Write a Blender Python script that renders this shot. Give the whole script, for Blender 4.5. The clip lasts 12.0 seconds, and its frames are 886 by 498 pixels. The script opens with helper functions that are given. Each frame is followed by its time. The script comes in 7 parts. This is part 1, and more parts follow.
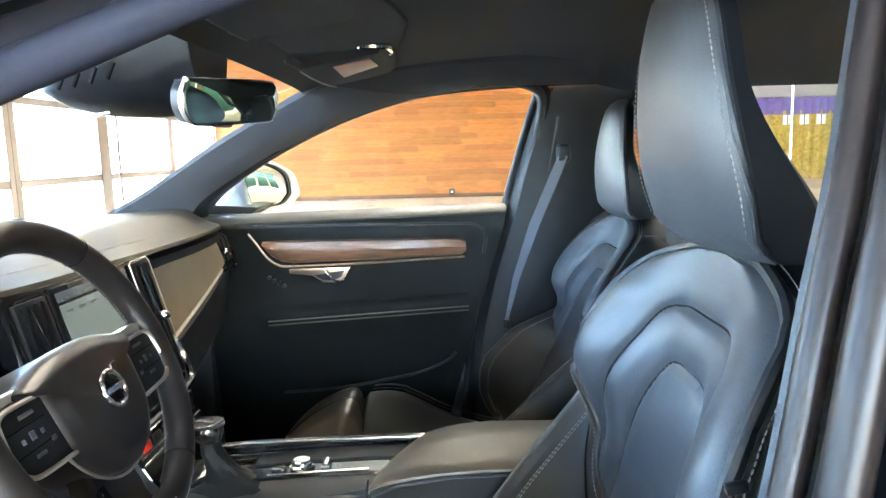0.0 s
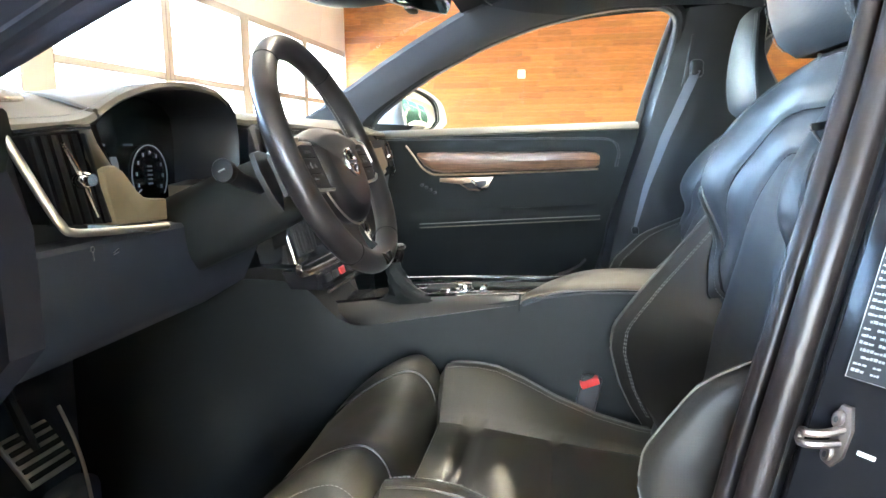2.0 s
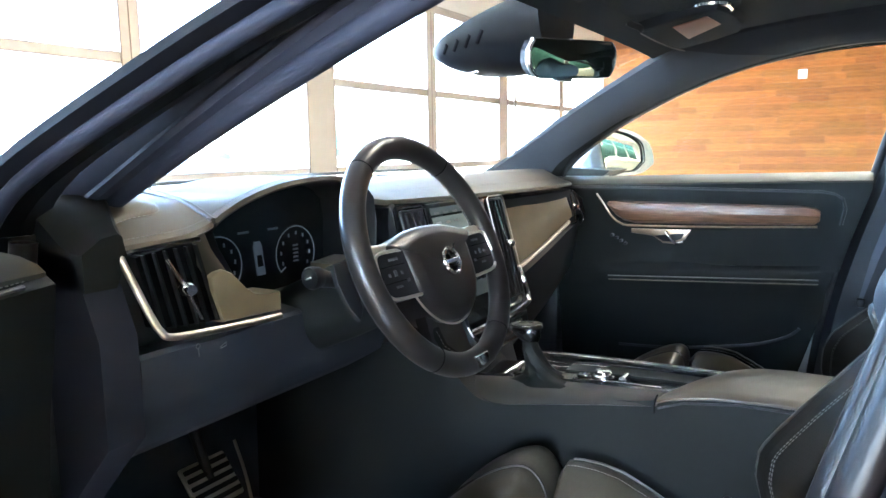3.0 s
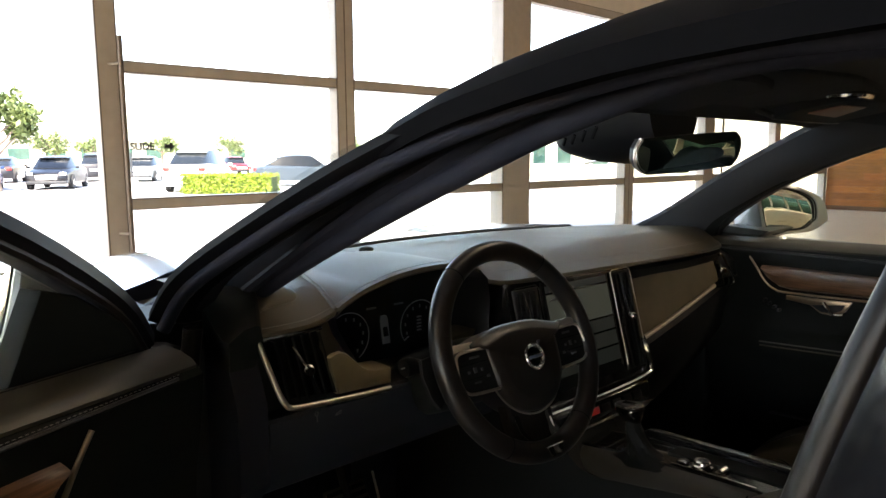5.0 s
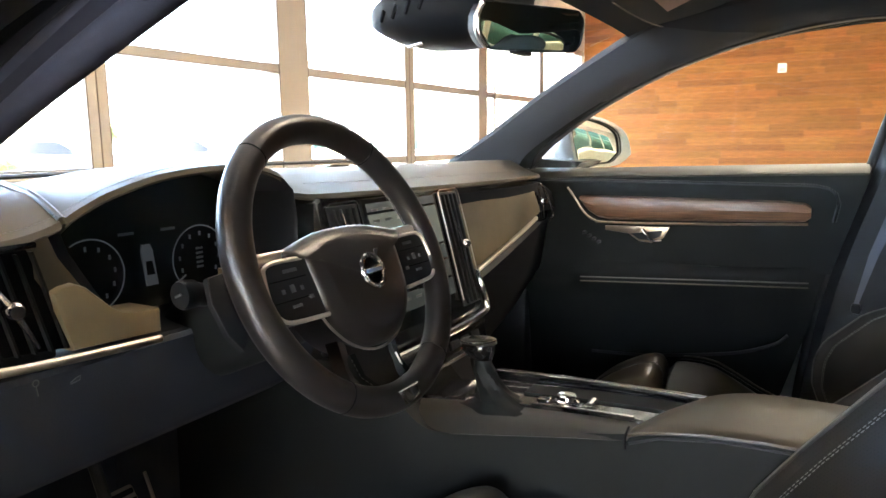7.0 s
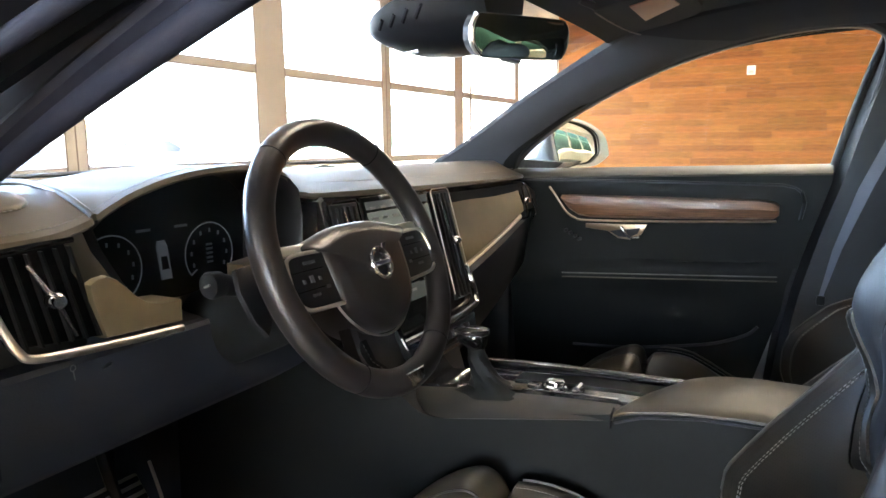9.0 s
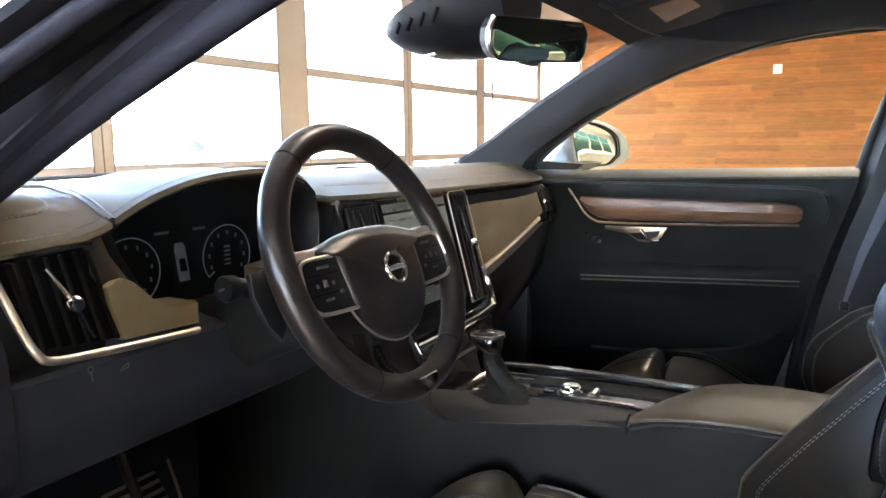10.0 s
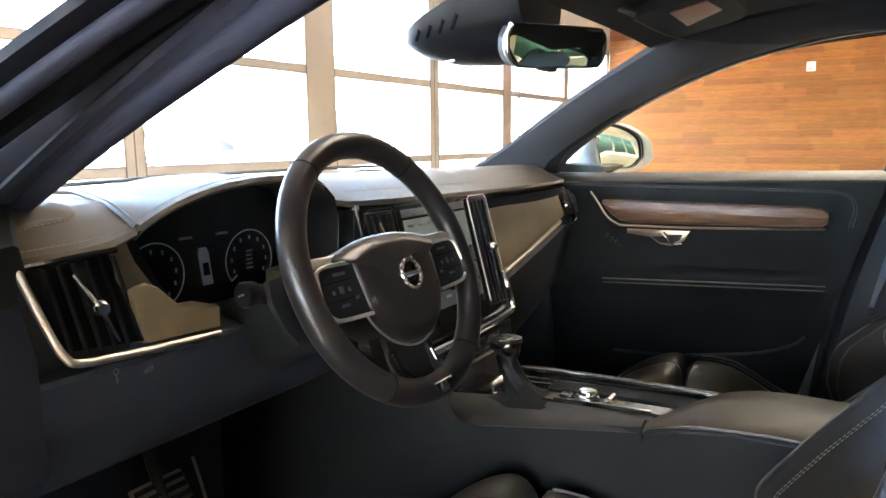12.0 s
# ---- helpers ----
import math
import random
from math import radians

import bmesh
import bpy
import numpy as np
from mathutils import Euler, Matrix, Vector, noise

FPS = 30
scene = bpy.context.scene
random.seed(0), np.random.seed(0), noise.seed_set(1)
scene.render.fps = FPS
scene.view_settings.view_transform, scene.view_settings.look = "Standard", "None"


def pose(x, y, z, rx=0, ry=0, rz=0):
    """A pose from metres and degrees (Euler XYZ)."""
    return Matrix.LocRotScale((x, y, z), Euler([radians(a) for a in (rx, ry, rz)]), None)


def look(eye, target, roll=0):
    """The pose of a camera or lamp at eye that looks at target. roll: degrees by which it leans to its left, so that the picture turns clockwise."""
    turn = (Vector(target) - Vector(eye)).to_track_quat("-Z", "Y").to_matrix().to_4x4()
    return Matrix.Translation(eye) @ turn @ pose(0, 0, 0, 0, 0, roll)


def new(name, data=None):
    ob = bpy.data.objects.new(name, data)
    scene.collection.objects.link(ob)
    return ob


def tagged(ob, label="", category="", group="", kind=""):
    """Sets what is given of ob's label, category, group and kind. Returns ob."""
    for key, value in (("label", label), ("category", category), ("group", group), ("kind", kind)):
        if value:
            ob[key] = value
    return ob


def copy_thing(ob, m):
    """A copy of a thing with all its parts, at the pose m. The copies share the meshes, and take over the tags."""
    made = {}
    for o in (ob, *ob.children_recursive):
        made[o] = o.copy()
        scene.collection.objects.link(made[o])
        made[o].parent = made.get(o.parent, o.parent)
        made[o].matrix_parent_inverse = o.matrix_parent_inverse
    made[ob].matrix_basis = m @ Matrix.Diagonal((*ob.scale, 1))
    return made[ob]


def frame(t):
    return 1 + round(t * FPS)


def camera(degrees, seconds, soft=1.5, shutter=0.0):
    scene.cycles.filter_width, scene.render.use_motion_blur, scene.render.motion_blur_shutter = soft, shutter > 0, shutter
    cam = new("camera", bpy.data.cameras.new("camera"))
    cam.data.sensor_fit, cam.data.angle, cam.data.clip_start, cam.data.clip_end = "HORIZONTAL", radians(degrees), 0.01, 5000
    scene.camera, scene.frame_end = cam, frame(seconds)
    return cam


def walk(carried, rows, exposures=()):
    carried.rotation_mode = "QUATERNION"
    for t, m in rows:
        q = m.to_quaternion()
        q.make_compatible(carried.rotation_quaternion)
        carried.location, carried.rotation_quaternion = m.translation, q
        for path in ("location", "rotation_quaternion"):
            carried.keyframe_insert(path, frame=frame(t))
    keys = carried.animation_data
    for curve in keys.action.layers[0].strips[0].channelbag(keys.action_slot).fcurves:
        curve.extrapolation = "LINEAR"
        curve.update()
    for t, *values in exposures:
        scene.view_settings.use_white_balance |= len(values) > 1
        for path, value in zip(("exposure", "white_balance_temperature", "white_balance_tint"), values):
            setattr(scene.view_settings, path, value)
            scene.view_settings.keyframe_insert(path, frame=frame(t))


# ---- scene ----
cam = camera(65.2, 12.0)
PATH = [
    (0, (0.303, -0.972, 1.106), (0.287, 1.008, 0.822), -1.5),
    (0.5, (0.299, -1.036, 1.063), (0.25, 0.943, 0.775), -1.2),
    (1, (0.292, -1.083, 1.008), (0.198, 0.894, 0.72), -1.1),
    (1.5, (0.243, -1.108, 0.947), (-0.043, 0.849, 0.65), -0.7),
    (2, (0.262, -1.208, 0.921), (-0.089, 0.738, 0.618), -0.7),
    (2.5, (0.297, -1.218, 0.964), (-0.176, 0.703, 0.665), -0.6),
    (3, (0.43, -1.101, 1.035), (-0.601, 0.59, 0.753), -0.9),
    (3.2, (0.45, -1.053, 1.065), (-0.666, 0.584, 0.791), -1.1),
    (4.8, (0.611, -1.08, 1.17), (-0.856, 0.254, 0.907), -0.4),
    (5, (0.603, -1.088, 1.174), (-0.867, 0.243, 0.911), -0.3),
    (5.5, (0.605, -1.096, 1.172), (-0.865, 0.233, 0.907), -0.4),
    (6, (0.461, -0.994, 1.08), (-0.864, 0.479, 0.804), -0.9),
    (6.5, (0.384, -0.926, 1.024), (-0.687, 0.736, 0.726), -0.6),
    (7, (0.396, -0.923, 1.023), (-0.589, 0.791, 0.722), -0.7),
    (7.2, (0.408, -0.93, 1.027), (-0.54, 0.805, 0.724), -0.8),
    (8.8, (0.402, -0.991, 1.029), (-0.512, 0.762, 0.726), -0.7),
    (9, (0.399, -0.99, 1.026), (-0.523, 0.759, 0.724), -0.6),
    (9.5, (0.402, -0.989, 1.032), (-0.544, 0.748, 0.73), -0.6),
    (10, (0.405, -0.985, 1.032), (-0.57, 0.734, 0.728), -0.5),
    (10.5, (0.404, -0.987, 1.031), (-0.594, 0.72, 0.727), -0.5),
    (11, (0.405, -0.993, 1.033), (-0.616, 0.7, 0.728), -0.5),
    (11.5, (0.411, -0.994, 1.036), (-0.623, 0.69, 0.731), -0.5),
    (12, (0.421, -0.987, 1.042), (-0.62, 0.693, 0.736), -0.6),
]
walk(cam, [(t, look(eye, target, roll)) for t, eye, target, roll in PATH],
     [(0.0, 6.38, 5850, 10), (1.0, 6.38, 6100, 11), (1.6, 6.50, 6100, 11), (2.0, 6.72, 6000, 11), (2.5, 6.90, 5600, 8), (3.0, 6.15, 5450, 10), (3.4, 5.40, 6100, 12), (4.8, 3.60, 7100, 14), (5.6, 3.60, 7100, 14),
      (6.0, 4.00, 7000, 14), (6.3, 5.05, 6800, 14), (6.6, 5.55, 6700, 15), (7.5, 5.65, 6450, 16), (12.0, 5.66, 6350, 17)])
SKY, SUN, LAMPS = 0.15, 2.2, 2.0

# ---- light and world ----
world = bpy.data.worlds.new("world")
scene.world = world
world.use_nodes = True
wn = world.node_tree.nodes
sky = wn.new("ShaderNodeTexSky")
sky.sky_type = 'NISHITA'
sky.sun_disc = False
sky.sun_elevation = radians(52)
sky.sun_rotation = radians(150)
sky.dust_density = 2.0
world.node_tree.links.new(sky.outputs[0], wn["Background"].inputs[0])
wn["Background"].inputs[1].default_value = SKY
sun = new("sun", bpy.data.lights.new("sun", 'SUN'))
sun.data.energy = SUN
sun.data.angle = radians(0.5)
sun.data.color = (1.0, 0.95, 0.86)
sun.matrix_world = look((20, -18, 34), (0, 0, 0))

# ---- materials ----
def mat(name, base, rough=0.5, metal=0.0, vary=0.12, scale=6.0, bump=0.0, bscale=200.0, second=None, coat=0.0, spec=0.5, stretch=(1, 1, 1), kind="noise", rvary=0.08):
    m = bpy.data.materials.new(name)
    m.use_nodes = True
    nt = m.node_tree
    b = nt.nodes["Principled BSDF"]
    b.inputs["Roughness"].default_value = rough
    b.inputs["Metallic"].default_value = metal
    b.inputs["Coat Weight"].default_value = coat
    b.inputs["Coat Roughness"].default_value = 0.05
    b.inputs["Specular IOR Level"].default_value = spec
    tc = nt.nodes.new("ShaderNodeTexCoord")
    mp = nt.nodes.new("ShaderNodeMapping")
    mp.inputs["Scale"].default_value = stretch
    nt.links.new(tc.outputs["Object"], mp.inputs[0])
    n1 = nt.nodes.new("ShaderNodeTexNoise")
    n1.inputs["Scale"].default_value = scale
    n1.inputs["Detail"].default_value = 6
    nt.links.new(mp.outputs[0], n1.inputs["Vector"])
    ramp = nt.nodes.new("ShaderNodeValToRGB")
    lo = [c * (1 - vary) for c in base]
    hi = [min(1, c * (1 + vary)) for c in (second or base)]
    ramp.color_ramp.elements[0].position, ramp.color_ramp.elements[1].position = 0.3, 0.7
    ramp.color_ramp.elements[0].color = (*lo, 1)
    ramp.color_ramp.elements[1].color = (*hi, 1)
    nt.links.new(n1.outputs[0], ramp.inputs[0])
    nt.links.new(ramp.outputs[0], b.inputs["Base Color"])
    mr = nt.nodes.new("ShaderNodeMapRange")
    mr.inputs[3].default_value, mr.inputs[4].default_value = max(0.02, rough - rvary), min(1, rough + rvary)
    nt.links.new(n1.outputs[0], mr.inputs[0])
    nt.links.new(mr.outputs[0], b.inputs["Roughness"])
    if bump:
        bt = nt.nodes.new("ShaderNodeTexVoronoi" if kind == "voronoi" else "ShaderNodeTexNoise")
        bt.inputs["Scale"].default_value = bscale
        nt.links.new(mp.outputs[0], bt.inputs["Vector"])
        bp = nt.nodes.new("ShaderNodeBump")
        bp.inputs["Strength"].default_value = bump
        bp.inputs["Distance"].default_value = 0.002
        nt.links.new(bt.outputs[0], bp.inputs["Height"])
        nt.links.new(bp.outputs[0], b.inputs["Normal"])
    return m


def glass_mat(name, tint=(1, 1, 1), gloss=1.0):
    m = bpy.data.materials.new(name)
    m.use_nodes = True
    nt = m.node_tree
    nt.nodes.remove(nt.nodes["Principled BSDF"])
    tr = nt.nodes.new("ShaderNodeBsdfTransparent")
    tr.inputs[0].default_value = (*tint, 1)
    gl = nt.nodes.new("ShaderNodeBsdfGlossy")
    gl.inputs["Roughness"].default_value = 0.0
    lw = nt.nodes.new("ShaderNodeLayerWeight")
    lw.inputs[0].default_value = 0.5
    po = nt.nodes.new("ShaderNodeMath")
    po.operation = 'POWER'
    po.inputs[1].default_value = 5.0
    nt.links.new(lw.outputs["Facing"], po.inputs[0])
    mu = nt.nodes.new("ShaderNodeMath")
    mu.operation = 'MULTIPLY_ADD'
    mu.inputs[1].default_value = 0.8 * gloss
    mu.inputs[2].default_value = 0.035 * gloss
    nt.links.new(po.outputs[0], mu.inputs[0])
    mx = nt.nodes.new("ShaderNodeMixShader")
    nt.links.new(mu.outputs[0], mx.inputs[0])
    nt.links.new(tr.outputs[0], mx.inputs[1])
    nt.links.new(gl.outputs[0], mx.inputs[2])
    nt.links.new(mx.outputs[0], nt.nodes["Material Output"].inputs[0])
    return m


def glow(name, col, power):
    m = bpy.data.materials.new(name)
    m.use_nodes = True
    b = m.node_tree.nodes["Principled BSDF"]
    b.inputs["Base Color"].default_value = (*col, 1)
    b.inputs["Emission Color"].default_value = (*col, 1)
    b.inputs["Emission Strength"].default_value = power
    return m


def wood_mat(name, dark, light, grain=(1.2, 14, 14), rough=0.35, coat=0.0, per="object", spec=0.5):
    """Boards along x: long grain, colour shift from board to board."""
    m = mat(name, dark, rough, second=light, scale=5.0, stretch=grain, vary=0.1, bump=0.015, bscale=9.0, coat=coat, spec=spec)
    nt = m.node_tree
    b = nt.nodes["Principled BSDF"]
    src = b.inputs["Base Color"].links[0].from_socket
    hsv = nt.nodes.new("ShaderNodeHueSaturation")
    if per == "object":
        info = nt.nodes.new("ShaderNodeObjectInfo")
        rnd = info.outputs["Random"]
    elif per == "island":
        info = nt.nodes.new("ShaderNodeNewGeometry")
        rnd = info.outputs["Random Per Island"]
    else:
        return m
    r1 = nt.nodes.new("ShaderNodeMapRange")
    r1.inputs[3].default_value, r1.inputs[4].default_value = 0.78, 1.16
    nt.links.new(rnd, r1.inputs[0])
    nt.links.new(r1.outputs[0], hsv.inputs["Value"])
    r2 = nt.nodes.new("ShaderNodeMath")
    r2.operation = 'FRACT'
    r3 = nt.nodes.new("ShaderNodeMath")
    r3.operation = 'MULTIPLY'
    r3.inputs[1].default_value = 7.31
    nt.links.new(rnd, r3.inputs[0])
    nt.links.new(r3.outputs[0], r2.inputs[0])
    r4 = nt.nodes.new("ShaderNodeMapRange")
    r4.inputs[3].default_value, r4.inputs[4].default_value = 0.491, 0.502
    nt.links.new(r2.outputs[0], r4.inputs[0])
    nt.links.new(r4.outputs[0], hsv.inputs["Hue"])
    nt.links.new(src, hsv.inputs["Color"])
    nt.links.new(hsv.outputs[0], b.inputs["Base Color"])
    return m


# base colour carries the golden sheen that the plank wall throws on cushions
LEATHER = mat("charcoal_leather_sheen", (0.035, 0.0292, 0.019), 0.33, bump=0.05, bscale=1100, kind="voronoi", vary=0.14, spec=0.5)
DASH = mat("dash_leather", (0.060, 0.0475, 0.027), 0.47, bump=0.07, bscale=1000, kind="voronoi", vary=0.12)
BLACK = mat("black_soft_plastic", (0.022, 0.023, 0.025), 0.48, bump=0.2, bscale=700, vary=0.15, spec=0.4)
DARK = mat("dark_trim_plastic", (0.018, 0.019, 0.021), 0.55, bump=0.1, bscale=800, vary=0.15, spec=0.25)
# black carpet; pale blue veil of haze in the footwell mixed into the colour
CARPET = mat("hazed_black_carpet", (0.070, 0.082, 0.108), 0.95, bump=0.8, bscale=500, vary=0.3)
LINER = mat("charcoal_headliner_cloth", (0.024, 0.028, 0.035), 0.9, bump=0.5, bscale=900, vary=0.1)
PILLAR = mat("grey_pillar_cloth", (0.043, 0.047, 0.056), 0.85, bump=0.4, bscale=900, vary=0.08)
GLOSSBLACK = mat("gloss_black", (0.012, 0.012, 0.013), 0.08, coat=0.6, vary=0.05, rvary=0.03)
CHROME = mat("satin_chrome", (0.72, 0.71, 0.69), 0.16, metal=1.0, vary=0.04, rvary=0.05)
MATTECHROME = mat("brushed_metal", (0.66, 0.61, 0.54), 0.4, metal=1.0, vary=0.06, rvary=0.06, scale=30)
WALNUT = wood_mat("walnut_inlay", (0.062, 0.030, 0.0155), (0.142, 0.072, 0.038), grain=(3, 60, 60), rough=0.33, per="")
RIMLEATHER = mat("rim_leather", (0.0135, 0.0112, 0.0105), 0.33, bump=0.05, bscale=1000, kind="voronoi", spec=0.4)
# black panel, lifted and blued to carry the same haze as the carpet
KNEE = mat("hazed_knee_panel", (0.026, 0.031, 0.042), 0.6, bump=0.15, bscale=700, vary=0.15, spec=0.2)
# armrest leather, with warm reflected light tinted into the base colour
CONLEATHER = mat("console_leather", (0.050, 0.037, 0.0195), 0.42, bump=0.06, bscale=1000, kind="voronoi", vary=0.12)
# black rubber with the bluish veil over the driver's pillar put into its colour
SEAL2 = mat("hazed_rubber_seal", (0.021, 0.0225, 0.033), 0.65, vary=0.1, rvary=0.05, spec=0.1)
SEAL = mat("brown_black_rubber_seal", (0.0115, 0.0085, 0.0078), 0.34, vary=0.15, rvary=0.06, spec=0.22)
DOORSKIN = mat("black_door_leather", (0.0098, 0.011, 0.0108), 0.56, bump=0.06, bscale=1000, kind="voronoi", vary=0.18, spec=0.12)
THREAD = mat("grey_thread", (0.17, 0.165, 0.155), 0.8, vary=0.1)
THREAD2 = mat("pale_edge_piping", (0.10, 0.095, 0.085), 0.45, vary=0.1)
BELT = mat("grey_belt_webbing", (0.058, 0.064, 0.082), 0.6, bump=0.4, bscale=800, vary=0.08)
STEEL = mat("worn_steel", (0.15, 0.133, 0.125), 0.42, metal=1.0, vary=0.12, rvary=0.08, scale=40)
PAINT = mat("silver_metallic_paint", (0.46, 0.465, 0.47), 0.3, metal=0.75, coat=1.0, vary=0.03, rvary=0.02)
RED = mat("red_plastic", (0.6, 0.02, 0.015), 0.4, vary=0.05)
WHITE = mat("white_plastic", (0.75, 0.74, 0.7), 0.5, vary=0.04)
SCREEN = mat("screen_glass", (0.016, 0.018, 0.02), 0.18, coat=0.15, spec=0.3, vary=0.05, rvary=0.02)
MIRROR = mat("mirror_glass", (0.6, 0.64, 0.63), 0.01, metal=1.0, vary=0.01, rvary=0.0)
GLASS = glass_mat("car_glass", (0.93, 0.96, 0.95))
TINTGLASS = glass_mat("tinted_glass", (0.6, 0.63, 0.62))
GREENPANE = glass_mat("green_tinted_pane", (0.15, 0.2, 0.17))
STOREGLASS = glass_mat("store_glass", (0.97, 0.985, 0.98), 0.8)
ALU = mat("bronze_aluminium", (0.36, 0.30, 0.24), 0.5, metal=0.2, vary=0.06, scale=12)
BRONZE = mat("dark_bronze", (0.13, 0.095, 0.07), 0.4, metal=0.4, vary=0.08, scale=12)
PLASTER = mat("beige_painted_plaster", (0.6, 0.53, 0.44), 0.8, bump=0.2, bscale=150, vary=0.04)
# floor is out of view; warm pale beige picked to bounce light upward
FLOORT = mat("bounce_floor_tile", (0.56, 0.44, 0.29), 0.3, vary=0.15, scale=2.5, bump=0.05, bscale=40)
CEIL = mat("white_ceiling_paint", (0.7, 0.69, 0.66), 0.9, vary=0.03)
ASPHALT = mat("sunlit_concrete_paving", (0.33, 0.32, 0.3), 0.9, vary=0.2, scale=0.8, bump=0.4, bscale=60)
TYRE = mat("tyre_rubber", (0.02, 0.02, 0.02), 0.8, vary=0.2)
LEAF = mat("hedge_leaf", (0.13, 0.19, 0.012), 0.6, second=(0.2, 0.26, 0.02), scale=8)
TREELEAF = mat("tree_leaf", (0.06, 0.09, 0.02), 0.6, second=(0.1, 0.13, 0.035), scale=4)
BARK = mat("bark", (0.12, 0.09, 0.07), 0.9, bump=0.6, bscale=20, scale=10)
CREAM = mat("cream_rendered_wall", (0.55, 0.5, 0.36), 0.85, bump=0.3, bscale=50, vary=0.06, scale=2)

# ---- mesh helpers ----
YC = 0.022


def mir(p):
    return (p[0], 2 * YC - p[1], p[2])


def spline(pts, n):
    """Catmull-Rom through the points, n steps a span."""
    P = [Vector(p) for p in pts]
    out = []
    for i in range(len(P) - 1):
        a, b, c, d = P[max(i - 1, 0)], P[i], P[i + 1], P[min(i + 2, len(P) - 1)]
        for k in range(n):
            t = k / n
            out.append(0.5 * (2 * b + (c - a) * t + (2 * a - 5 * b + 4 * c - d) * t * t + (3 * b - a - 3 * c + d) * t ** 3))
    out.append(P[-1])
    return out


def grid(P, wrap_u=False, wrap_v=False):
    bm = bmesh.new()
    V = [[bm.verts.new(p) for p in row] for row in P]
    m, n = len(V), len(V[0])
    for i in range(m if wrap_u else m - 1):
        for j in range(n if wrap_v else n - 1):
            q = (V[i][j], V[i][(j + 1) % n], V[(i + 1) % m][(j + 1) % n], V[(i + 1) % m][j])
            bm.faces.new(q)
    return bm


def loft(rings, caps=True):
    bm = grid(rings, wrap_v=True)
    if caps:
        bm.verts.ensure_lookup_table()
        n = len(rings[0])
        bm.faces.new([bm.verts[j] for j in range(n)][::-1])
        bm.faces.new([bm.verts[len(bm.verts) - n + j] for j in range(n)])
    bmesh.ops.recalc_face_normals(bm, faces=bm.faces)
    return bm


def tube(path, r, n=8, closed=False, squash=1.0, up=(0, 0, 1)):
    """A bar of round or flattened section along a path; r a number or one a point."""
    P = [Vector(p) for p in path]
    R = r if isinstance(r, (list, tuple)) else [r] * len(P)
    rings = []
    for i, p in enumerate(P):
        a = P[i - 1] if (i or closed) else P[0]
        b = P[(i + 1) % len(P)] if (i + 1 < len(P) or closed) else P[-1]
        t = (b - a).normalized()
        u = Vector(up)
        s = t.cross(u)
        s = s.normalized() if s.length > 1e-4 else t.cross(Vector((1, 0, 0))).normalized()
        w = s.cross(t)
        rings.append([p + R[i] * (math.cos(k * 2 * math.pi / n) * s + squash * math.sin(k * 2 * math.pi / n) * w) for k in range(n)])
    if closed:
        bm = grid(rings, wrap_u=True, wrap_v=True)
        bmesh.ops.recalc_face_normals(bm, faces=bm.faces)
        return bm
    return loft(rings)


def prism(outline, place, depth, edge=0.003):
    """A plate from a 2D outline: place(a, b, c) maps it into the world, c from 0 (face) to depth (back); edge: rounded front edge."""
    n = len(outline)
    cx, cy = sum(p[0] for p in outline) / n, sum(p[1] for p in outline) / n
    area = sum(outline[i][0] * outline[(i + 1) % n][1] - outline[(i + 1) % n][0] * outline[i][1] for i in range(n))
    sgn = 1 if area > 0 else -1

    def inset(d):
        out = []
        for i in range(n):
            a, b, c = Vector(outline[i - 1]), Vector(outline[i]), Vector(outline[(i + 1) % n])
            e1, e2 = (b - a).normalized(), (c - b).normalized()
            nn = Vector((-(e1.y + e2.y), e1.x + e2.x))
            if nn.length < 1e-6:
                nn = Vector((-e1.y, e1.x))
            nn = nn.normalized() * sgn
            out.append(b + nn * d)
        return out
    rings = []
    for d, c in ((edge, 0), (edge * 0.3, edge * 0.3), (0, edge), (0, depth)):
        rings.append([place(p[0], p[1], c) for p in inset(d)])
    return loft(rings)


def block(x0, x1, y0, y1, z0, z1, bev=0.004, seg=2):
    bm = bmesh.new()
    bmesh.ops.create_cube(bm, size=1)
    for v in bm.verts:
        v.co = (x0 if v.co.x < 0 else x1, y0 if v.co.y < 0 else y1, z0 if v.co.z < 0 else z1)
    if bev:
        bmesh.ops.bevel(bm, geom=bm.edges[:], offset=bev, segments=seg, affect='EDGES', profile=0.5)
    return bm


def ball(c, r, s=(1, 1, 1), n=12):
    bm = bmesh.new()
    bmesh.ops.create_uvsphere(bm, u_segments=n, v_segments=max(6, n // 2), radius=r)
    for v in bm.verts:
        v.co = Vector(c) + Vector((v.co.x * s[0], v.co.y * s[1], v.co.z * s[2]))
    return bm


def rod(a, b, r, n=12):
    return tube([a, b], r, n, up=(0.3, 0.5, 0.81))


def join(*bms):
    out = bmesh.new()
    for b in bms:
        me = bpy.data.meshes.new("tmp")
        b.to_mesh(me)
        out.from_mesh(me)
        bpy.data.meshes.remove(me)
        b.free()
    return out


def turn(bm, m):
    bmesh.ops.transform(bm, matrix=m, verts=bm.verts)
    return bm


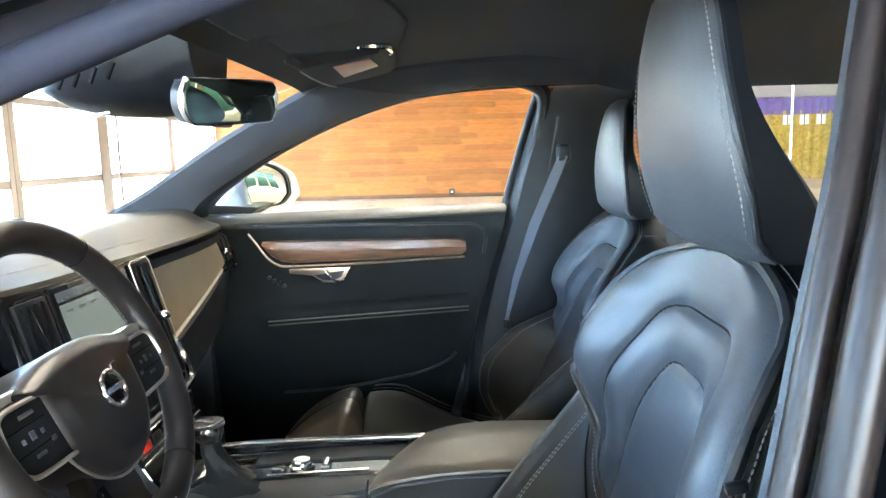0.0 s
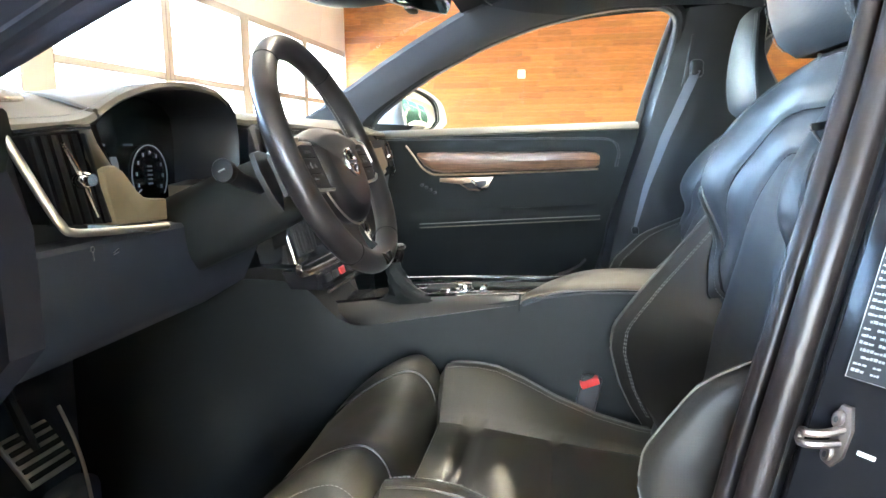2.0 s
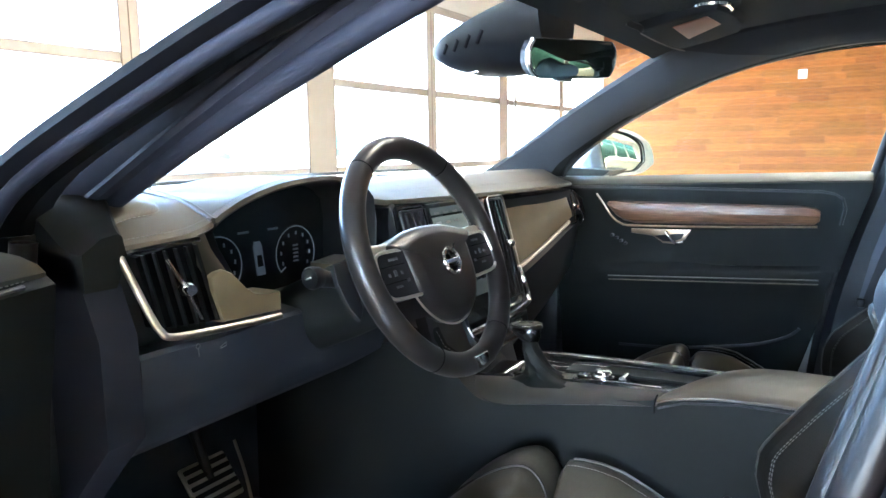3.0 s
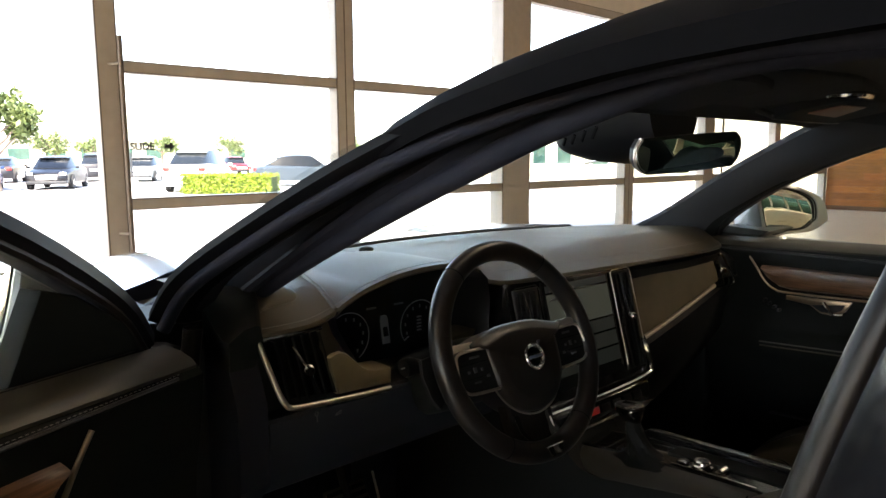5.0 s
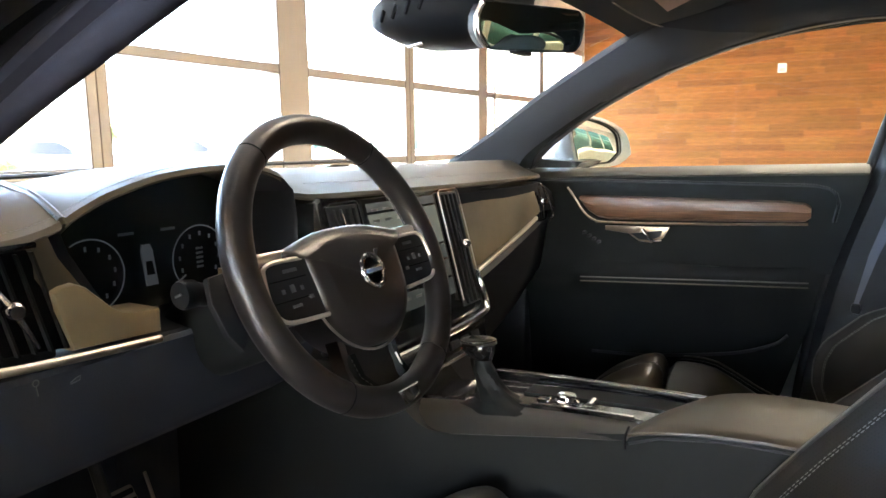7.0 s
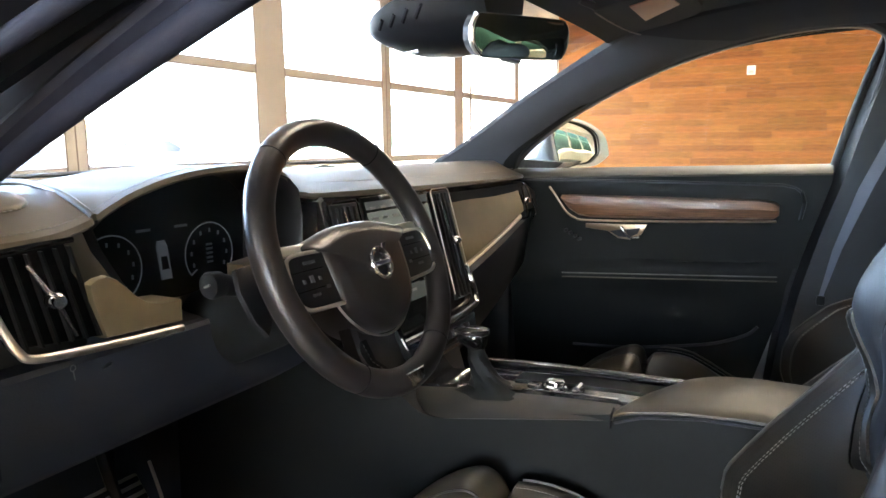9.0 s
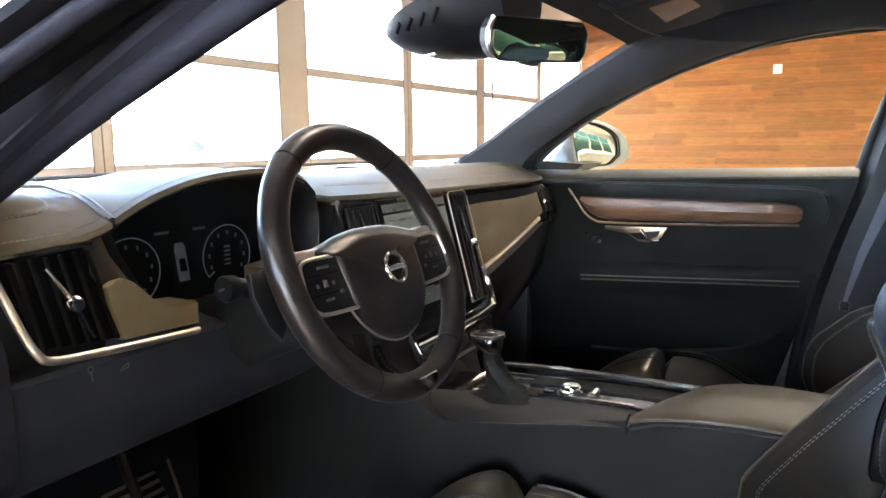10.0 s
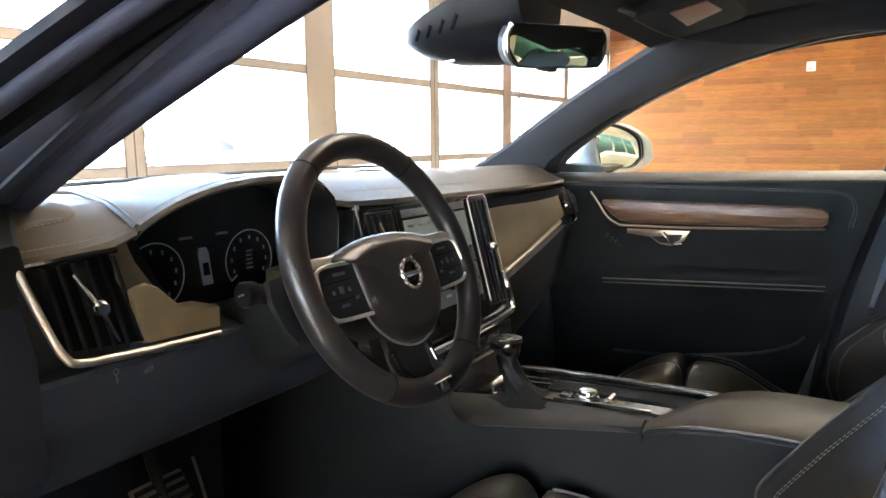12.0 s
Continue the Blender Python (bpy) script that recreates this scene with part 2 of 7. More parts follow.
def stitches(path, step=0.005, length=0.0038, r=0.0007):
    """Single thread stitches along a path."""
    P = [Vector(p) for p in path]
    bms = []
    verts, faces = [], []
    acc, nxt = 0.0, 0.0
    for a, b in zip(P, P[1:]):
        seg = (b - a).length
        t = (b - a).normalized() if seg > 1e-9 else Vector((1, 0, 0))
        s = t.cross(Vector((0.21, 0.4, 0.89))).normalized()
        w = s.cross(t)
        while nxt <= acc + seg:
            c = a + t * (nxt - acc)
            k = len(verts)
            for e, f in ((-0.5, 0.4), (0, 1.0), (0.5, 0.4)):
                for dx, dy in ((1, 0), (0, 1), (-1, 0), (0, -1)):
                    verts.append(c + t * (e * length) + (s * dx + w * dy) * r * f)
            for ring in (0, 4):
                for j in range(4):
                    faces.append((k + ring + j, k + ring + (j + 1) % 4, k + ring + 4 + (j + 1) % 4, k + ring + 4 + j))
            nxt += step
        acc += seg
    me = bpy.data.meshes.new("stitches")
    me.from_pydata(verts, [], faces)
    return me


def part(name, bm, material, parent=None, label="", smooth=True):
    if isinstance(bm, bpy.types.Mesh):
        me = bm
    else:
        me = bpy.data.meshes.new(name)
        bm.to_mesh(me)
        bm.free()
    if smooth:
        me.shade_smooth()
        me.set_sharp_from_angle(angle=radians(38))
    if material:
        me.materials.append(material)
    ob = new(name, me)
    if parent:
        ob.parent = parent
        if parent.type == 'EMPTY':
            ob.matrix_parent_inverse = Matrix.Translation(parent.location).inverted()
    if label:
        tagged(ob, label)
    return ob


def thing(name, label, category, group="", kind="", at=(0, 0, 0)):
    ob = new(name)
    ob.empty_display_size = 0.05
    ob.location = at
    return tagged(ob, label, category, group, kind)


def setting(name, bm, material, label, category, smooth=True):
    return tagged(part(name, bm, material, None, "", smooth), label, category, "", "structure")

# ---- showroom ----
FL = -0.1           # floor
XW = -5.5           # glass front
YW = 16.7           # panelled wall
CH = 4.6            # ceiling
setting("floor", block(XW, 13, -10, YW + 6, FL - 0.2, FL, 0), FLOORT, "unseen tile showroom floor, beige to bounce warm light", "floor", False)
setting("ceiling", block(XW - 0.3, 13.2, -10.2, YW + 6, CH, CH + 0.2, 0), CEIL, "white painted showroom ceiling", "ceiling", False)
setting("wall_front", join(block(XW - 0.25, XW, -10, YW + 6, 3.26, CH, 0.01), block(XW - 0.25, XW, -8.2, -7.4, FL, 3.26, 0.01)), PLASTER, "beige plaster bulkhead above the glass front", "wall", False)
setting("wall_back", join(block(13, 13.2, -8.2, YW + 6, 3.3, CH, 0), block(13, 13.2, -8.2, YW + 6, FL, 0.1, 0), block(13, 13.2, 12, YW + 6, 0.1, 3.3, 0)), PLASTER, "beige plaster rear wall around green-tinted windows", "wall", False)
for k in range(8):
    w = tagged(thing("window_%d" % (k + 21), "", ""), "tall green-tinted window in aluminium framing", "window", "windows of the rear wall", "structure")
    ya = -8 + 2.5 * k
    part("mullion", block(13.0, 13.16, ya, ya + 0.3, 0.1, 3.3, 0.008, 1), ALU, w)
    part("rail", block(13.01, 13.15, ya + 0.301, ya + 2.499, 2.1, 2.2, 0.008, 1), ALU, w)
    for z0, z1 in ((0.1, 2.1), (2.2, 3.3)):
        g = part("pane", block(13.07, 13.08, ya + 0.301, ya + 2.499, z0, z1, 0), GREENPANE, w, "", False)
        g.visible_shadow = False
setting("wall_side", join(block(XW, 13, -8.2, -8, 3.3, CH, 0), block(XW, 13, -8.2, -8, FL, 0.25, 0), block(XW + 9, 13, -8.2, -8, 0.25, 3.3, 0)), PLASTER, "beige plaster side wall around a band of windows", "wall", False)
for k in range(3):
    w = tagged(thing("window_%d" % (k + 11), "", ""), "tall storefront window in bronze aluminium framing", "window", "windows of the side wall", "structure")
    xa = XW + 3 * k
    part("mullion", block(xa, xa + 0.14, -8.16, -8.0, 0.25, 3.3, 0.008, 1), ALU, w)
    for z in (1.0, 2.05):
        part("rail", block(xa + 0.141, xa + 2.999, -8.15, -8.01, z, z + 0.09, 0.008, 1), ALU, w)
    for z0, z1 in ((0.25, 1.0), (1.09, 2.05), (2.14, 3.3)):
        g = part("pane", block(xa + 0.141, xa + 2.999, -8.085, -8.075, z0, z1, 0), STOREGLASS, w, "", False)
        g.visible_shadow = False
# recessed ceiling lights of the showroom
LAMPGLOW = glow("warm_lamp_glow", (1.0, 0.84, 0.62), LAMPS)
first = None
for x in (0.2, 3.6, 7.4):
    for y in (2.6, 6.2):
        if first is None:
            first = thing("ceiling_light", "square recessed warm white ceiling light", "ceiling light", "showroom ceiling lights", at=(x, y, CH))
            part("frame", join(*[block(x + a, x + b, y + c, y + d, CH - 0.035, CH, 0.004, 1) for a, b, c, d in ((-0.40, -0.36, -0.40, 0.40), (0.36, 0.40, -0.40, 0.40), (-0.36, 0.36, -0.40, -0.36), (-0.36, 0.36, 0.36, 0.40))]), WHITE, first)
            part("diffuser", block(x - 0.358, x + 0.358, y - 0.358, y + 0.358, CH - 0.02, CH - 0.006, 0), LAMPGLOW, first, "glowing diffuser", False)
        else:
            copy_thing(first, Matrix.Translation((x, y, CH)))
setting("wall_annex", block(7.6, 13, YW + 4.0, YW + 4.2, FL, CH, 0), PLASTER, "pale wall behind the glass partition", "wall", False)


def member(name, y0, y1, z0, z1, parent, d=0.16):
    return part(name, block(XW - d, XW, y0, y1, z0, z1, 0.008, 1), ALU, parent)


EDGES = [(-7.4, -7.15), (-4.75, -4.5), (-2.1, -1.85), (0.69, 0.86), (2.98, 3.20), (5.47, 6.0), (8.24, 8.49), (10.73, 11.08), (13.7, 13.94), (16.55, 16.7)]
RAILS = [(FL, FL + 0.12), (0.74, 0.84), (1.88, 1.98), (3.16, 3.28)]
for k in range(len(EDGES) - 1):
    w = tagged(thing("window_%d" % (k + 1), "", ""), "tall storefront window in bronze aluminium framing", "window", "windows of the glass front", "structure")
    ya, yb = EDGES[k][1], EDGES[k + 1][0]
    member("mullion", *EDGES[k], FL, 3.28, w, 0.22 if k == 5 else 0.16)
    for y in (EDGES[k][0] + 0.001, EDGES[k][1] - 0.012):
        part("gasket", block(XW - 0.01, XW + 0.004, y, y + 0.011, FL, 3.16, 0, 1), BRONZE, w)
    if k in (4, 6):
        part("gasket", block(XW - 0.01, XW + 0.003, sum(EDGES[k]) / 2 - 0.006, sum(EDGES[k]) / 2 + 0.006, FL, 3.16, 0, 1), BRONZE, w)
    opening = k == 2
    for r, (z0, z1) in enumerate(RAILS):
        if opening and r in (1, 2):
            continue
        if opening and r == 0:
            continue
        rl = member("rail", ya + 0.001, yb - 0.001, z0, z1, w, 0.14)
        for z in (z0 + 0.001, z1 - 0.009):
            part("gasket", block(XW - 0.01, XW + 0.003, ya + 0.002, yb - 0.002, z, z + 0.008, 0, 1), BRONZE, rl)
    if not opening:
        for (_, z0), (z1, _) in zip(RAILS, RAILS[1:]):
            g = part("pane", block(XW - 0.085, XW - 0.075, ya, yb, z0, z1, 0), STOREGLASS, w, "", False)
            g.visible_shadow = False
    else:
        g = part("pane", block(XW - 0.085, XW - 0.075, ya, yb, 3.28, 3.29, 0), STOREGLASS, w, "", False)
member("mullion", *EDGES[-1], FL, 3.28, w)


def door_pull(y, x, z0, z1):
    h = thing("door_pull", "long bronze tubular pull handle on a glass door", "door handle", "door pulls", at=(x, y, z0))
    part("bar", rod((x, y, z0), (x, y, z1), 0.021), BRONZE, h)
    for z in (z0 + 0.2, z1 - 0.22):
        part("standoff", rod((x, y, z), (XW - 0.01, y - 0.07, z), 0.012), ALU, h)
    return h


door_pull(0.85, XW + 0.09, 0.35, 2.16)
door_pull(11.22, XW + 0.09, 0.35, 2.16)

# letters on the sliding pane
tx = bpy.data.curves.new("slide", 'FONT')
tx.body, tx.size, tx.extrude, tx.align_x, tx.offset = "SLIDE", 0.082, 0.001, 'LEFT', 0.0035
txo = bpy.data.objects.new("slide_src", tx)
scene.collection.objects.link(txo)
dg = bpy.context.evaluated_depsgraph_get()
me = bpy.data.meshes.new_from_object(txo.evaluated_get(dg))
bpy.data.objects.remove(txo)
me.transform(Matrix.Translation((XW - 0.06, 0.93, 1.25)) @ Euler((math.pi / 2, 0, math.pi / 2)).to_matrix().to_4x4())
decal = thing("door_decal", "dark SLIDE lettering with an arrow on door glass", "decal", at=(XW - 0.06, 0.9, 1.25))
part("lettering", me, BLACK, decal, "", False)
part("arrow", prism([(1.22, 1.264), (1.265, 1.264), (1.265, 1.243), (1.31, 1.282), (1.265, 1.321), (1.265, 1.30), (1.22, 1.30)], lambda a, b, c: (XW - 0.062 - c, a, b), 0.002, 0.0004), BLACK, decal, "", False)

# white fire alarm box and black outlet on the panelled wall
box = thing("wall_alarm", "small white square alarm box on the panelled wall", "alarm", at=(-0.91, YW - 0.03, 2.6))
part("housing", prism([(-1.00, 2.50), (-0.82, 2.50), (-0.82, 2.70), (-1.00, 2.70)], lambda a, b, c: (a, YW - 0.075 + c, b), 0.07, 0.012), WHITE, box)
part("lens", prism([(-0.96, 2.53), (-0.86, 2.53), (-0.86, 2.6), (-0.96, 2.6)], lambda a, b, c: (a, YW - 0.09 + c, b), 0.02, 0.006), mat("alarm_lens", (0.5, 0.5, 0.48), 0.2), box)
ob = thing("wall_outlet", "black square socket plate low on the panelled wall", "outlet", at=(0.43, YW, 0.05))
part("plate", prism([(0.36, -0.04), (0.50, -0.04), (0.50, 0.12), (0.36, 0.12)], lambda a, b, c: (a, YW - 0.03 + c, b), 0.03, 0.006), BLACK, ob)
part("socket", prism([(0.405, 0.02), (0.455, 0.02), (0.455, 0.065), (0.405, 0.065)], lambda a, b, c: (a, YW - 0.036 + c, b), 0.01, 0.002), WHITE, ob)

# glass partition at the end of the panelled wall
gp = thing("glass_partition", "frameless glass partition with steel posts and purple light", "partition", at=(10, YW, FL))
for i in range(4):
    x = 7.7 + i * 1.3
    g = part("pane", block(x + 0.02, x + 1.26, YW, YW + 0.012, FL, 2.9, 0), STOREGLASS, gp, "", False)
    g.visible_shadow = False
    part("post", block(x - 0.03, x + 0.015, YW - 0.02, YW + 0.04, FL, 3.0, 0.004), CHROME, gp)
part("header", block(7.6, 13, YW - 0.05, YW + 0.1, 2.9, CH, 0.01), PLASTER, gp)
part("light_strip", block(7.8, 12.8, YW + 0.3, YW + 0.36, 2.8, 2.86, 0.004), glow("purple_led", (0.35, 0.2, 1.0), 0.5), gp, "glowing purple light strip")
pan = thing("wall_hanging", "tall yellow fabric wall hanging behind the partition", "wall hanging", at=(9.4, YW + 3.9, 0.4))
part("cloth", grid([[(9.0 + 3.7 * i / 48, YW + 3.92 + 0.03 * math.sin(i * 1.7), FL + 0.01 + 2.1 * j / 3) for i in range(49)] for j in range(4)]), mat("yellow_cloth", (0.6, 0.42, 0.06), 0.8, vary=0.45, scale=14, bump=0.5, bscale=30), pan)
part("valance", grid([[(9.0 + 3.7 * i / 48, YW + 3.90 + 0.02 * math.sin(i * 2.1), FL + 2.0 + 0.5 * j / 2) for i in range(49)] for j in range(3)]), mat("purple_cloth", (0.22, 0.15, 0.45), 0.8, vary=0.3, scale=10), pan, "purple cloth valance")
part("rail", rod((8.9, YW + 3.9, 2.42), (12.8, YW + 3.9, 2.42), 0.02), CHROME, pan)
for i in range(4):
    fr = thing("picture_frame", "small white square picture frame on glass", "picture frame", "picture frames", at=(8.75 + 0.5 * i, YW - 0.03, 1.55))
    part("panel", block(8.75 + 0.42 * i, 8.97 + 0.42 * i, YW - 0.03, YW - 0.012, 1.5, 1.74, 0.006), WHITE, fr)
    part("cross_bar", block(8.85 + 0.42 * i, 8.87 + 0.42 * i, YW - 0.034, YW - 0.03, 1.5, 1.74, 0), GLOSSBLACK, fr)

# ---- car: shell ----
# passenger side edges of the front pillar and roof rail: door edge and glass edge
OEDGE = spline([(-0.305, 0.760, 0.945), (-0.268, 0.735, 1.005), (-0.129, 0.684, 1.089), (0.016, 0.647, 1.156), (0.142, 0.623, 1.199), (0.256, 0.609, 1.226), (0.36, 0.601, 1.241), (0.45, 0.600, 1.243), (0.62, 0.603, 1.24)], 5)
IEDGE = spline([(-0.62, 0.715, 0.93), (-0.53, 0.690, 0.975), (-0.43, 0.658, 1.02), (-0.245, 0.602, 1.126), (-0.091, 0.558, 1.205), (0.010, 0.520, 1.249), (0.12, 0.50, 1.272), (0.30, 0.48, 1.292), (0.62, 0.47, 1.30)], 5)


def pillar_strip(o, i, flip):
    rings = []
    for a, b in zip(o, i):
        c = (a + b) / 2
        n = (b - a).normalized()
        fwd = Vector((0.87, 0, 0.49))
        outw = fwd.cross(n)
        outw = -outw if outw.y < 0 else outw
        outw = (outw.normalized() + Vector((0, 0, 0.15))).normalized()
        w = (b - a).length
        up = 0.012 if flip else 0.03
        ring = [a, a - outw * 0.012 + n * w * 0.15, c - outw * 0.02, b - outw * 0.010 - n * w * 0.12, b - n * w * 0.06, b + outw * up - n * (w * (0.06 if flip else 0.24)), c + outw * (up + 0.012), a + outw * up + n * 0.005]
        rings.append([mir(p) if flip else p for p in ring])
    return loft(rings)


# driver side: edge of the trim and its seal
ODRV = spline([(-0.43, -0.628, 0.915), (-0.33, -0.615, 0.968), (-0.16, -0.604, 1.050), (0.01, -0.589, 1.124), (0.10, -0.579, 1.161), (0.18, -0.570, 1.193), (0.27, -0.560, 1.222), (0.38, -0.555, 1.243), (0.62, -0.555, 1.245)], 5)
shell = thing("car", "silver car body shell with dark cloth-lined pillars and roof", "car", at=(0, YC, FL))
part("front_pillar", pillar_strip(OEDGE[:27], IEDGE[:27], False), PILLAR, shell, "dark grey cloth-covered windscreen pillar")
part("roof_rail_trim", pillar_strip(OEDGE[26:], IEDGE[26:], False), LINER, shell, "charcoal cloth roof rail trim")
part("front_pillar", pillar_strip([Vector(mir(p)) for p in ODRV[:27]], IEDGE[:27], True), PILLAR, shell, "dark grey cloth-covered windscreen pillar")
part("roof_rail_trim", pillar_strip([Vector(mir(p)) for p in ODRV[26:]], IEDGE[26:], True), LINER, shell, "charcoal cloth roof rail trim")


def pillar_cover(o, i):
    """Ridged black rubber and painted metal on the door side of the driver's pillar."""
    rings = []
    for a, b in zip(o, i):
        n = (b - a).normalized()
        outw = Vector((0.87, 0, 0.49)).cross(n)
        outw = -outw if outw.y < 0 else outw
        outw = (outw.normalized() + Vector((0, 0, 0.15))).normalized()
        w = (b - a).length
        row = []
        for q, h in ((0.02, 0.024), (0.04, 0.036), (0.10, 0.040), (0.16, 0.037), (0.24, 0.042), (0.34, 0.047), (0.42, 0.043), (0.50, 0.044), (0.62, 0.048), (0.70, 0.045), (0.76, 0.038), (0.84, 0.034), (0.90, 0.028), (0.94, 0.020)):
            row.append(a + n * (w * q) + outw * h)
        row += [a + n * (w * 0.93) + outw * 0.012, a + outw * 0.02]
        rings.append([mir(p) for p in row])
    return loft(rings)


part("pillar_cover", pillar_cover([Vector(mir(p)) for p in ODRV], IEDGE), SEAL2, shell, "ridged black rubber door seal on the pillar")


def head_z(x, y):
    u = abs(y - YC) / 0.6
    return 1.240 + 0.065 * (1 - math.exp(-max(0, x) / 0.2)) - (0.012 + 0.073 * min(1, max(0, x - 0.5) / 0.2)) * u ** 4


def head_w(x):
    return 0.525 + 0.06 * min(1, x / 0.2)


part("headliner", grid([[(x, YC + head_w(x) * v, head_z(x, YC + head_w(x) * v)) for v in [-1 + k / 14 for k in range(29)]] for x in [0.0, 0.02, 0.06, 0.12, 0.2, 0.3, 0.45, 0.7, 1.0, 1.4, 1.8, 2.1]]), LINER, shell, "charcoal cloth headliner")
# outer roof skin
PAINTDARK = mat("black_satin_frame", (0.0065, 0.0065, 0.008), 0.45, spec=0.08, coat=0.0, vary=0.1)
RAILBLACK = mat("matt_black_roof_rail", (0.004, 0.004, 0.005), 0.7, spec=0.03, vary=0.1)
RC = spline([(0.02, -0.016, 0), (0.15, 0.022, 0), (0.4, 0.055, 0), (0.9, 0.06, 0), (1.5, 0.04, 0), (2.0, -0.02, 0), (2.2, -0.07, 0)], 6)
part("roof", loft([[(c.x, YC + 0.66 * v, 1.31 + c.y - 0.11 * abs(v) ** 3 + 0.012) for v in [-1 + k / 16 for k in range(33)]] + [(c.x, YC + 0.655 * v, 1.316 + c.y - 0.11 * abs(v) ** 3) for v in [1 - k / 16 for k in range(33)]] for c in RC]), PAINT, shell, "silver painted roof panel")
for flip in (1, -1):
    part("roof_rail", loft([[(c.x, YC + flip * (0.66 * v + o), 1.322 + c.y - 0.11 * v ** 3 + h) for v, o, h in ((0.86, 0.0, 0.002), (0.87, 0.002, 0.006), (0.92, 0.005, 0.007), (0.97, 0.008, 0.006), (1.01, 0.010, -0.002), (1.01, 0.006, -0.022), (0.98, -0.004, -0.03), (0.93, -0.01, -0.02))] for c in RC[:30]]), RAILBLACK, shell, "satin black roof rail")


def jamb(o, depth):
    """Painted door frame outside the driver's front pillar, with its step."""
    rings = []
    for a in o:
        a = Vector(mir(a))
        rings.append([a + Vector(d) for d in ((0, 0.012, 0.012), (0, -0.018, 0.0), (-0.004, -0.03, 0.012), (-0.01, -0.046, 0.010), (-0.013, -depth, 0.018), (-0.013, -depth + 0.003, 0.030), (0, -0.01, 0.042))])
    return loft(rings)


part("door_frame", jamb(OEDGE, 0.062), PAINTDARK, shell, "satin black door frame")
part("seal", tube([Vector(p) + Vector((0.004, -0.012, 0.004)) for p in ODRV], 0.013, 16), SEAL2, shell, "rubber door seal")
part("seal", tube([Vector(mir(p)) + Vector((-0.004, -0.046, 0.004)) for p in OEDGE], 0.009, 16), SEAL2, shell, "rubber door seal")
tag = OEDGE[17].lerp(IEDGE[17], 0.55)
part("pillar_tag", turn(block(-0.015, 0.015, -0.001, 0.001, -0.005, 0.005, 0.0008), Matrix.Translation(tag + Vector((0.006, -0.024, 0.012))) @ Euler((radians(-25), radians(-24), radians(-14))).to_matrix().to_4x4()), mat("grey_tag", (0.075, 0.075, 0.075), 0.6), shell, "small pale embossed tag")
# black corner plates where the pillars meet the doors
def corner_plate(o, i):
    rings = []
    for k in range(0, 13):
        a, b = o[k], i[k]
        n = (b - a).normalized()
        outw = Vector((0.87, 0, 0.49)).cross(n)
        outw = -outw if outw.y < 0 else outw
        w = (b - a).length * (0.62 - 0.045 * k)
        rings.append([a - outw * 0.004, a - outw * 0.020 + n * 0.004, a - outw * 0.026 + n * w * 0.5, a - outw * 0.022 + n * w, a - outw * 0.006 + n * w])
    return loft(rings)


part("corner_plate", corner_plate(OEDGE, IEDGE), DOORSKIN, shell, "black plastic corner plate")
# front door hinge post below the pillar
POST = [(-0.30, -0.716, 0.955), (-0.31, -0.73, 0.8), (-0.32, -0.74, 0.6), (-0.30, -0.74, 0.42)]
part("hinge_post", loft([[(x + dx, y + dy, z) for dx, dy in ((0.0, 0.06), (0.0, -0.02), (-0.03, -0.05), (-0.06, -0.11), (-0.14, -0.13), (-0.16, 0.05))] for x, y, z in POST]), PAINTDARK, shell)
part("seal", tube(spline([(-0.29, -0.73, 0.95), (-0.30, -0.745, 0.8), (-0.31, -0.75, 0.6), (-0.27, -0.75, 0.42), (-0.15, -0.75, 0.36), (0.1, -0.75, 0.35), (0.25, -0.75, 0.36), (0.31, -0.745, 0.45)], 6), 0.013, 16), SEAL, shell, "rubber door seal")
part("sill", block(-0.35, 1.4, -0.86, -0.66, 0.18, 0.35, 0.03, 3), PAINTDARK, shell)
part("sill", block(-0.35, 1.4, 0.72, 0.92, 0.18, 0.35, 0.03, 3), PAINTDARK, shell)

# middle pillars: inner trim, two seal beads and the painted face
BP = spline([(0.335, -0.70, 0.36), (0.365, -0.700, 0.62), (0.405, -0.692, 0.80), (0.447, -0.664, 0.945), (0.468, -0.648, 1.03), (0.486, -0.634, 1.095), (0.51, -0.606, 1.18), (0.53, -0.585, 1.24)], 5)
part("middle_pillar", loft([[p + Vector(d) for d in ((0.012, 0.012, 0), (-0.002, -0.004, 0), (0.006, -0.02, 0), (0.05, -0.03, 0), (0.13, -0.03, 0), (0.16, 0.03, 0), (0.1, 0.045, 0))] for p in BP]), BLACK, shell, "dark grey trimmed middle pillar")
part("seal", tube([p + Vector((0.0026, -0.018, 0)) for p in BP], 0.0078, 16), SEAL, shell, "brown-black rubber door seal")
part("seal", tube([p + Vector((0.011, -0.0430, 0)) for p in BP], 0.0105, 16), SEAL, shell, "brown-black rubber door seal")
part("pillar_face", loft([[p + Vector(d) for d in ((0.03, -0.03, 0), (0.021, -0.066, 0), (0.022, -0.070, 0), (0.046, -0.1025, 0), (0.068, -0.1323, 0), (0.075, -0.138, 0), (0.14, -0.14, 0), (0.15, -0.03, 0))] for p in BP]), mat("pillar_gloss_black", (0.009, 0.009, 0.010), 0.16, coat=0.0, spec=0.14, vary=0.05, rvary=0.03), shell, "gloss black pillar face")
# paper label with bars in place of the printing
lab = thing("pillar_label", "black and white printed label on the door pillar", "label", at=(0.46, -0.79, 0.82))


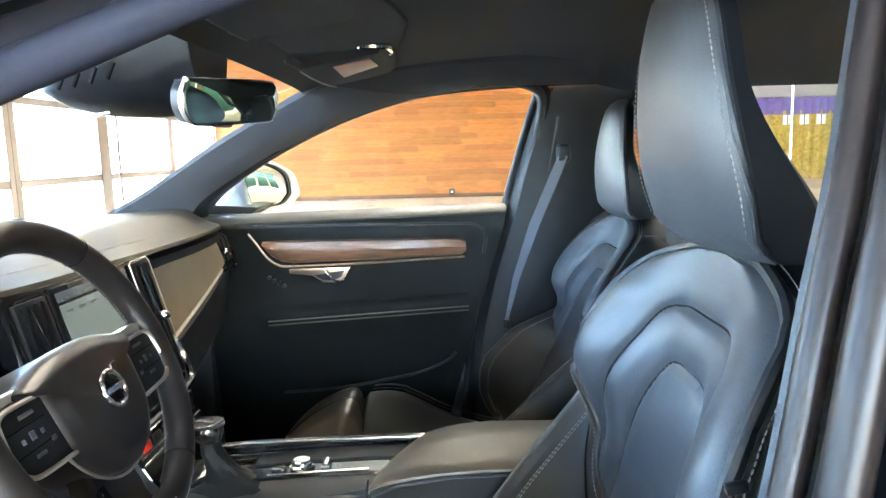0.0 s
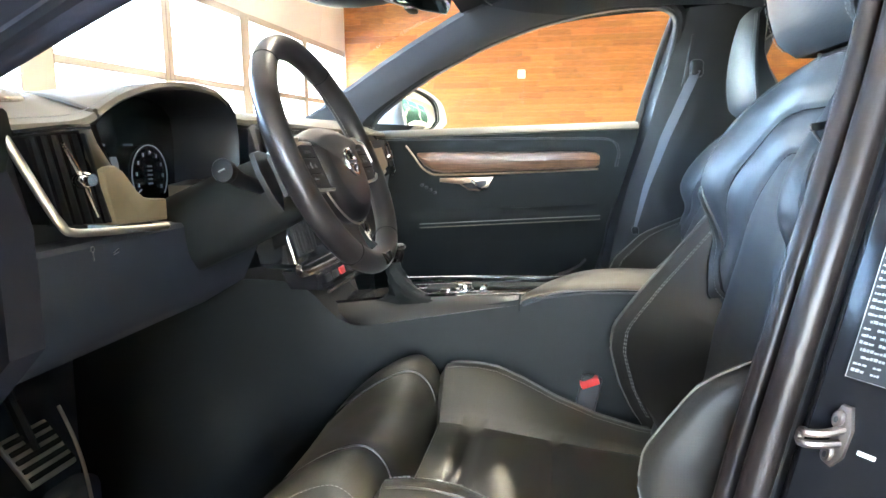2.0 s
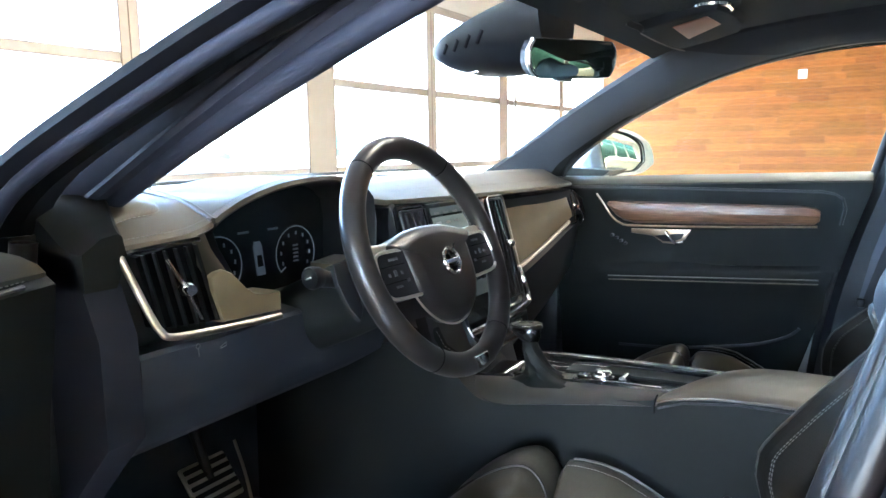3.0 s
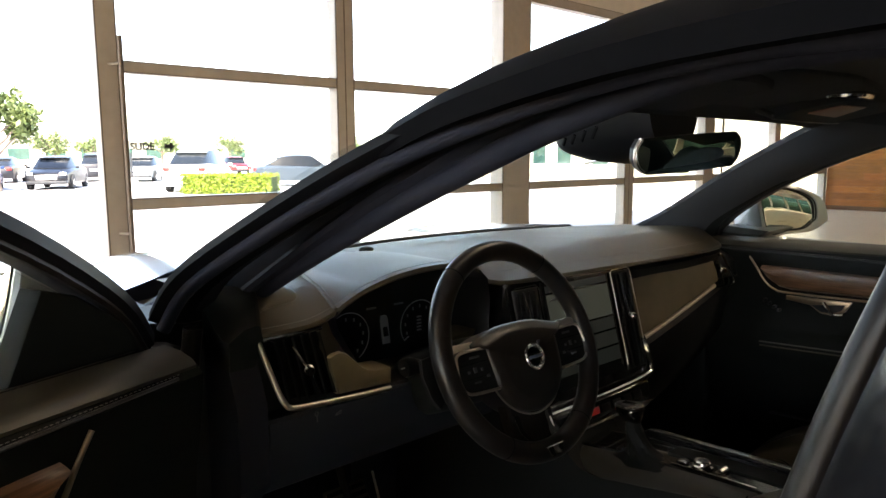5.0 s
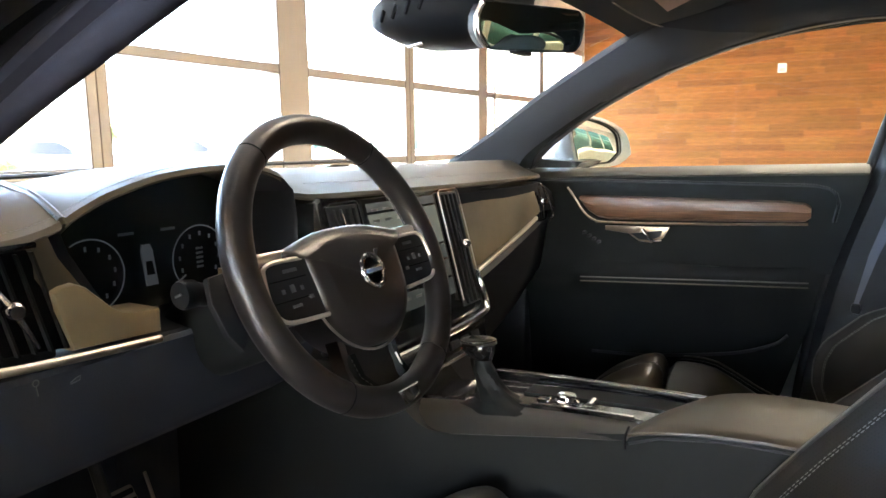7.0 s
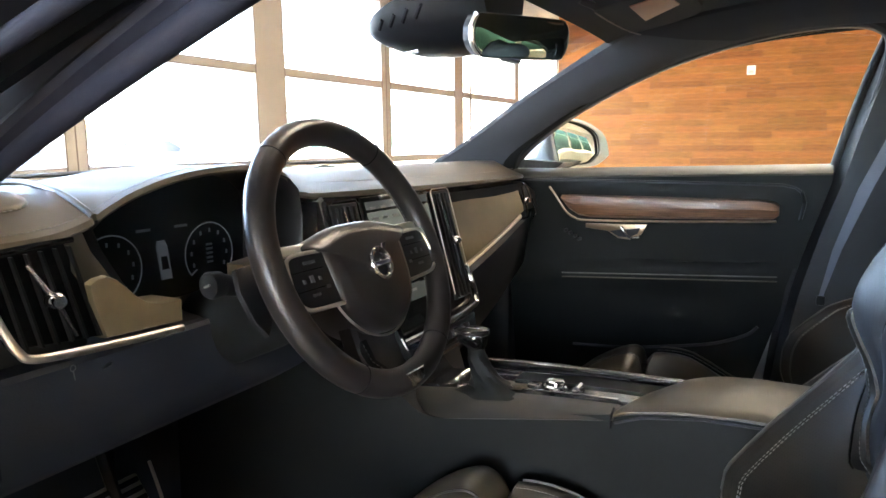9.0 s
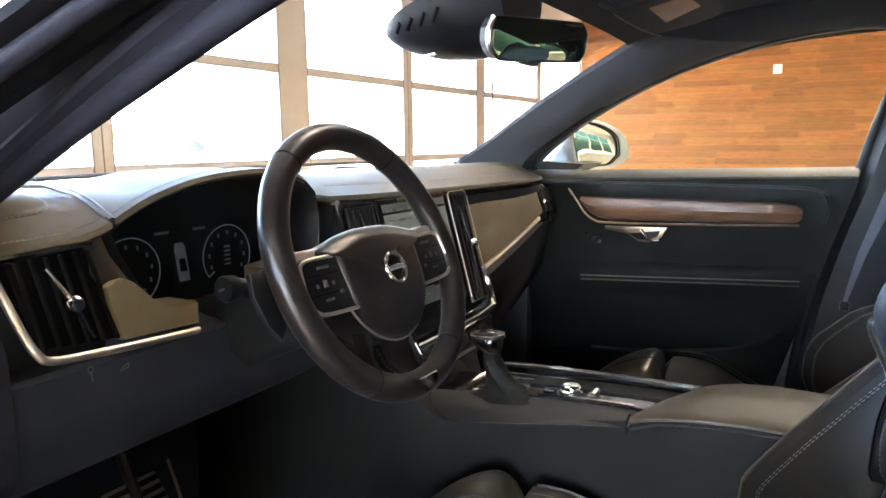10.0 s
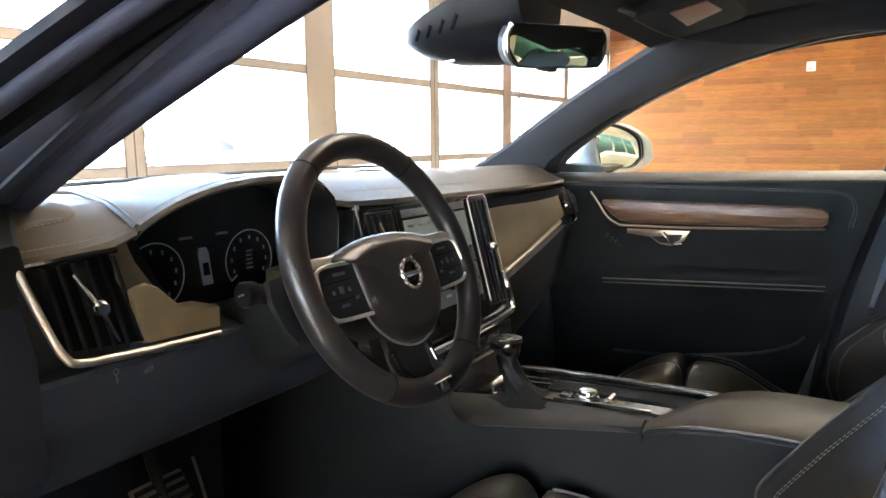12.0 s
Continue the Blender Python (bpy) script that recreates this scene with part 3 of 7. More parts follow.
def on_face(a, b, c):
    """A place on the pillar's slanting outer face: a across, b up, c outward."""
    a, b = 0.006 + (a - 0.010) * 0.70, b + 0.007
    i = max(0, min(len(BP) - 2, sum(1 for q in BP if q.z < b) - 1))
    p = BP[i].lerp(BP[i + 1], (b - BP[i].z) / (BP[i + 1].z - BP[i].z))
    return (p.x + 0.026 + a * 0.594 - c * 0.804, p.y - 0.0754 - a * 0.804 - c * 0.594, b)


part("sheet", prism([(0.010, 0.774), (0.050, 0.774), (0.050, 0.862), (0.010, 0.862)], lambda a, b, c: on_face(a, b, 0.0035 - c), 0.003, 0.0004), DARK, lab, "", False)
PRINT = mat("printed_white", (0.24, 0.24, 0.235), 0.6, vary=0.3, scale=400)
part("border", tube([on_face(*p, 0.004) for p in ((0.010, 0.862), (0.010, 0.82), (0.010, 0.774), (0.050, 0.774), (0.050, 0.82), (0.050, 0.862))], 0.0003, 5, closed=True), PRINT, lab, "", False)
random.seed(5)
for r in range(20):
    z = 0.778 + r * 0.0041
    a = 0.0125
    while a < 0.036:
        w = random.uniform(0.001, 0.004)
        h = random.choice((0.001, 0.0013, 0.0017))
        if random.random() < 0.86:
            part("print_bar", prism([(a, z), (a + w, z), (a + w, z + h), (a, z + h)], lambda q, b, c: on_face(q, b, 0.0042 - c), 0.0007, 0.0001), PRINT, lab, "", False)
        a += w + 0.001
part("print_block", prism([(0.040, 0.79), (0.047, 0.79), (0.047, 0.825), (0.040, 0.825)], lambda q, b, c: on_face(q, b, 0.0045 - c), 0.001, 0.0001), PRINT, lab, "", False)
# latch striker
def on_latch(a, b, c):
    return on_face(0.016 + (a - 0.014) * 0.58, 0.739 + (b - 0.737) * 0.58, c * 0.58)


st = thing("door_striker", "chrome door latch striker on the pillar", "latch", at=on_face(0.02, 0.737, 0))
part("plate", prism([(0.006, 0.708), (0.022, 0.704), (0.034, 0.716), (0.036, 0.745), (0.026, 0.768), (0.010, 0.768), (0.004, 0.756), (0.012, 0.738), (0.004, 0.722)], lambda a, b, c: on_latch(a, b, 0.006 - c), 0.006, 0.002), STEEL, st)
part("loop", tube(spline([on_latch(0.024, 0.745, 0.003), on_latch(0.014, 0.742, 0.022), on_latch(-0.002, 0.741, 0.034), on_latch(-0.012, 0.740, 0.032), on_latch(-0.012, 0.731, 0.032), on_latch(0.0, 0.730, 0.034), on_latch(0.014, 0.730, 0.022), on_latch(0.024, 0.730, 0.003)], 4), 0.0027, 8), STEEL, st)
for a, z in ((0.014, 0.755), (0.014, 0.718)):
    bo = part("bolt", loft([[on_latch(a + r * math.cos(q), z + r * math.sin(q), h) for q in [k * math.pi / 9 for k in range(18)]] for r, h in ((0.009, 0.005), (0.009, 0.009), (0.007, 0.011), (0.002, 0.0115))]), STEEL, st)
    part("socket", loft([[on_latch(a + r * math.cos(q), z + r * math.sin(q), h) for q in [k * math.pi / 3 for k in range(6)]] for r, h in ((0.0035, 0.010), (0.0035, 0.0121))]), DARK, bo)
part("pillar_stop", prism([(0.05, 0.725), (0.075, 0.725), (0.075, 0.729), (0.05, 0.729)], lambda a, b, c: on_latch(a, b, 0.002 - c), 0.002, 0.0003), WHITE, st)

# closed rear door on the driver's side
rd = thing("rear_door", "closed silver rear car door with dark window", "car door", at=(0.9, -0.88, 0.3))
part("panel", loft([[(x, -0.80 - 0.10 * math.sin(math.pi * (z - 0.2) / 1.2), z) for z in (0.25, 0.4, 0.55, 0.7, 0.85, 0.95)] + [(x, -0.74, z) for z in (0.95, 0.6, 0.25)] for x in (0.50, 0.7, 1.0, 1.3, 1.45)]), PAINT, rd)
part("window_trim", loft([[p + Vector(d) for d in ((0.10, -0.13, 0), (0.105, -0.147, 0), (0.15, -0.15, 0), (0.15, -0.13, 0))] for p in BP if p.z > 0.93]), GLOSSBLACK, rd)
g = part("glass", grid([[(x + (z - 0.95) * 0.2, -0.80 + (z - 0.95) * 0.45, z) for x in (0.6, 0.9, 1.2, 1.4)] for z in (0.95, 1.05, 1.15, 1.25)]), TINTGLASS, rd)
g.visible_shadow = False
part("chrome_strip", tube([(0.52, -0.868, 0.955), (0.9, -0.875, 0.962), (1.45, -0.86, 0.97)], 0.009, 6), CHROME, rd)

# passenger middle pillar and rear side
BQ = [Vector(mir(p)) for p in BP]
part("middle_pillar", loft([[p + Vector(d) for d in ((0.0, 0.06, 0), (0.0, 0.045, 0), (0.02, 0.0, 0), (0.07, -0.02, 0), (0.18, -0.01, 0), (0.25, 0.03, 0), (0.2, 0.08, 0))] for p in BQ]), DARK, shell, "dark grey trimmed middle pillar")
part("seal", tube([p + Vector((-0.004, 0.05, 0)) for p in BQ], 0.011, 16), DARK, shell, "rubber door seal")
qr = thing("rear_door_trim", "dark inner trim of the rear passenger door", "car door", at=(0.9, 0.75, 0.3))
part("panel", block(0.60, 1.45, 0.72, 0.84, 0.28, 0.95, 0.03, 3), BLACK, qr)
part("frame", loft([[(x, y, z), (x, y + 0.05, z), (x + 0.04, y + 0.05, z + 0.03), (x + 0.05, y, z + 0.04)] for x, y, z in ((0.66, 0.75, 0.95), (0.71, 0.66, 1.14), (0.8, 0.61, 1.225), (1.0, 0.6, 1.24), (1.3, 0.61, 1.23), (1.6, 0.64, 1.18))]), BLACK, qr)
g = part("glass", grid([[(x, 0.79 - (z - 0.95) * 0.55, z) for x in (0.66, 0.9, 1.2, 1.5)] for z in (0.95, 1.05, 1.15, 1.24)]), TINTGLASS, qr)
g.visible_shadow = False
for flip in (1, -1):
    part("rear_pillar", loft([[(x, YC + flip * y, z), (x + 0.05, YC + flip * (y + 0.04), z), (x + 0.4, YC + flip * (y + 0.04), z), (x + 0.45, YC + flip * (y - 0.06), z)] for x, y, z in ((1.42, 0.76, 0.25), (1.42, 0.76, 0.95), (1.5, 0.66, 1.15), (1.45, 0.58, 1.27))]), LINER, shell)
rs = thing("bench_seat", "black leather rear bench seat", "car seat", at=(1.3, YC, 0.4))
part("backrest", loft([[(x, YC - 0.62, z), (x + 0.14, YC - 0.62, z), (x + 0.14, YC + 0.62, z), (x, YC + 0.62, z)] for x, z in ((1.35, 0.45), (1.42, 0.7), (1.5, 0.92), (1.54, 1.0))]), LEATHER, rs)
part("cushion", block(0.88, 1.4, YC - 0.62, YC + 0.62, 0.35, 0.5, 0.04, 3), LEATHER, rs)
for y in (-0.38, 0.0, 0.38):
    part("headrest", block(1.5, 1.6, YC + y - 0.13, YC + y + 0.13, 0.99, 1.14, 0.035, 3), LEATHER, rs)
part("parcel_shelf", block(1.55, 2.2, YC - 0.6, YC + 0.6, 0.9, 0.95, 0.01), LINER, shell)
part("rear_bulkhead", block(2.1, 2.25, YC - 0.7, YC + 0.7, 0.25, 1.0, 0.02), LINER, shell)
part("floor_pan", block(-0.95, 2.1, -0.72, 0.76, 0.14, 0.22, 0.01), CARPET, shell, "black carpeted floor")
part("firewall", block(-0.98, -0.9, -0.76, 0.8, 0.14, 0.93, 0.01), CARPET, shell)
part("tunnel", block(-0.9, 1.3, YC - 0.12, YC + 0.12, 0.2, 0.46, 0.06, 4), CARPET, shell)
for flip in (1, -1):
    part("kick_panel", block(-0.95, -0.30, min(YC + flip * 0.70, YC + flip * 0.86), max(YC + flip * 0.70, YC + flip * 0.86), 0.18, 0.93, 0.02), BLACK, shell)

# windscreen, cowl, bonnet
WS = []
for k in range(9):
    v = -1 + k / 4
    b = Vector((-0.86 + 0.24 * v * v, YC + 0.70 * v, 0.925))
    t = Vector((-0.035 + 0.045 * v * v, YC + 0.52 * v, 1.268 - 0.012 * v * v))
    WS.append([b.lerp(t, s / 6) + Vector((-0.02, 0, 0.035)) * math.sin(math.pi * s / 6) for s in range(7)])
g = part("windscreen", grid(WS), GLASS, shell, "clear laminated windscreen")
g.visible_shadow = False
part("cowl", loft([[(-0.80 + 0.2 * v * v + dx, YC + 0.72 * v, z) for dx, z in ((0, 0.925), (-0.10, 0.910), (-0.10, 0.87), (0.05, 0.87))] for v in [-1 + k / 6 for k in range(13)]]), BLACK, shell, "black plastic cowl")
BON = []
for i in range(25):
    v = -1 + i / 12
    row = []
    for j in range(13):
        u = j / 12
        x = -0.835 + 0.2 * v * v - u * (1.065 - 0.12 * v * v)
        z = 0.958 - 0.05 * u - 0.12 * u ** 3 + 0.02 * math.exp(-((abs(v) - 0.62) / 0.12) ** 2) - 0.045 * abs(v) ** 4
        row.append((x, YC + 0.86 * v, z))
    BON.append(row)
part("bonnet", grid(BON), PAINT, shell, "silver metallic bonnet")
for flip in (1, -1):
    part("wing", loft([[(x, YC + flip * y, z) for y, z in ((0.77, zt), (0.80, zt + 0.003), (0.87, zt - 0.02), (0.92, zt - 0.15), (0.93, 0.5), (0.9, 0.3), (0.82, 0.3))] for x, zt in ((-0.50, 0.938), (-0.7, 0.925), (-1.1, 0.885), (-1.5, 0.83), (-1.85, 0.74))]), PAINT, shell)
    for wx in (-1.33, 1.62):
        w = part("wheel", turn(loft([[(r * math.cos(a), yy, r * math.sin(a)) for a in [k * math.pi / 16 for k in range(32)]] for r, yy in ((0.24, -0.11), (0.33, -0.12), (0.35, -0.08), (0.35, 0.08), (0.33, 0.12), (0.24, 0.11))]), pose(wx, YC + flip * 0.80, 0.25)), TYRE, shell)
        part("rim", turn(loft([[(r * math.cos(a), yy, r * math.sin(a)) for a in [k * math.pi / 16 for k in range(32)]] for r, yy in ((0.235, -0.10), (0.20, 0.06), (0.05, 0.1))]), pose(wx, YC + flip * 0.81, 0.25, 0, 0, 0 if flip > 0 else 180)), CHROME, w)
part("bumper", loft([[(-1.85 - 0.16 * (1 - v * v), YC + 0.86 * v, z) for z in (0.2, 0.72)] + [(-1.7 - 0.16 * (1 - v * v), YC + 0.86 * v, z) for z in (0.76, 0.2)] for v in [-1 + k / 6 for k in range(13)]]), PAINT, shell)
part("boot", loft([[(x, YC + 0.9 * v, 0.95 + dz - 0.1 * abs(v) ** 4) for v in [-1 + k / 6 for k in range(13)]] + [(x, YC + 0.9, 0.28), (x, YC - 0.9, 0.28)] for x, dz in ((1.75, 0.0), (1.95, 0.02), (2.3, 0.03), (2.6, 0.0), (2.75, -0.3))]), PAINT, shell, "silver boot and rear wings")

# ---- dashboard ----
dash = thing("dashboard", "charcoal leather dashboard with walnut inlay and chrome trim", "dashboard", at=(-0.4, YC, 0.45))


def lip(y):
    """Near edge of the dashboard top: x, z."""
    pts = [(-0.70, -0.235, 0.938), (-0.66, -0.222, 0.943), (-0.60, -0.21, 0.948), (-0.556, -0.218, 0.956), (-0.53, -0.22, 0.968), (-0.496, -0.22, 0.982), (-0.433, -0.22, 0.997), (-0.353, -0.22, 1.003), (-0.291, -0.22, 0.999),
           (-0.256, -0.222, 0.988), (-0.236, -0.226, 0.972), (-0.226, -0.23, 0.962), (-0.20, -0.205, 0.960), (0.10, -0.2, 0.954), (0.4, -0.2, 0.950), (0.6, -0.215, 0.95), (0.745, -0.29, 0.945)]
    for i in range(len(pts) - 1):
        a, b = pts[i], pts[i + 1]
        if y <= b[0]:
            o, n = pts[max(i - 1, 0)], pts[min(i + 2, len(pts) - 1)]
            t = max(0, (y - a[0]) / (b[0] - a[0]))
            out = []
            for c in (1, 2):
                m0 = (b[c] - o[c]) / (b[0] - o[0]) * (b[0] - a[0])
                m1 = (n[c] - a[c]) / (n[0] - a[0]) * (b[0] - a[0])
                out.append((2 * t ** 3 - 3 * t * t + 1) * a[c] + (t ** 3 - 2 * t * t + t) * m0 + (3 * t * t - 2 * t ** 3) * b[c] + (t ** 3 - t * t) * m1)
            return tuple(out)
    return pts[-1][1:]


def dash_top(y0, y1, n, fold=0):
    """fold: -1 where the left edge, 1 where the right edge runs diagonally back."""
    rows = []
    for i in range(n + 1):
        y = y0 + (y1 - y0) * i / n
        x0, z0 = lip(y)
        v = (y - YC) / 0.72
        xf = -0.78 + 0.20 * v * v
        row = [(x0 - 0.004, y, z0 - 0.010), (x0 - 0.001, y, z0 - 0.007), (x0 - 0.004, y, z0 - 0.0015)]
        zm = max(0.98, z0 - 0.003)
        for s in (0.05, 0.12, 0.22, 0.35, 0.5, 0.7, 0.85, 1.0):
            w = min(1, s * 4)
            w = w * w * (3 - 2 * w)
            e = max(0, (s - 0.35) / 0.65)
            z = z0 + (zm - z0) * w
            z = z + (0.968 - z) * e * e * (3 - 2 * e)
            k = (1 - i / n) if fold < 0 else i / n if fold > 0 else 0
            row.append((x0 + (xf - x0) * s, y + k * min(0.06, -0.26 * (xf - x0) * s), z))
        rows.append(row)
    return grid(rows)


part("top_pad", dash_top(-0.546, -0.232, 40, -1), DASH, dash, "stitched brown-grey leather hood over the dials")
part("top_pad", dash_top(-0.228, 0.74, 60), DASH, dash, "stitched leather dashboard top")
part("top_pad", dash_top(-0.668, -0.550, 16, 1), DASH, dash, "stitched leather corner pad")
part("stitching", stitches([(lip(-0.546 + 0.314 * k / 60)[0] - 0.010, -0.546 + 0.314 * k / 60, lip(-0.546 + 0.314 * k / 60)[1] + 0.002) for k in range(61)]), THREAD, dash, "", False)
part("stitching", stitches([(lip(-0.664 + 0.114 * k / 30)[0] - 0.010, -0.664 + 0.114 * k / 30, lip(-0.664 + 0.114 * k / 30)[1] + 0.004) for k in range(31)]), THREAD, dash, "", False)
part("stitching", stitches([(lip(-0.2 + 0.9 * k / 60)[0] - 0.03, -0.2 + 0.9 * k / 60, lip(-0.2 + 0.9 * k / 60)[1] + 0.012) for k in range(61)], 0.008), THREAD, dash, "", False)
# seam fold on the hood's outer side
part("seam", tube(spline([(-0.224, -0.547, 0.957), (-0.30, -0.527, 0.976), (-0.40, -0.502, 0.985), (-0.45, -0.490, 0.985), (-0.55, -0.489, 0.981)], 6), 0.004, 8), DASH, dash)
# raised loudspeaker pad in the corner, with a stitched edge
def dash_z(x, y):
    x0, z0 = lip(y)
    xf = -0.78 + 0.20 * ((y - YC) / 0.72) ** 2
    q = min(1, max(0, (x - x0) / (xf - x0)))
    w = min(1, q * 4)
    z = z0 + (max(0.98, z0 - 0.003) - z0) * w * w * (3 - 2 * w)
    e = max(0, (q - 0.35) / 0.65)
    return z + (0.968 - z) * e * e * (3 - 2 * e)


CP = spline([(-0.262, -0.672, 0), (-0.264, -0.650, 0), (-0.268, -0.628, 0), (-0.268, -0.606, 0), (-0.271, -0.590, 0), (-0.281, -0.577, 0), (-0.298, -0.571, 0), (-0.34, -0.574, 0), (-0.42, -0.586, 0), (-0.46, -0.62, 0), (-0.44, -0.67, 0), (-0.36, -0.692, 0), (-0.28, -0.692, 0), (-0.262, -0.672, 0)], 4)[:-1]
CC = Vector((-0.36, -0.63, 0))
CQ = [[CC + (p - CC) * f for p in CP] for f in (1.0, 0.985, 0.95, 0.75, 0.5, 0.2)]
cpad = part("speaker_pad", loft([[(p.x, p.y, dash_z(p.x, p.y) + h) for p in ring] for ring, h in zip(CQ, (-0.002, 0.0015, 0.003, 0.0045, 0.005, 0.005))]), DASH, dash, "raised leather loudspeaker pad")
part("stitching", stitches([(p.x, p.y, dash_z(p.x, p.y) + 0.0005) for p in CP[:22]], 0.006, 0.004, 0.0006), THREAD, cpad, "", False)
# black foot of the driver's pillar trim, set over the corner of the dashboard
FOOT = []
for k in range(14):
    x = -0.46 + 0.238 * k / 13
    yb, up = -0.632 - (x + 0.30) * 0.45, 0.004 + 0.009 * min(1, k / 6)
    FOOT.append([(x, yb + 0.004, dash_z(x, yb) - 0.012), (x, yb, dash_z(x, yb) + up - 0.003), (x, yb - 0.004, dash_z(x, yb) + up), (x, min(yb - 0.02, -0.69), dash_z(x, -0.69) + up), (x, -0.712, dash_z(x, -0.70)), (x, -0.712, 0.90), (x, yb - 0.01, 0.90)])
part("pillar_foot", loft(FOOT), DOORSKIN, dash, "black plastic foot of the pillar trim")
# defroster slot along the windscreen
part("defroster_slot", tube([(-0.66 + 0.14 * ((y - YC) / 0.6) ** 2, y, 0.985) for y in [-0.42 + 0.08 * k for k in range(12)]], 0.012, 6, squash=0.3), BLACK, dash)
part("sensor", ball((-0.56, -0.25, 0.985), 0.016, (1, 1, 0.45)), BLACK, dash)

# face of the dashboard
def face(y0, y1, ztop, zbot, x, depth, material, name, label="", edge=0.006):
    return part(name, prism([(y0, zbot(y0)), (y1, zbot(y1)), (y1, ztop(y1)), (y0, ztop(y0))] if zbot(y0) != zbot(y1) or True else [], lambda a, b, c: (x - c + (0.90 - b) * 0.1, a, b), depth, edge), material, dash, label)


part("upper_band", loft([[(x + 0.002, y, z) for x, z in ((lip(y)[0] - 0.006, lip(y)[1] - 0.02), (-0.228, 0.90), (-0.222, 0.86), (-0.30, 0.86), (-0.32, 0.93))] for y in [0.165 + 0.04 * k for k in range(15)]]), DARK, dash)
INLAY = mat("satin_inlay", (0.135, 0.107, 0.062), 0.34, vary=0.07, scale=18, second=(0.162, 0.130, 0.077))
BUTTONMARK = mat("dim_button_print", (0.075, 0.08, 0.09), 0.5)
PODBLACK = mat("satin_black_pod", (0.010, 0.0105, 0.012), 0.36, vary=0.1, spec=0.25)


def zc(y):
    """Chrome line that climbs along the passenger side."""
    return 0.772 + (y - 0.19) * 0.20 if y > 0.16 else 0.772


ys = [0.172 + (0.575 - 0.172) * k / 20 for k in range(21)]
part("inlay", loft([[(-0.206 - 0.02 * ((y - 0.17) / 0.45) ** 2, y, zc(y) + 0.006), (-0.189 - 0.02 * ((y - 0.17) / 0.45) ** 2, y, zc(y) + 0.014), (-0.190 - 0.02 * ((y - 0.17) / 0.45) ** 2, y, zc(y) + 0.024), (-0.203 - 0.02 * ((y - 0.17) / 0.45) ** 2, y, zc(y) + 0.060), (-0.213 - 0.02 * ((y - 0.17) / 0.45) ** 2, y, zc(y) + 0.085), (-0.216 - 0.02 * ((y - 0.17) / 0.45) ** 2, y, 0.905 + (y - 0.17) * 0.05),
                     (-0.226 - 0.02 * ((y - 0.17) / 0.45) ** 2, y, 0.920 + (y - 0.17) * 0.05), (-0.26, y, 0.920 + (y - 0.17) * 0.05), (-0.26, y, zc(y))] for y in ys]), INLAY, dash, "satin brown wood inlay")
part("chrome_strip", tube([(-0.2 - 0.02 * ((y - 0.17) / 0.45) ** 2, y, zc(y)) for y in ys], 0.0075, 8, squash=0.8), MATTECHROME, dash, "satin chrome trim strip")
part("glovebox", loft([[(-0.205 - 0.02 * ((y - 0.17) / 0.45) ** 2 - d, y, zc(y) - dz) for d, dz in ((0.012, 0.008), (0.0, 0.03), (0.02, 0.16), (0.09, 0.27), (0.3, 0.27), (0.3, 0.008))] for y in [0.172 + (0.70 - 0.172) * k / 12 for k in range(13)]]), BLACK, dash, "black glovebox")


VOID = mat("vent_void", (0.004, 0.004, 0.005), 0.9, vary=0.1, spec=0.1)


SLAT = mat("vent_slat", (0.008, 0.0085, 0.01), 0.45, vary=0.1, spec=0.2)


def air_vent(name, outline_pts, slats, knob, label):
    """A vent in the dashboard's face: frame path, slats as (top, bottom), knob place and the bar through it."""
    v = part(name, prism(outline_pts["hole"], lambda a, b, c: (outline_pts["x"] - 0.012 - c + (0.90 - b) * outline_pts["s"], a, b), 0.02, 0.001), VOID, dash, label, False)
    for t, b in slats:
        d = (Vector(b) - Vector(t))
        part("slat", loft([[p + Vector((dx, dy, 0)) for dx, dy in ((-0.012, -0.0012), (0.003, -0.0012), (0.003, 0.0012), (-0.012, 0.0012))] for p in (Vector(t), Vector(b))]), SLAT, v)
    a, k, b = knob
    part("bar", tube([a, k, b], [0.0018, 0.0030, 0.0019], 8), CHROME, v)
    part("knob", ball(k, 0.0085, (1.3, 1, 1), 16), CHROME, v, "faceted chrome knob")
    part("knob_tip", rod(Vector(k), Vector(k) + Vector((0.0125, -0.003, 0.0)), 0.0058), CHROME, v)
    return v


XF = -0.2
air_vent("air_vent", {"hole": [(-0.660, 0.930), (-0.643, 0.850), (-0.560, 0.842), (-0.588, 0.938)], "x": XF, "s": 0.05},
         [((XF - 0.012, -0.653 + 0.0135 * k, 0.931 + 0.0007 * k), (XF - 0.006, -0.637 + 0.0145 * k, 0.848 - 0.0009 * k)) for k in range(6)],
         ((XF + 0.004, -0.635, 0.925), (XF + 0.006, -0.614, 0.890), (XF + 0.006, -0.596, 0.853)), "vertical air vent with chrome knob and slats")
part("vent_frame", tube(spline([(-0.226, -0.669, 0.931), (-0.214, -0.665, 0.905), (-0.198, -0.658, 0.868), (-0.192, -0.652, 0.852), (-0.191, -0.641, 0.843), (-0.193, -0.60, 0.838), (-0.195, -0.53, 0.833), (-0.200, -0.470, 0.829)], 6), 0.0042, 10), MATTECHROME, dash, "satin chrome vent surround")
part("vent_duct", block(-0.42, -0.236, -0.669, -0.556, 0.827, 0.934, 0.004), BLACK, dash)
part("vent_frame", tube([(-0.222, -0.664, 0.934), (-0.205, -0.62, 0.940), (-0.205, -0.585, 0.941)], 0.003, 6), GLOSSBLACK, dash)
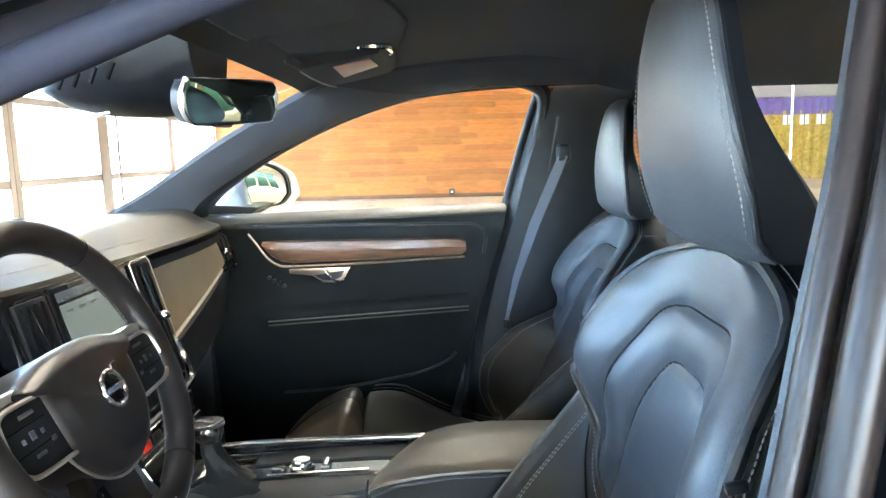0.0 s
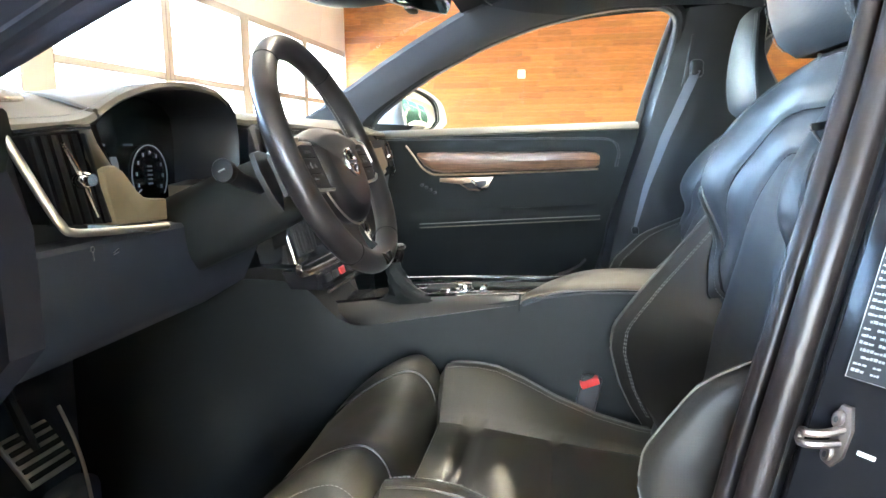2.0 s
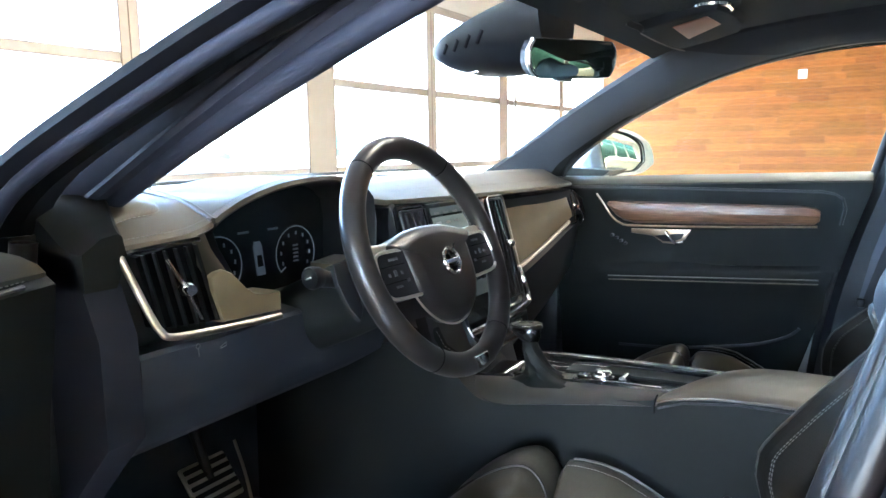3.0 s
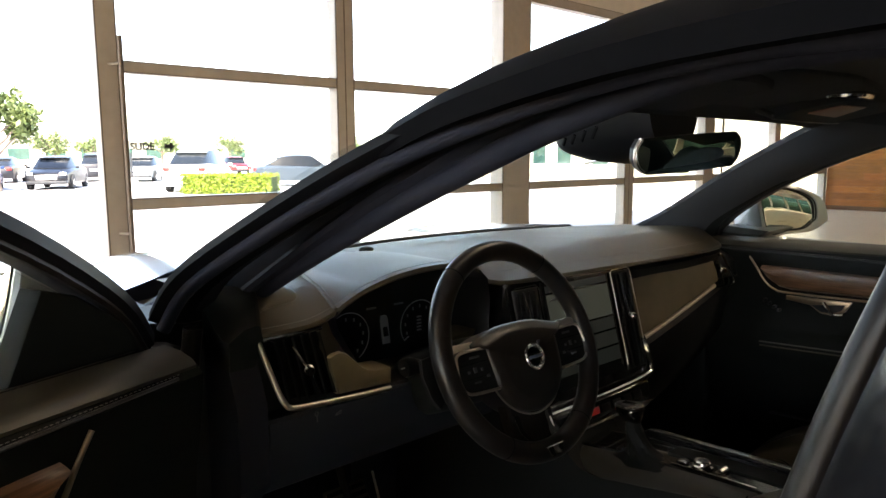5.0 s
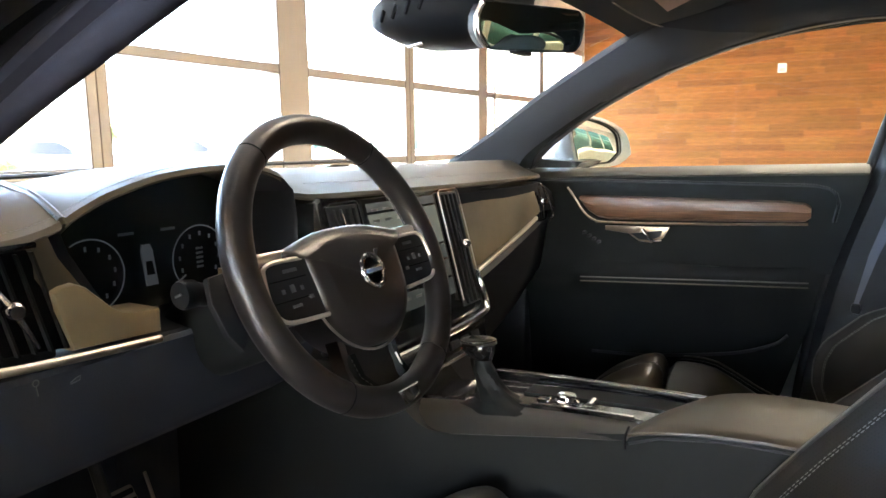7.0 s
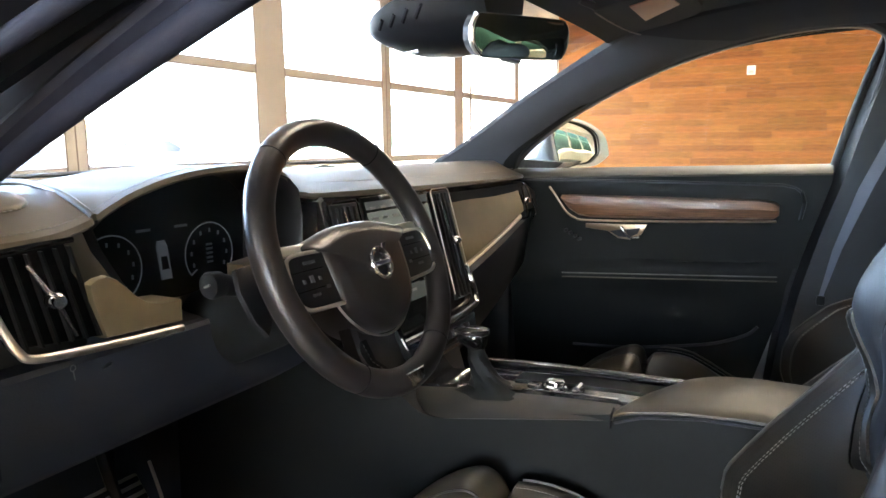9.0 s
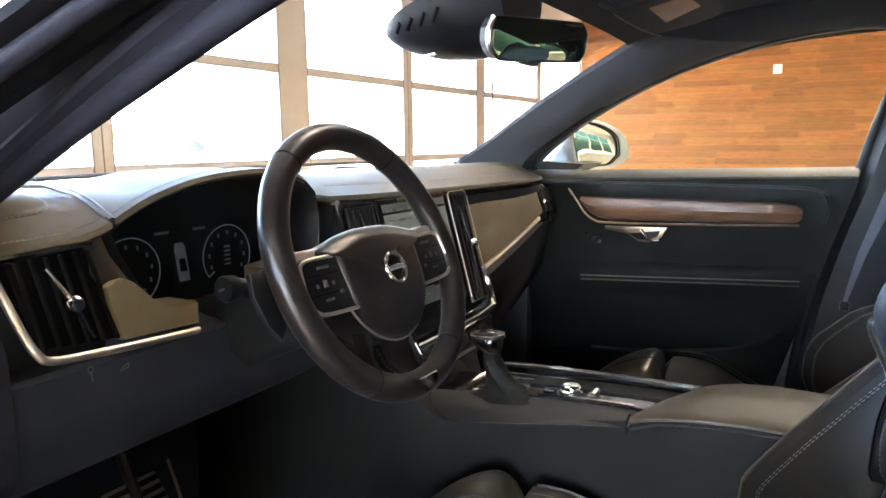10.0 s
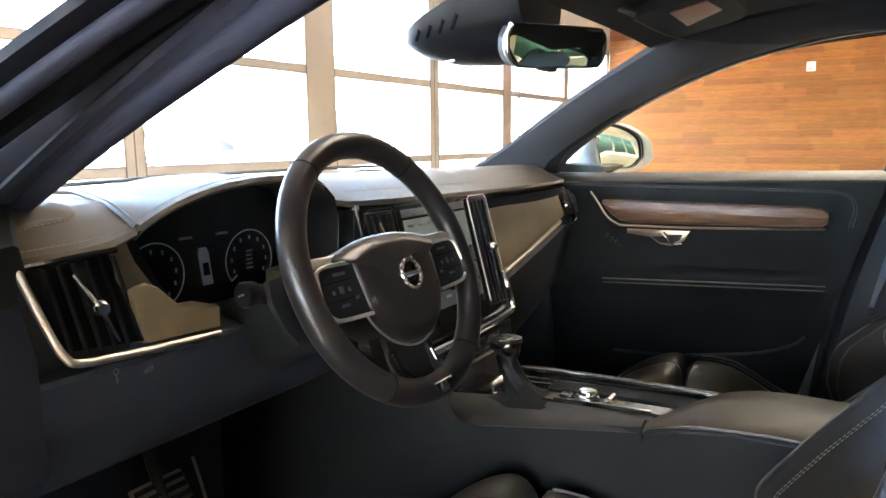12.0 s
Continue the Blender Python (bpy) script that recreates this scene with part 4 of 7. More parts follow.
INL = [(-0.562, 0.840), (-0.52, 0.838), (-0.468, 0.836), (-0.468, 0.861), (-0.494, 0.8625), (-0.510, 0.866), (-0.522, 0.874), (-0.534, 0.886), (-0.544, 0.896), (-0.556, 0.902), (-0.568, 0.901), (-0.576, 0.896), (-0.574, 0.88)]
part("inlay", prism(INL, lambda a, b, c: (XF + 0.002 - c, a, b), 0.05, 0.005), INLAY, dash, "satin brown wood inlay")
# dash leather under the hood's shade, painted by using the darker seat leather
part("binnacle_side", grid([[(XF - 0.010 + 0.004 * math.sin(math.pi * k / 5) - 0.25 * max(0, z0 - 0.90), y0 + (y1 - y0) * k / 5, z0 + (z1 - z0) * k / 5) for k in range(6)] for y0, z0, y1, z1 in ((-0.540, 0.864, -0.500, 0.846), (-0.562, 0.880, -0.524, 0.872), (-0.580, 0.902, -0.546, 0.900), (-0.590, 0.922, -0.560, 0.925), (-0.592, 0.944, -0.566, 0.950))]), LEATHER, dash, "leather side of the dial hood")
XP = -0.216
air_vent("air_vent", {"hole": [(0.580, 0.920), (0.606, 0.922), (0.676, 0.852), (0.668, 0.838), (0.640, 0.834), (0.582, 0.840)], "x": XP, "s": 0.05},
         [((XP - 0.008, 0.590 + 0.014 * k, 0.914 - 0.014 * k), (XP - 0.006, 0.596 + 0.014 * k, 0.842)) for k in range(4)],
         ((XP + 0.002, 0.585, 0.918), (XP + 0.004, 0.606, 0.886), (XP + 0.002, 0.628, 0.846)), "end air vent with chrome knob")
part("vent_frame", tube(spline([(XP + 0.002, 0.592, 0.926), (XP + 0.002, 0.610, 0.922), (XP + 0.004, 0.642, 0.890), (XP + 0.004, 0.676, 0.856), (XP + 0.004, 0.676, 0.842), (XP + 0.003, 0.655, 0.836)], 5), 0.003, 8), CHROME, dash, "chrome vent edge")
# inlay stub between wheel column and dials
part("inlay", prism([(-0.30, 0.836), (-0.25, 0.85), (-0.232, 0.872), (-0.30, 0.866)], lambda a, b, c: (XF - 0.05 - c, a, b), 0.05, 0.005), INLAY, dash, "satin brown wood inlay")

# instrument hood lining and dials
arch = [(-0.552, 0.945), (-0.530, 0.962), (-0.496, 0.976), (-0.433, 0.991), (-0.353, 0.997), (-0.291, 0.993), (-0.256, 0.982), (-0.238, 0.966), (-0.232, 0.93), (-0.236, 0.86), (-0.26, 0.832), (-0.36, 0.826), (-0.46, 0.828), (-0.50, 0.85), (-0.525, 0.89), (-0.545, 0.925)]
cy_, cz_ = -0.385, 0.9
part("hood_lining", grid([[(x, cy_ + (y - cy_) * f, cz_ + (z - cz_) * f) for y, z in arch] for x, f in ((-0.221, 1.0), (-0.225, 0.985), (-0.28, 0.96), (-0.33, 0.93))], wrap_v=True), SLAT, dash)
ic = part("instrument_panel", prism([(cy_ + (y - cy_) * 0.95, cz_ + (z - cz_) * 0.95) for y, z in arch], lambda a, b, c: (-0.322 - c, a, b), 0.02, 0.002), SCREEN, dash, "dark digital instrument display", False)
DIALGLOW = glow("dial_glow", (0.12, 0.14, 0.16), 0.004)
DIALDIM = glow("dial_dim", (0.07, 0.085, 0.1), 0.002)


def dial(y, z, r, a0, a1):
    part("dial_ring", tube([(-0.3195, y + r * math.cos(radians(a)), z + r * math.sin(radians(a))) for a in range(a0, a1 + 1, 6)], 0.0008, 6, up=(1, 0, 0)), DIALGLOW, ic)
    for a in range(a0 + 6, a1, 30):
        c, s = math.cos(radians(a)), math.sin(radians(a))
        part("dial_mark", tube([(-0.3197, y + r * 0.74 * c, z + r * 0.74 * s - 0.002), (-0.3197, y + r * 0.74 * c, z + r * 0.74 * s + 0.003)], 0.0014, 5, up=(1, 0, 0)), DIALDIM, ic)


dial(-0.311, 0.881, 0.042, -40, 220)
dial(-0.463, 0.881, 0.042, -60, 120)
part("dial_needle", rod((-0.319, -0.335, 0.862), (-0.319, -0.345, 0.856), 0.001, 5), DIALGLOW, ic)
for dz in (0.012, 0.006, 0.0, -0.006, -0.012):
    part("dial_figure", block(-0.3205, -0.319, -0.316, -0.306, 0.88 + dz, 0.8825 + dz, 0), DIALDIM, ic, "", False)
# small car picture between the dials, as plain shapes
part("car_symbol", prism([(-0.395, 0.858), (-0.379, 0.858), (-0.379, 0.901), (-0.3815, 0.908), (-0.3925, 0.908), (-0.395, 0.901)], lambda a, b, c: (-0.3185 - c, a - (b - 0.88) * 0.12, b), 0.002, 0.0005), DIALGLOW, ic, "", False)
part("car_symbol_roof", prism([(-0.3925, 0.871), (-0.3815, 0.871), (-0.3825, 0.888), (-0.3915, 0.888)], lambda a, b, c: (-0.3178 - c, a - (b - 0.88) * 0.12, b), 0.001, 0.0003), SCREEN, ic, "", False)
for y in (-0.415, -0.357):
    part("readout", block(-0.3205, -0.319, y - 0.01, y + 0.01, 0.922, 0.925, 0), DIALDIM, ic, "", False)

# lower dashboard on the driver's side
part("lower_panel", loft([[(-0.205 - d, y, z) for d, z in ((0.03, 0.828), (0.004, 0.827), (0.0, 0.822), (0.0, 0.80), (0.003, 0.77), (0.03, 0.715), (0.10, 0.675), (0.24, 0.665), (0.3, 0.80))] for y in (-0.669, -0.655, -0.55, -0.45, -0.3, -0.213)]), KNEE, dash, "black lower dashboard panel")
part("side_cap", loft([[(x, y, z) for x, z in ((-0.24, 0.935), (-0.205, 0.85), (-0.205, 0.74), (-0.30, 0.64), (-0.5, 0.62), (-0.5, 0.95))] for y in (-0.712, -0.670)]), SEAL2, dash)
GREYMARK = mat("grey_print", (0.14, 0.14, 0.14), 0.5)
ky = -0.597
part("boot_button_mark", tube([(-0.2035, ky + 0.0028 * math.cos(a), 0.820 + 0.003 * math.sin(a)) for a in [k * math.pi / 5 for k in range(11)]], 0.0005, 5, up=(1, 0, 0)), GREYMARK, dash)
part("boot_button_mark", rod((-0.2035, ky, 0.817), (-0.2035, ky + 0.001, 0.808), 0.0006, 5), GREYMARK, dash)
part("lock_mark", tube([(-0.2035, -0.566, 0.811), (-0.2035, -0.560, 0.814), (-0.2035, -0.556, 0.815), (-0.2035, -0.557, 0.811), (-0.2035, -0.566, 0.8095)], 0.0005, 5, up=(1, 0, 0)), GREYMARK, dash)

# ---- centre stack ----
stack = thing("centre_stack", "gloss black centre stack with portrait touchscreen and vents", "infotainment screen", at=(-0.2, YC, 0.7))


def on_stack(a, b, c):
    return (-0.205 + (0.955 - b) * 0.27 - c, a, b)


part("surround", prism([(-0.212, 0.738), (-0.196, 0.728), (0.145, 0.728), (0.163, 0.74), (0.163, 0.945), (0.155, 0.953), (-0.205, 0.953), (-0.212, 0.945)], on_stack, 0.06, 0.006), GLOSSBLACK, stack)
SCREENLIT = glow("screen_band", (0.027, 0.031, 0.025), 0.09)
SCREENLOW = glow("screen_low_band", (0.028, 0.036, 0.034), 0.015)
SCREENDIM = glow("screen_bar", (0.06, 0.07, 0.07), 0.012)
scr = part("touchscreen", prism([(-0.124, 0.752), (0.082, 0.752), (0.082, 0.946), (-0.124, 0.946)], lambda a, b, c: on_stack(a, b, c - 0.004), 0.004, 0.002), SCREEN, stack, "portrait touchscreen showing grey bands")
for i, (z0, z1) in enumerate(((0.926, 0.938), (0.862, 0.922), (0.836, 0.858), (0.806, 0.832), (0.776, 0.802))):
    part("screen_band", prism([(-0.116, z0), (0.074, z0), (0.074, z1), (-0.116, z1)], lambda a, b, c: on_stack(a, b, c - 0.0046), 0.0006, 0.0001), (SCREENDIM, SCREENLIT)[i] if i < 2 else SCREENLOW, scr, "", False)
    for k in range(3):
        part("screen_mark", prism([(-0.106 + 0.03 * k, z1 - 0.012), (-0.09 + 0.03 * k, z1 - 0.012), (-0.09 + 0.03 * k, z1 - 0.008), (-0.106 + 0.03 * k, z1 - 0.008)], lambda a, b, c: on_stack(a, b, c - 0.0052), 0.0006, 0.0001), GREYMARK, scr, "", False)
for sgn, y0 in ((1, 0.124), (-1, -0.168)):
    v = part("air_vent", prism([(y0 - 0.032, 0.748), (y0 + 0.032, 0.748), (y0 + 0.034, 0.94), (y0 - 0.032, 0.94)], lambda a, b, c: on_stack(a, b, c - 0.003), 0.004, 0.001), BLACK, stack, "upright air vent with chrome knob")
    for k in range(4):
        yy = y0 - 0.021 + 0.014 * k
        part("slat", loft([[Vector(on_stack(yy, z, -0.004)) + Vector((dx, dy, 0)) for dx, dy in ((-0.004, -0.001), (0.004, -0.001), (0.004, 0.001), (-0.004, 0.001))] for z in (0.752, 0.936)]), DARK, v)
    part("bar", tube([on_stack(y0 - 0.008, 0.93, -0.008), on_stack(y0, 0.855, -0.010), on_stack(y0 + 0.004, 0.76, -0.008)], [0.0009, 0.0016, 0.0009], 6), CHROME, v)
    part("knob", ball(on_stack(y0 + 0.002, 0.852, -0.014), 0.008, (1.5, 1, 1)), CHROME, v)
    part("vent_frame", tube([on_stack(*p, -0.006) for p in ((y0 - 0.034, 0.76), (y0 - 0.034, 0.94), (y0 - 0.026, 0.945), (y0 + 0.028, 0.945), (y0 + 0.035, 0.938), (y0 + 0.036, 0.80))], 0.0010, 6), MATTECHROME if sgn > 0 else DARK, v)
part("chrome_strip", tube(spline([on_stack(0.172, 0.80, 0.004), on_stack(0.174, 0.765, 0.0), on_stack(0.168, 0.737, -0.004), on_stack(0.15, 0.728, -0.005), on_stack(0.05, 0.722, -0.006), on_stack(-0.196, 0.722, -0.005), on_stack(-0.214, 0.735, -0.002)], 5), 0.0058, 8), CHROME, stack, "chrome edge strip")
part("climate_bar", prism([(-0.135, 0.682), (0.15, 0.682), (0.158, 0.714), (-0.15, 0.714)], on_stack, 0.06, 0.004), GLOSSBLACK, stack)
for k in range(7):
    part("button", prism([(-0.12 + 0.036 * k, 0.692), (-0.095 + 0.036 * k, 0.692), (-0.095 + 0.036 * k, 0.704), (-0.12 + 0.036 * k, 0.704)], lambda a, b, c: on_stack(a, b, c - 0.003), 0.004, 0.001), DARK if k != 2 else RED, stack, "" if k != 2 else "red hazard button")
part("chrome_strip", tube([on_stack(-0.13, 0.678, -0.004), on_stack(0.15, 0.678, -0.004)], 0.003, 6), CHROME, stack)
part("base", prism([(-0.118, 0.55), (0.162, 0.55), (0.158, 0.68), (-0.114, 0.68)], lambda a, b, c: on_stack(a, b, c + 0.05), 0.12, 0.01), BLACK, stack)

# ---- steering wheel ----
sw = thing("steering_wheel", "dark leather three-spoke steering wheel with chrome accents", "steering wheel", at=(-0.03, -0.37, 0.9))
TILT = radians(23.2)
AX = Vector((math.cos(TILT), 0, math.sin(TILT)))
WU, WV = Vector((0, 1, 0)), Vector((-math.sin(TILT), 0, math.cos(TILT)))
WC = Vector((-0.0294, -0.3695, 0.9073))


def on_wheel(a, b, c):
    """A place on the wheel: a across, b up along the wheel, c away from the driver."""
    return WC + WU * a + WV * b + AX * (-c)


RR, RT = 0.1437, 0.0150
rim = part("rim", tube([on_wheel(RR * math.cos(a), RR * math.sin(a), 0) for a in [k * math.pi / 60 for k in range(120)]], RT, 20, closed=True, squash=1.0, up=AX), RIMLEATHER, sw, "thick leather-wrapped rim")
for a in (127, 53, 237, -57):
    c, s = math.cos(radians(a)), math.sin(radians(a))
    part("rim_seam", tube([on_wheel((RR + 0.0150 * math.cos(q)) * c, (RR + 0.0150 * math.cos(q)) * s, 0.0150 * math.sin(q)) for q in [k * math.pi / 9 for k in range(18)]], 0.0008, 5, closed=True), VOID, rim)
for lo, hi in ((-55, 52), (54, 126), (128, 235)):
    part("rim_stitching", stitches([on_wheel((RR - 0.0140) * math.cos(radians(a)), (RR - 0.0140) * math.sin(radians(a)), 0.007) for a in range(lo, hi + 1, 2)], 0.0055, 0.0040, 0.0008), THREAD, rim, "", False)
# airbag cover: shoulders that reach out over the button spokes, a rounded chin below
PADR = [(0.0, 0.0375), (0.028, 0.0368), (0.055, 0.0325), (0.078, 0.0265), (0.093, 0.0225), (0.0955, 0.0185), (0.090, 0.0155), (0.079, 0.0145), (0.0735, 0.0095), (0.0715, -0.010), (0.0690, -0.032), (0.0650, -0.047), (0.0555, -0.0625), (0.041, -0.0765), (0.022, -0.086), (0.0, -0.0895)]
PAD = PADR + [(-a, b) for a, b in PADR[-2:0:-1]]
PADS = [(p.x, p.y) for p in spline([Vector((*p, 0)) for p in PAD + PAD[:1]], 4)[:-1]]


def pad_ring(f, d):
    """The cover's outline drawn in towards its middle; the upper edge leans back."""
    return [on_wheel(a * f, -0.022 + (b + 0.022) * f, d + 0.006 * smooth_step(0.0, 0.036, b) * f) for a, b in PADS]


def smooth_step(a, b, v):
    t = min(1, max(0, (v - a) / (b - a)))
    return t * t * (3 - 2 * t)


part("airbag_cover", loft([pad_ring(f, d) for f, d in ((0.96, 0.045), (0.985, 0.012), (1.0, 0.001), (0.995, -0.003), (0.975, -0.0065), (0.92, -0.0105), (0.83, -0.0135), (0.78, -0.0152), (0.74, -0.0158), (0.5, -0.0172), (0.2, -0.0178), (0.05, -0.018))]), RIMLEATHER, sw, "dark brown-black airbag cover")
CHIN = [p for p in PADS if p[1] < -0.040]
CHIN.sort(key=lambda p: p[0])
part("chin_strip", tube([on_wheel(a * 1.03, -0.022 + (b + 0.022) * 1.04, 0.001) for a, b in CHIN], 0.0014, 8, up=AX), MATTECHROME, sw, "thin satin chrome strip round the cover's chin")
EA, EB = 0.003, -0.0175
EM = part("emblem", tube([on_wheel(0.0165 * math.cos(a) + EA, 0.0165 * math.sin(a) + EB, -0.0192) for a in [k * math.pi / 14 for k in range(28)]], 0.0026, 8, closed=True), CHROME, sw, "round chrome emblem")
part("emblem_disc", loft([[on_wheel(EA + r * math.cos(a), EB + r * math.sin(a), d) for a in [k * math.pi / 12 for k in range(24)]] for r, d in ((0.0155, -0.0165), (0.0150, -0.0183), (0.003, -0.0185))]), GLOSSBLACK, EM)
part("emblem_bar", prism([(-0.0160, -0.0030), (0.0160, -0.0030), (0.0160, 0.0030), (-0.0160, 0.0030)], lambda a, b, c: on_wheel(a + EA, b + EB, c - 0.0212), 0.003, 0.0006), CHROME, EM)
part("emblem_inset", prism([(-0.0135, -0.0018), (0.0135, -0.0018), (0.0135, 0.0018), (-0.0135, 0.0018)], lambda a, b, c: on_wheel(a + EA, b + EB, c - 0.0216), 0.001, 0.0002), mat("emblem_blue", (0.05, 0.07, 0.12), 0.3), EM)
part("emblem_tip", prism([(0.010, 0.011), (0.0205, 0.0215), (0.011, 0.0205)], lambda a, b, c: on_wheel(a + EA, b + EB, c - 0.0205), 0.003, 0.0005), CHROME, EM)
for sg in (-1, 1):
    POD = [(0.070, 0.0135), (0.112, 0.0130), (0.124, 0.0105), (0.1290, 0.0040), (0.1320, -0.018), (0.1310, -0.030), (0.1240, -0.0385), (0.110, -0.0425), (0.067, -0.0445)]
    pod = [(sg * a, b) for a, b in POD]
    pd = part("spoke", prism(pod, lambda a, b, c: on_wheel(a, b, c - 0.0065), 0.028, 0.003), PODBLACK, sw, "satin black button spoke")
    part("spoke_frame", tube([on_wheel(p.x, p.y, -0.0075) for p in spline([Vector((sg * 0.0775, 0.0125, 0))] + [Vector((*p, 0)) for p in pod[1:]], 4)], 0.0021, 8, up=AX), MATTECHROME, pd, "satin chrome spoke outline")
    for k, (bx, bz, w, h) in enumerate(((0.096, 0.0035, 0.009, 0.0016), (0.100, -0.013, 0.003, 0.0035), (0.088, -0.014, 0.002, 0.002), (0.112, -0.014, 0.002, 0.002), (0.101, -0.029, 0.006, 0.0014), (0.080, -0.024, 0.003, 0.0018))):
        part("button_mark", prism([(sg * bx - w, bz - h), (sg * bx + w, bz - h), (sg * bx + w, bz + h), (sg * bx - w, bz + h)], lambda a, b, c: on_wheel(a, b, c - 0.0072), 0.001, 0.0003), BUTTONMARK, pd)
    for b0, b1 in ((-0.0035, -0.0045), (-0.0225, -0.0235)):
        part("button_gap", prism([(sg * 0.078, b0), (sg * 0.126, b0), (sg * 0.126, b1), (sg * 0.078, b1)], lambda a, b, c: on_wheel(a, b, c - 0.0070), 0.001, 0.0002), VOID, pd)
    part("spoke_shoulder", prism([(sg * a, b) for a, b in ((0.070, 0.024), (0.098, 0.0245), (0.122, 0.0250), (0.134, 0.0220), (0.133, 0.0140), (0.122, 0.0142), (0.100, 0.0160), (0.070, 0.015))], lambda a, b, c: on_wheel(a, b, c - 0.0015), 0.016, 0.003), MATTECHROME, sw, "satin metal upper edge of the spoke")
    part("arm", loft([[on_wheel(sg * a, b + db, c) for db, c in ((0.02, 0.006), (0.02, 0.022), (-0.026, 0.022), (-0.026, 0.006))] for a, b in ((0.06, -0.008), (0.11, -0.010), (0.140, -0.010))]), BLACK, sw)
    # shift paddle behind the rim; its chrome edge is coloured dark, as if unlit
    PDL = [(0.100, 0.012), (0.140, 0.020), (0.157, 0.018), (0.161, -0.004), (0.156, -0.034), (0.146, -0.050), (0.138, -0.044), (0.120, -0.016)]
    pdl = part("paddle", prism([(sg * a, b) for a, b in PDL], lambda a, b, c: on_wheel(a, b, c + 0.026), 0.006, 0.002), SLAT, sw, "black shift paddle")
    part("paddle_edge", tube([on_wheel(sg * a, b, 0.026) for a, b in PDL[2:6]], 0.0008, 6), DARK, pdl)
# lower spoke: a dark tapered panel that runs back from the chin and down to the rim
part("lower_spoke", loft([[on_wheel(a * w, b, d + dd) for a, dd in ((-1, 0.004), (-0.9, 0.0), (0.9, 0.0), (1, 0.004), (1, 0.020), (-1, 0.020))] for b, w, d in ((-0.070, 0.046, 0.010), (-0.100, 0.041, 0.016), (-0.122, 0.041, 0.013), (-0.140, 0.045, 0.004))]), RIMLEATHER, sw, "dark lower spoke panel")
for sg in (-1, 1):
    low = part("spoke_leg", loft([[on_wheel(sg * (a + da), b, d + dd) for da, dd in ((-0.006, 0.0), (-0.004, -0.004), (0.004, -0.004), (0.006, 0.0), (0.006, 0.012), (-0.006, 0.012))] for a, b, d in ((0.034, -0.088, 0.016), (0.032, -0.112, 0.015), (0.026, -0.132, 0.002))]), DOORSKIN, sw)
    if sg > 0:
        part("leg_strip", tube([on_wheel(0.0290, -0.1040, 0.010), on_wheel(0.0285, -0.1220, 0.007), on_wheel(0.0230, -0.1440, -0.010)], 0.0011, 6), MATTECHROME, low, "bright edge strip")
    else:
        part("stitching", stitches([on_wheel(-0.0385, -0.094, 0.011), on_wheel(-0.0365, -0.112, 0.0095), on_wheel(-0.030, -0.130, -0.002)], 0.005, 0.0035, 0.0006), THREAD, low, "", False)
part("spoke_inlay", prism([(-0.0235, -0.1370), (0.0130, -0.1370), (0.0080, -0.1500), (-0.0130, -0.1530)], lambda a, b, c: on_wheel(a, b, c - 0.0172), 0.010, 0.003), CHROME, sw, "polished chrome foot of the lower spoke")
column = thing("steering_column", "black steering column shroud with control stalks", "steering column", at=(-0.15, -0.372, 0.85))
part("shroud", loft([[on_wheel(0.046 * math.cos(a) * f, 0.044 * math.sin(a) * f - 0.012, d) for a in [k * math.pi / 12 for k in range(24)]] for d, f in ((0.03, 0.9), (0.05, 1.02), (0.10, 1.12), (0.16, 1.2), (0.25, 1.2))]), DOORSKIN, column)
for sg in (-1, 1):
    sk = part("stalk", tube([on_wheel(sg * 0.04, -0.006, 0.085), on_wheel(sg * 0.10, 0.007, 0.080), on_wheel(sg * 0.142, 0.015, 0.070)], [0.008, 0.009, 0.0115], 12), SLAT, column, "black control stalk")
    part("stalk_end", loft([[on_wheel(sg * (0.138 + d), 0.015 + r * math.sin(a), 0.071 + r * math.cos(a) - d * 0.25) for a in [k * math.pi / 10 for k in range(20)]] for d, r in ((0.0, 0.0125), (0.015, 0.0135), (0.019, 0.012), (0.020, 0.004))]), SLAT, sk)
    part("stalk_mark", rod(on_wheel(sg * 0.1585, 0.015, 0.062), on_wheel(sg * 0.1585, 0.015, 0.070), 0.0012, 5), GREYMARK, sk)

# ---- pedals ----
pb = thing("brake_pedal", "brushed metal pedal with black rubber bars", "pedal", at=(-0.6, -0.33, 0.45))
PM = pose(-0.55, -0.312, 0.447, 0, 52, 0)
part("plate", turn(block(-0.044, 0.044, -0.05, 0.05, -0.005, 0.005, 0.004), PM), MATTECHROME, pb)
for k in range(5):
    part("rubber_bar", turn(block(-0.037 + 0.016 * k, -0.028 + 0.016 * k, -0.046, 0.046, 0.004, 0.009, 0.002), PM), TYRE, pb)
part("arm", tube([(-0.555, -0.312, 0.45), (-0.60, -0.312, 0.56), (-0.70, -0.31, 0.72)], 0.01, 8), BLACK, pb)
fr_ = thing("footrest_trim", "thin metal edge strip in the footwell", "trim strip", at=(-0.5, -0.25, 0.3))
part("strip", tube(spline([(-0.56, -0.246, 0.50), (-0.535, -0.246, 0.44), (-0.52, -0.246, 0.38), (-0.51, -0.246, 0.30)], 5), 0.0032, 6), MATTECHROME, fr_)
part("pad", block(-0.62, -0.56, -0.25, -0.15, 0.22, 0.34, 0.02), CARPET, fr_)

# ---- centre console ----
con = thing("centre_console", "dark leather centre console with armrest and chrome controls", "centre console", at=(0.2, YC, 0.3))
CT = [(-0.40, 0.600), (-0.24, 0.635), (-0.10, 0.650), (-0.04, 0.657), (0.05, 0.663), (0.12, 0.6675), (0.188, 0.670)]


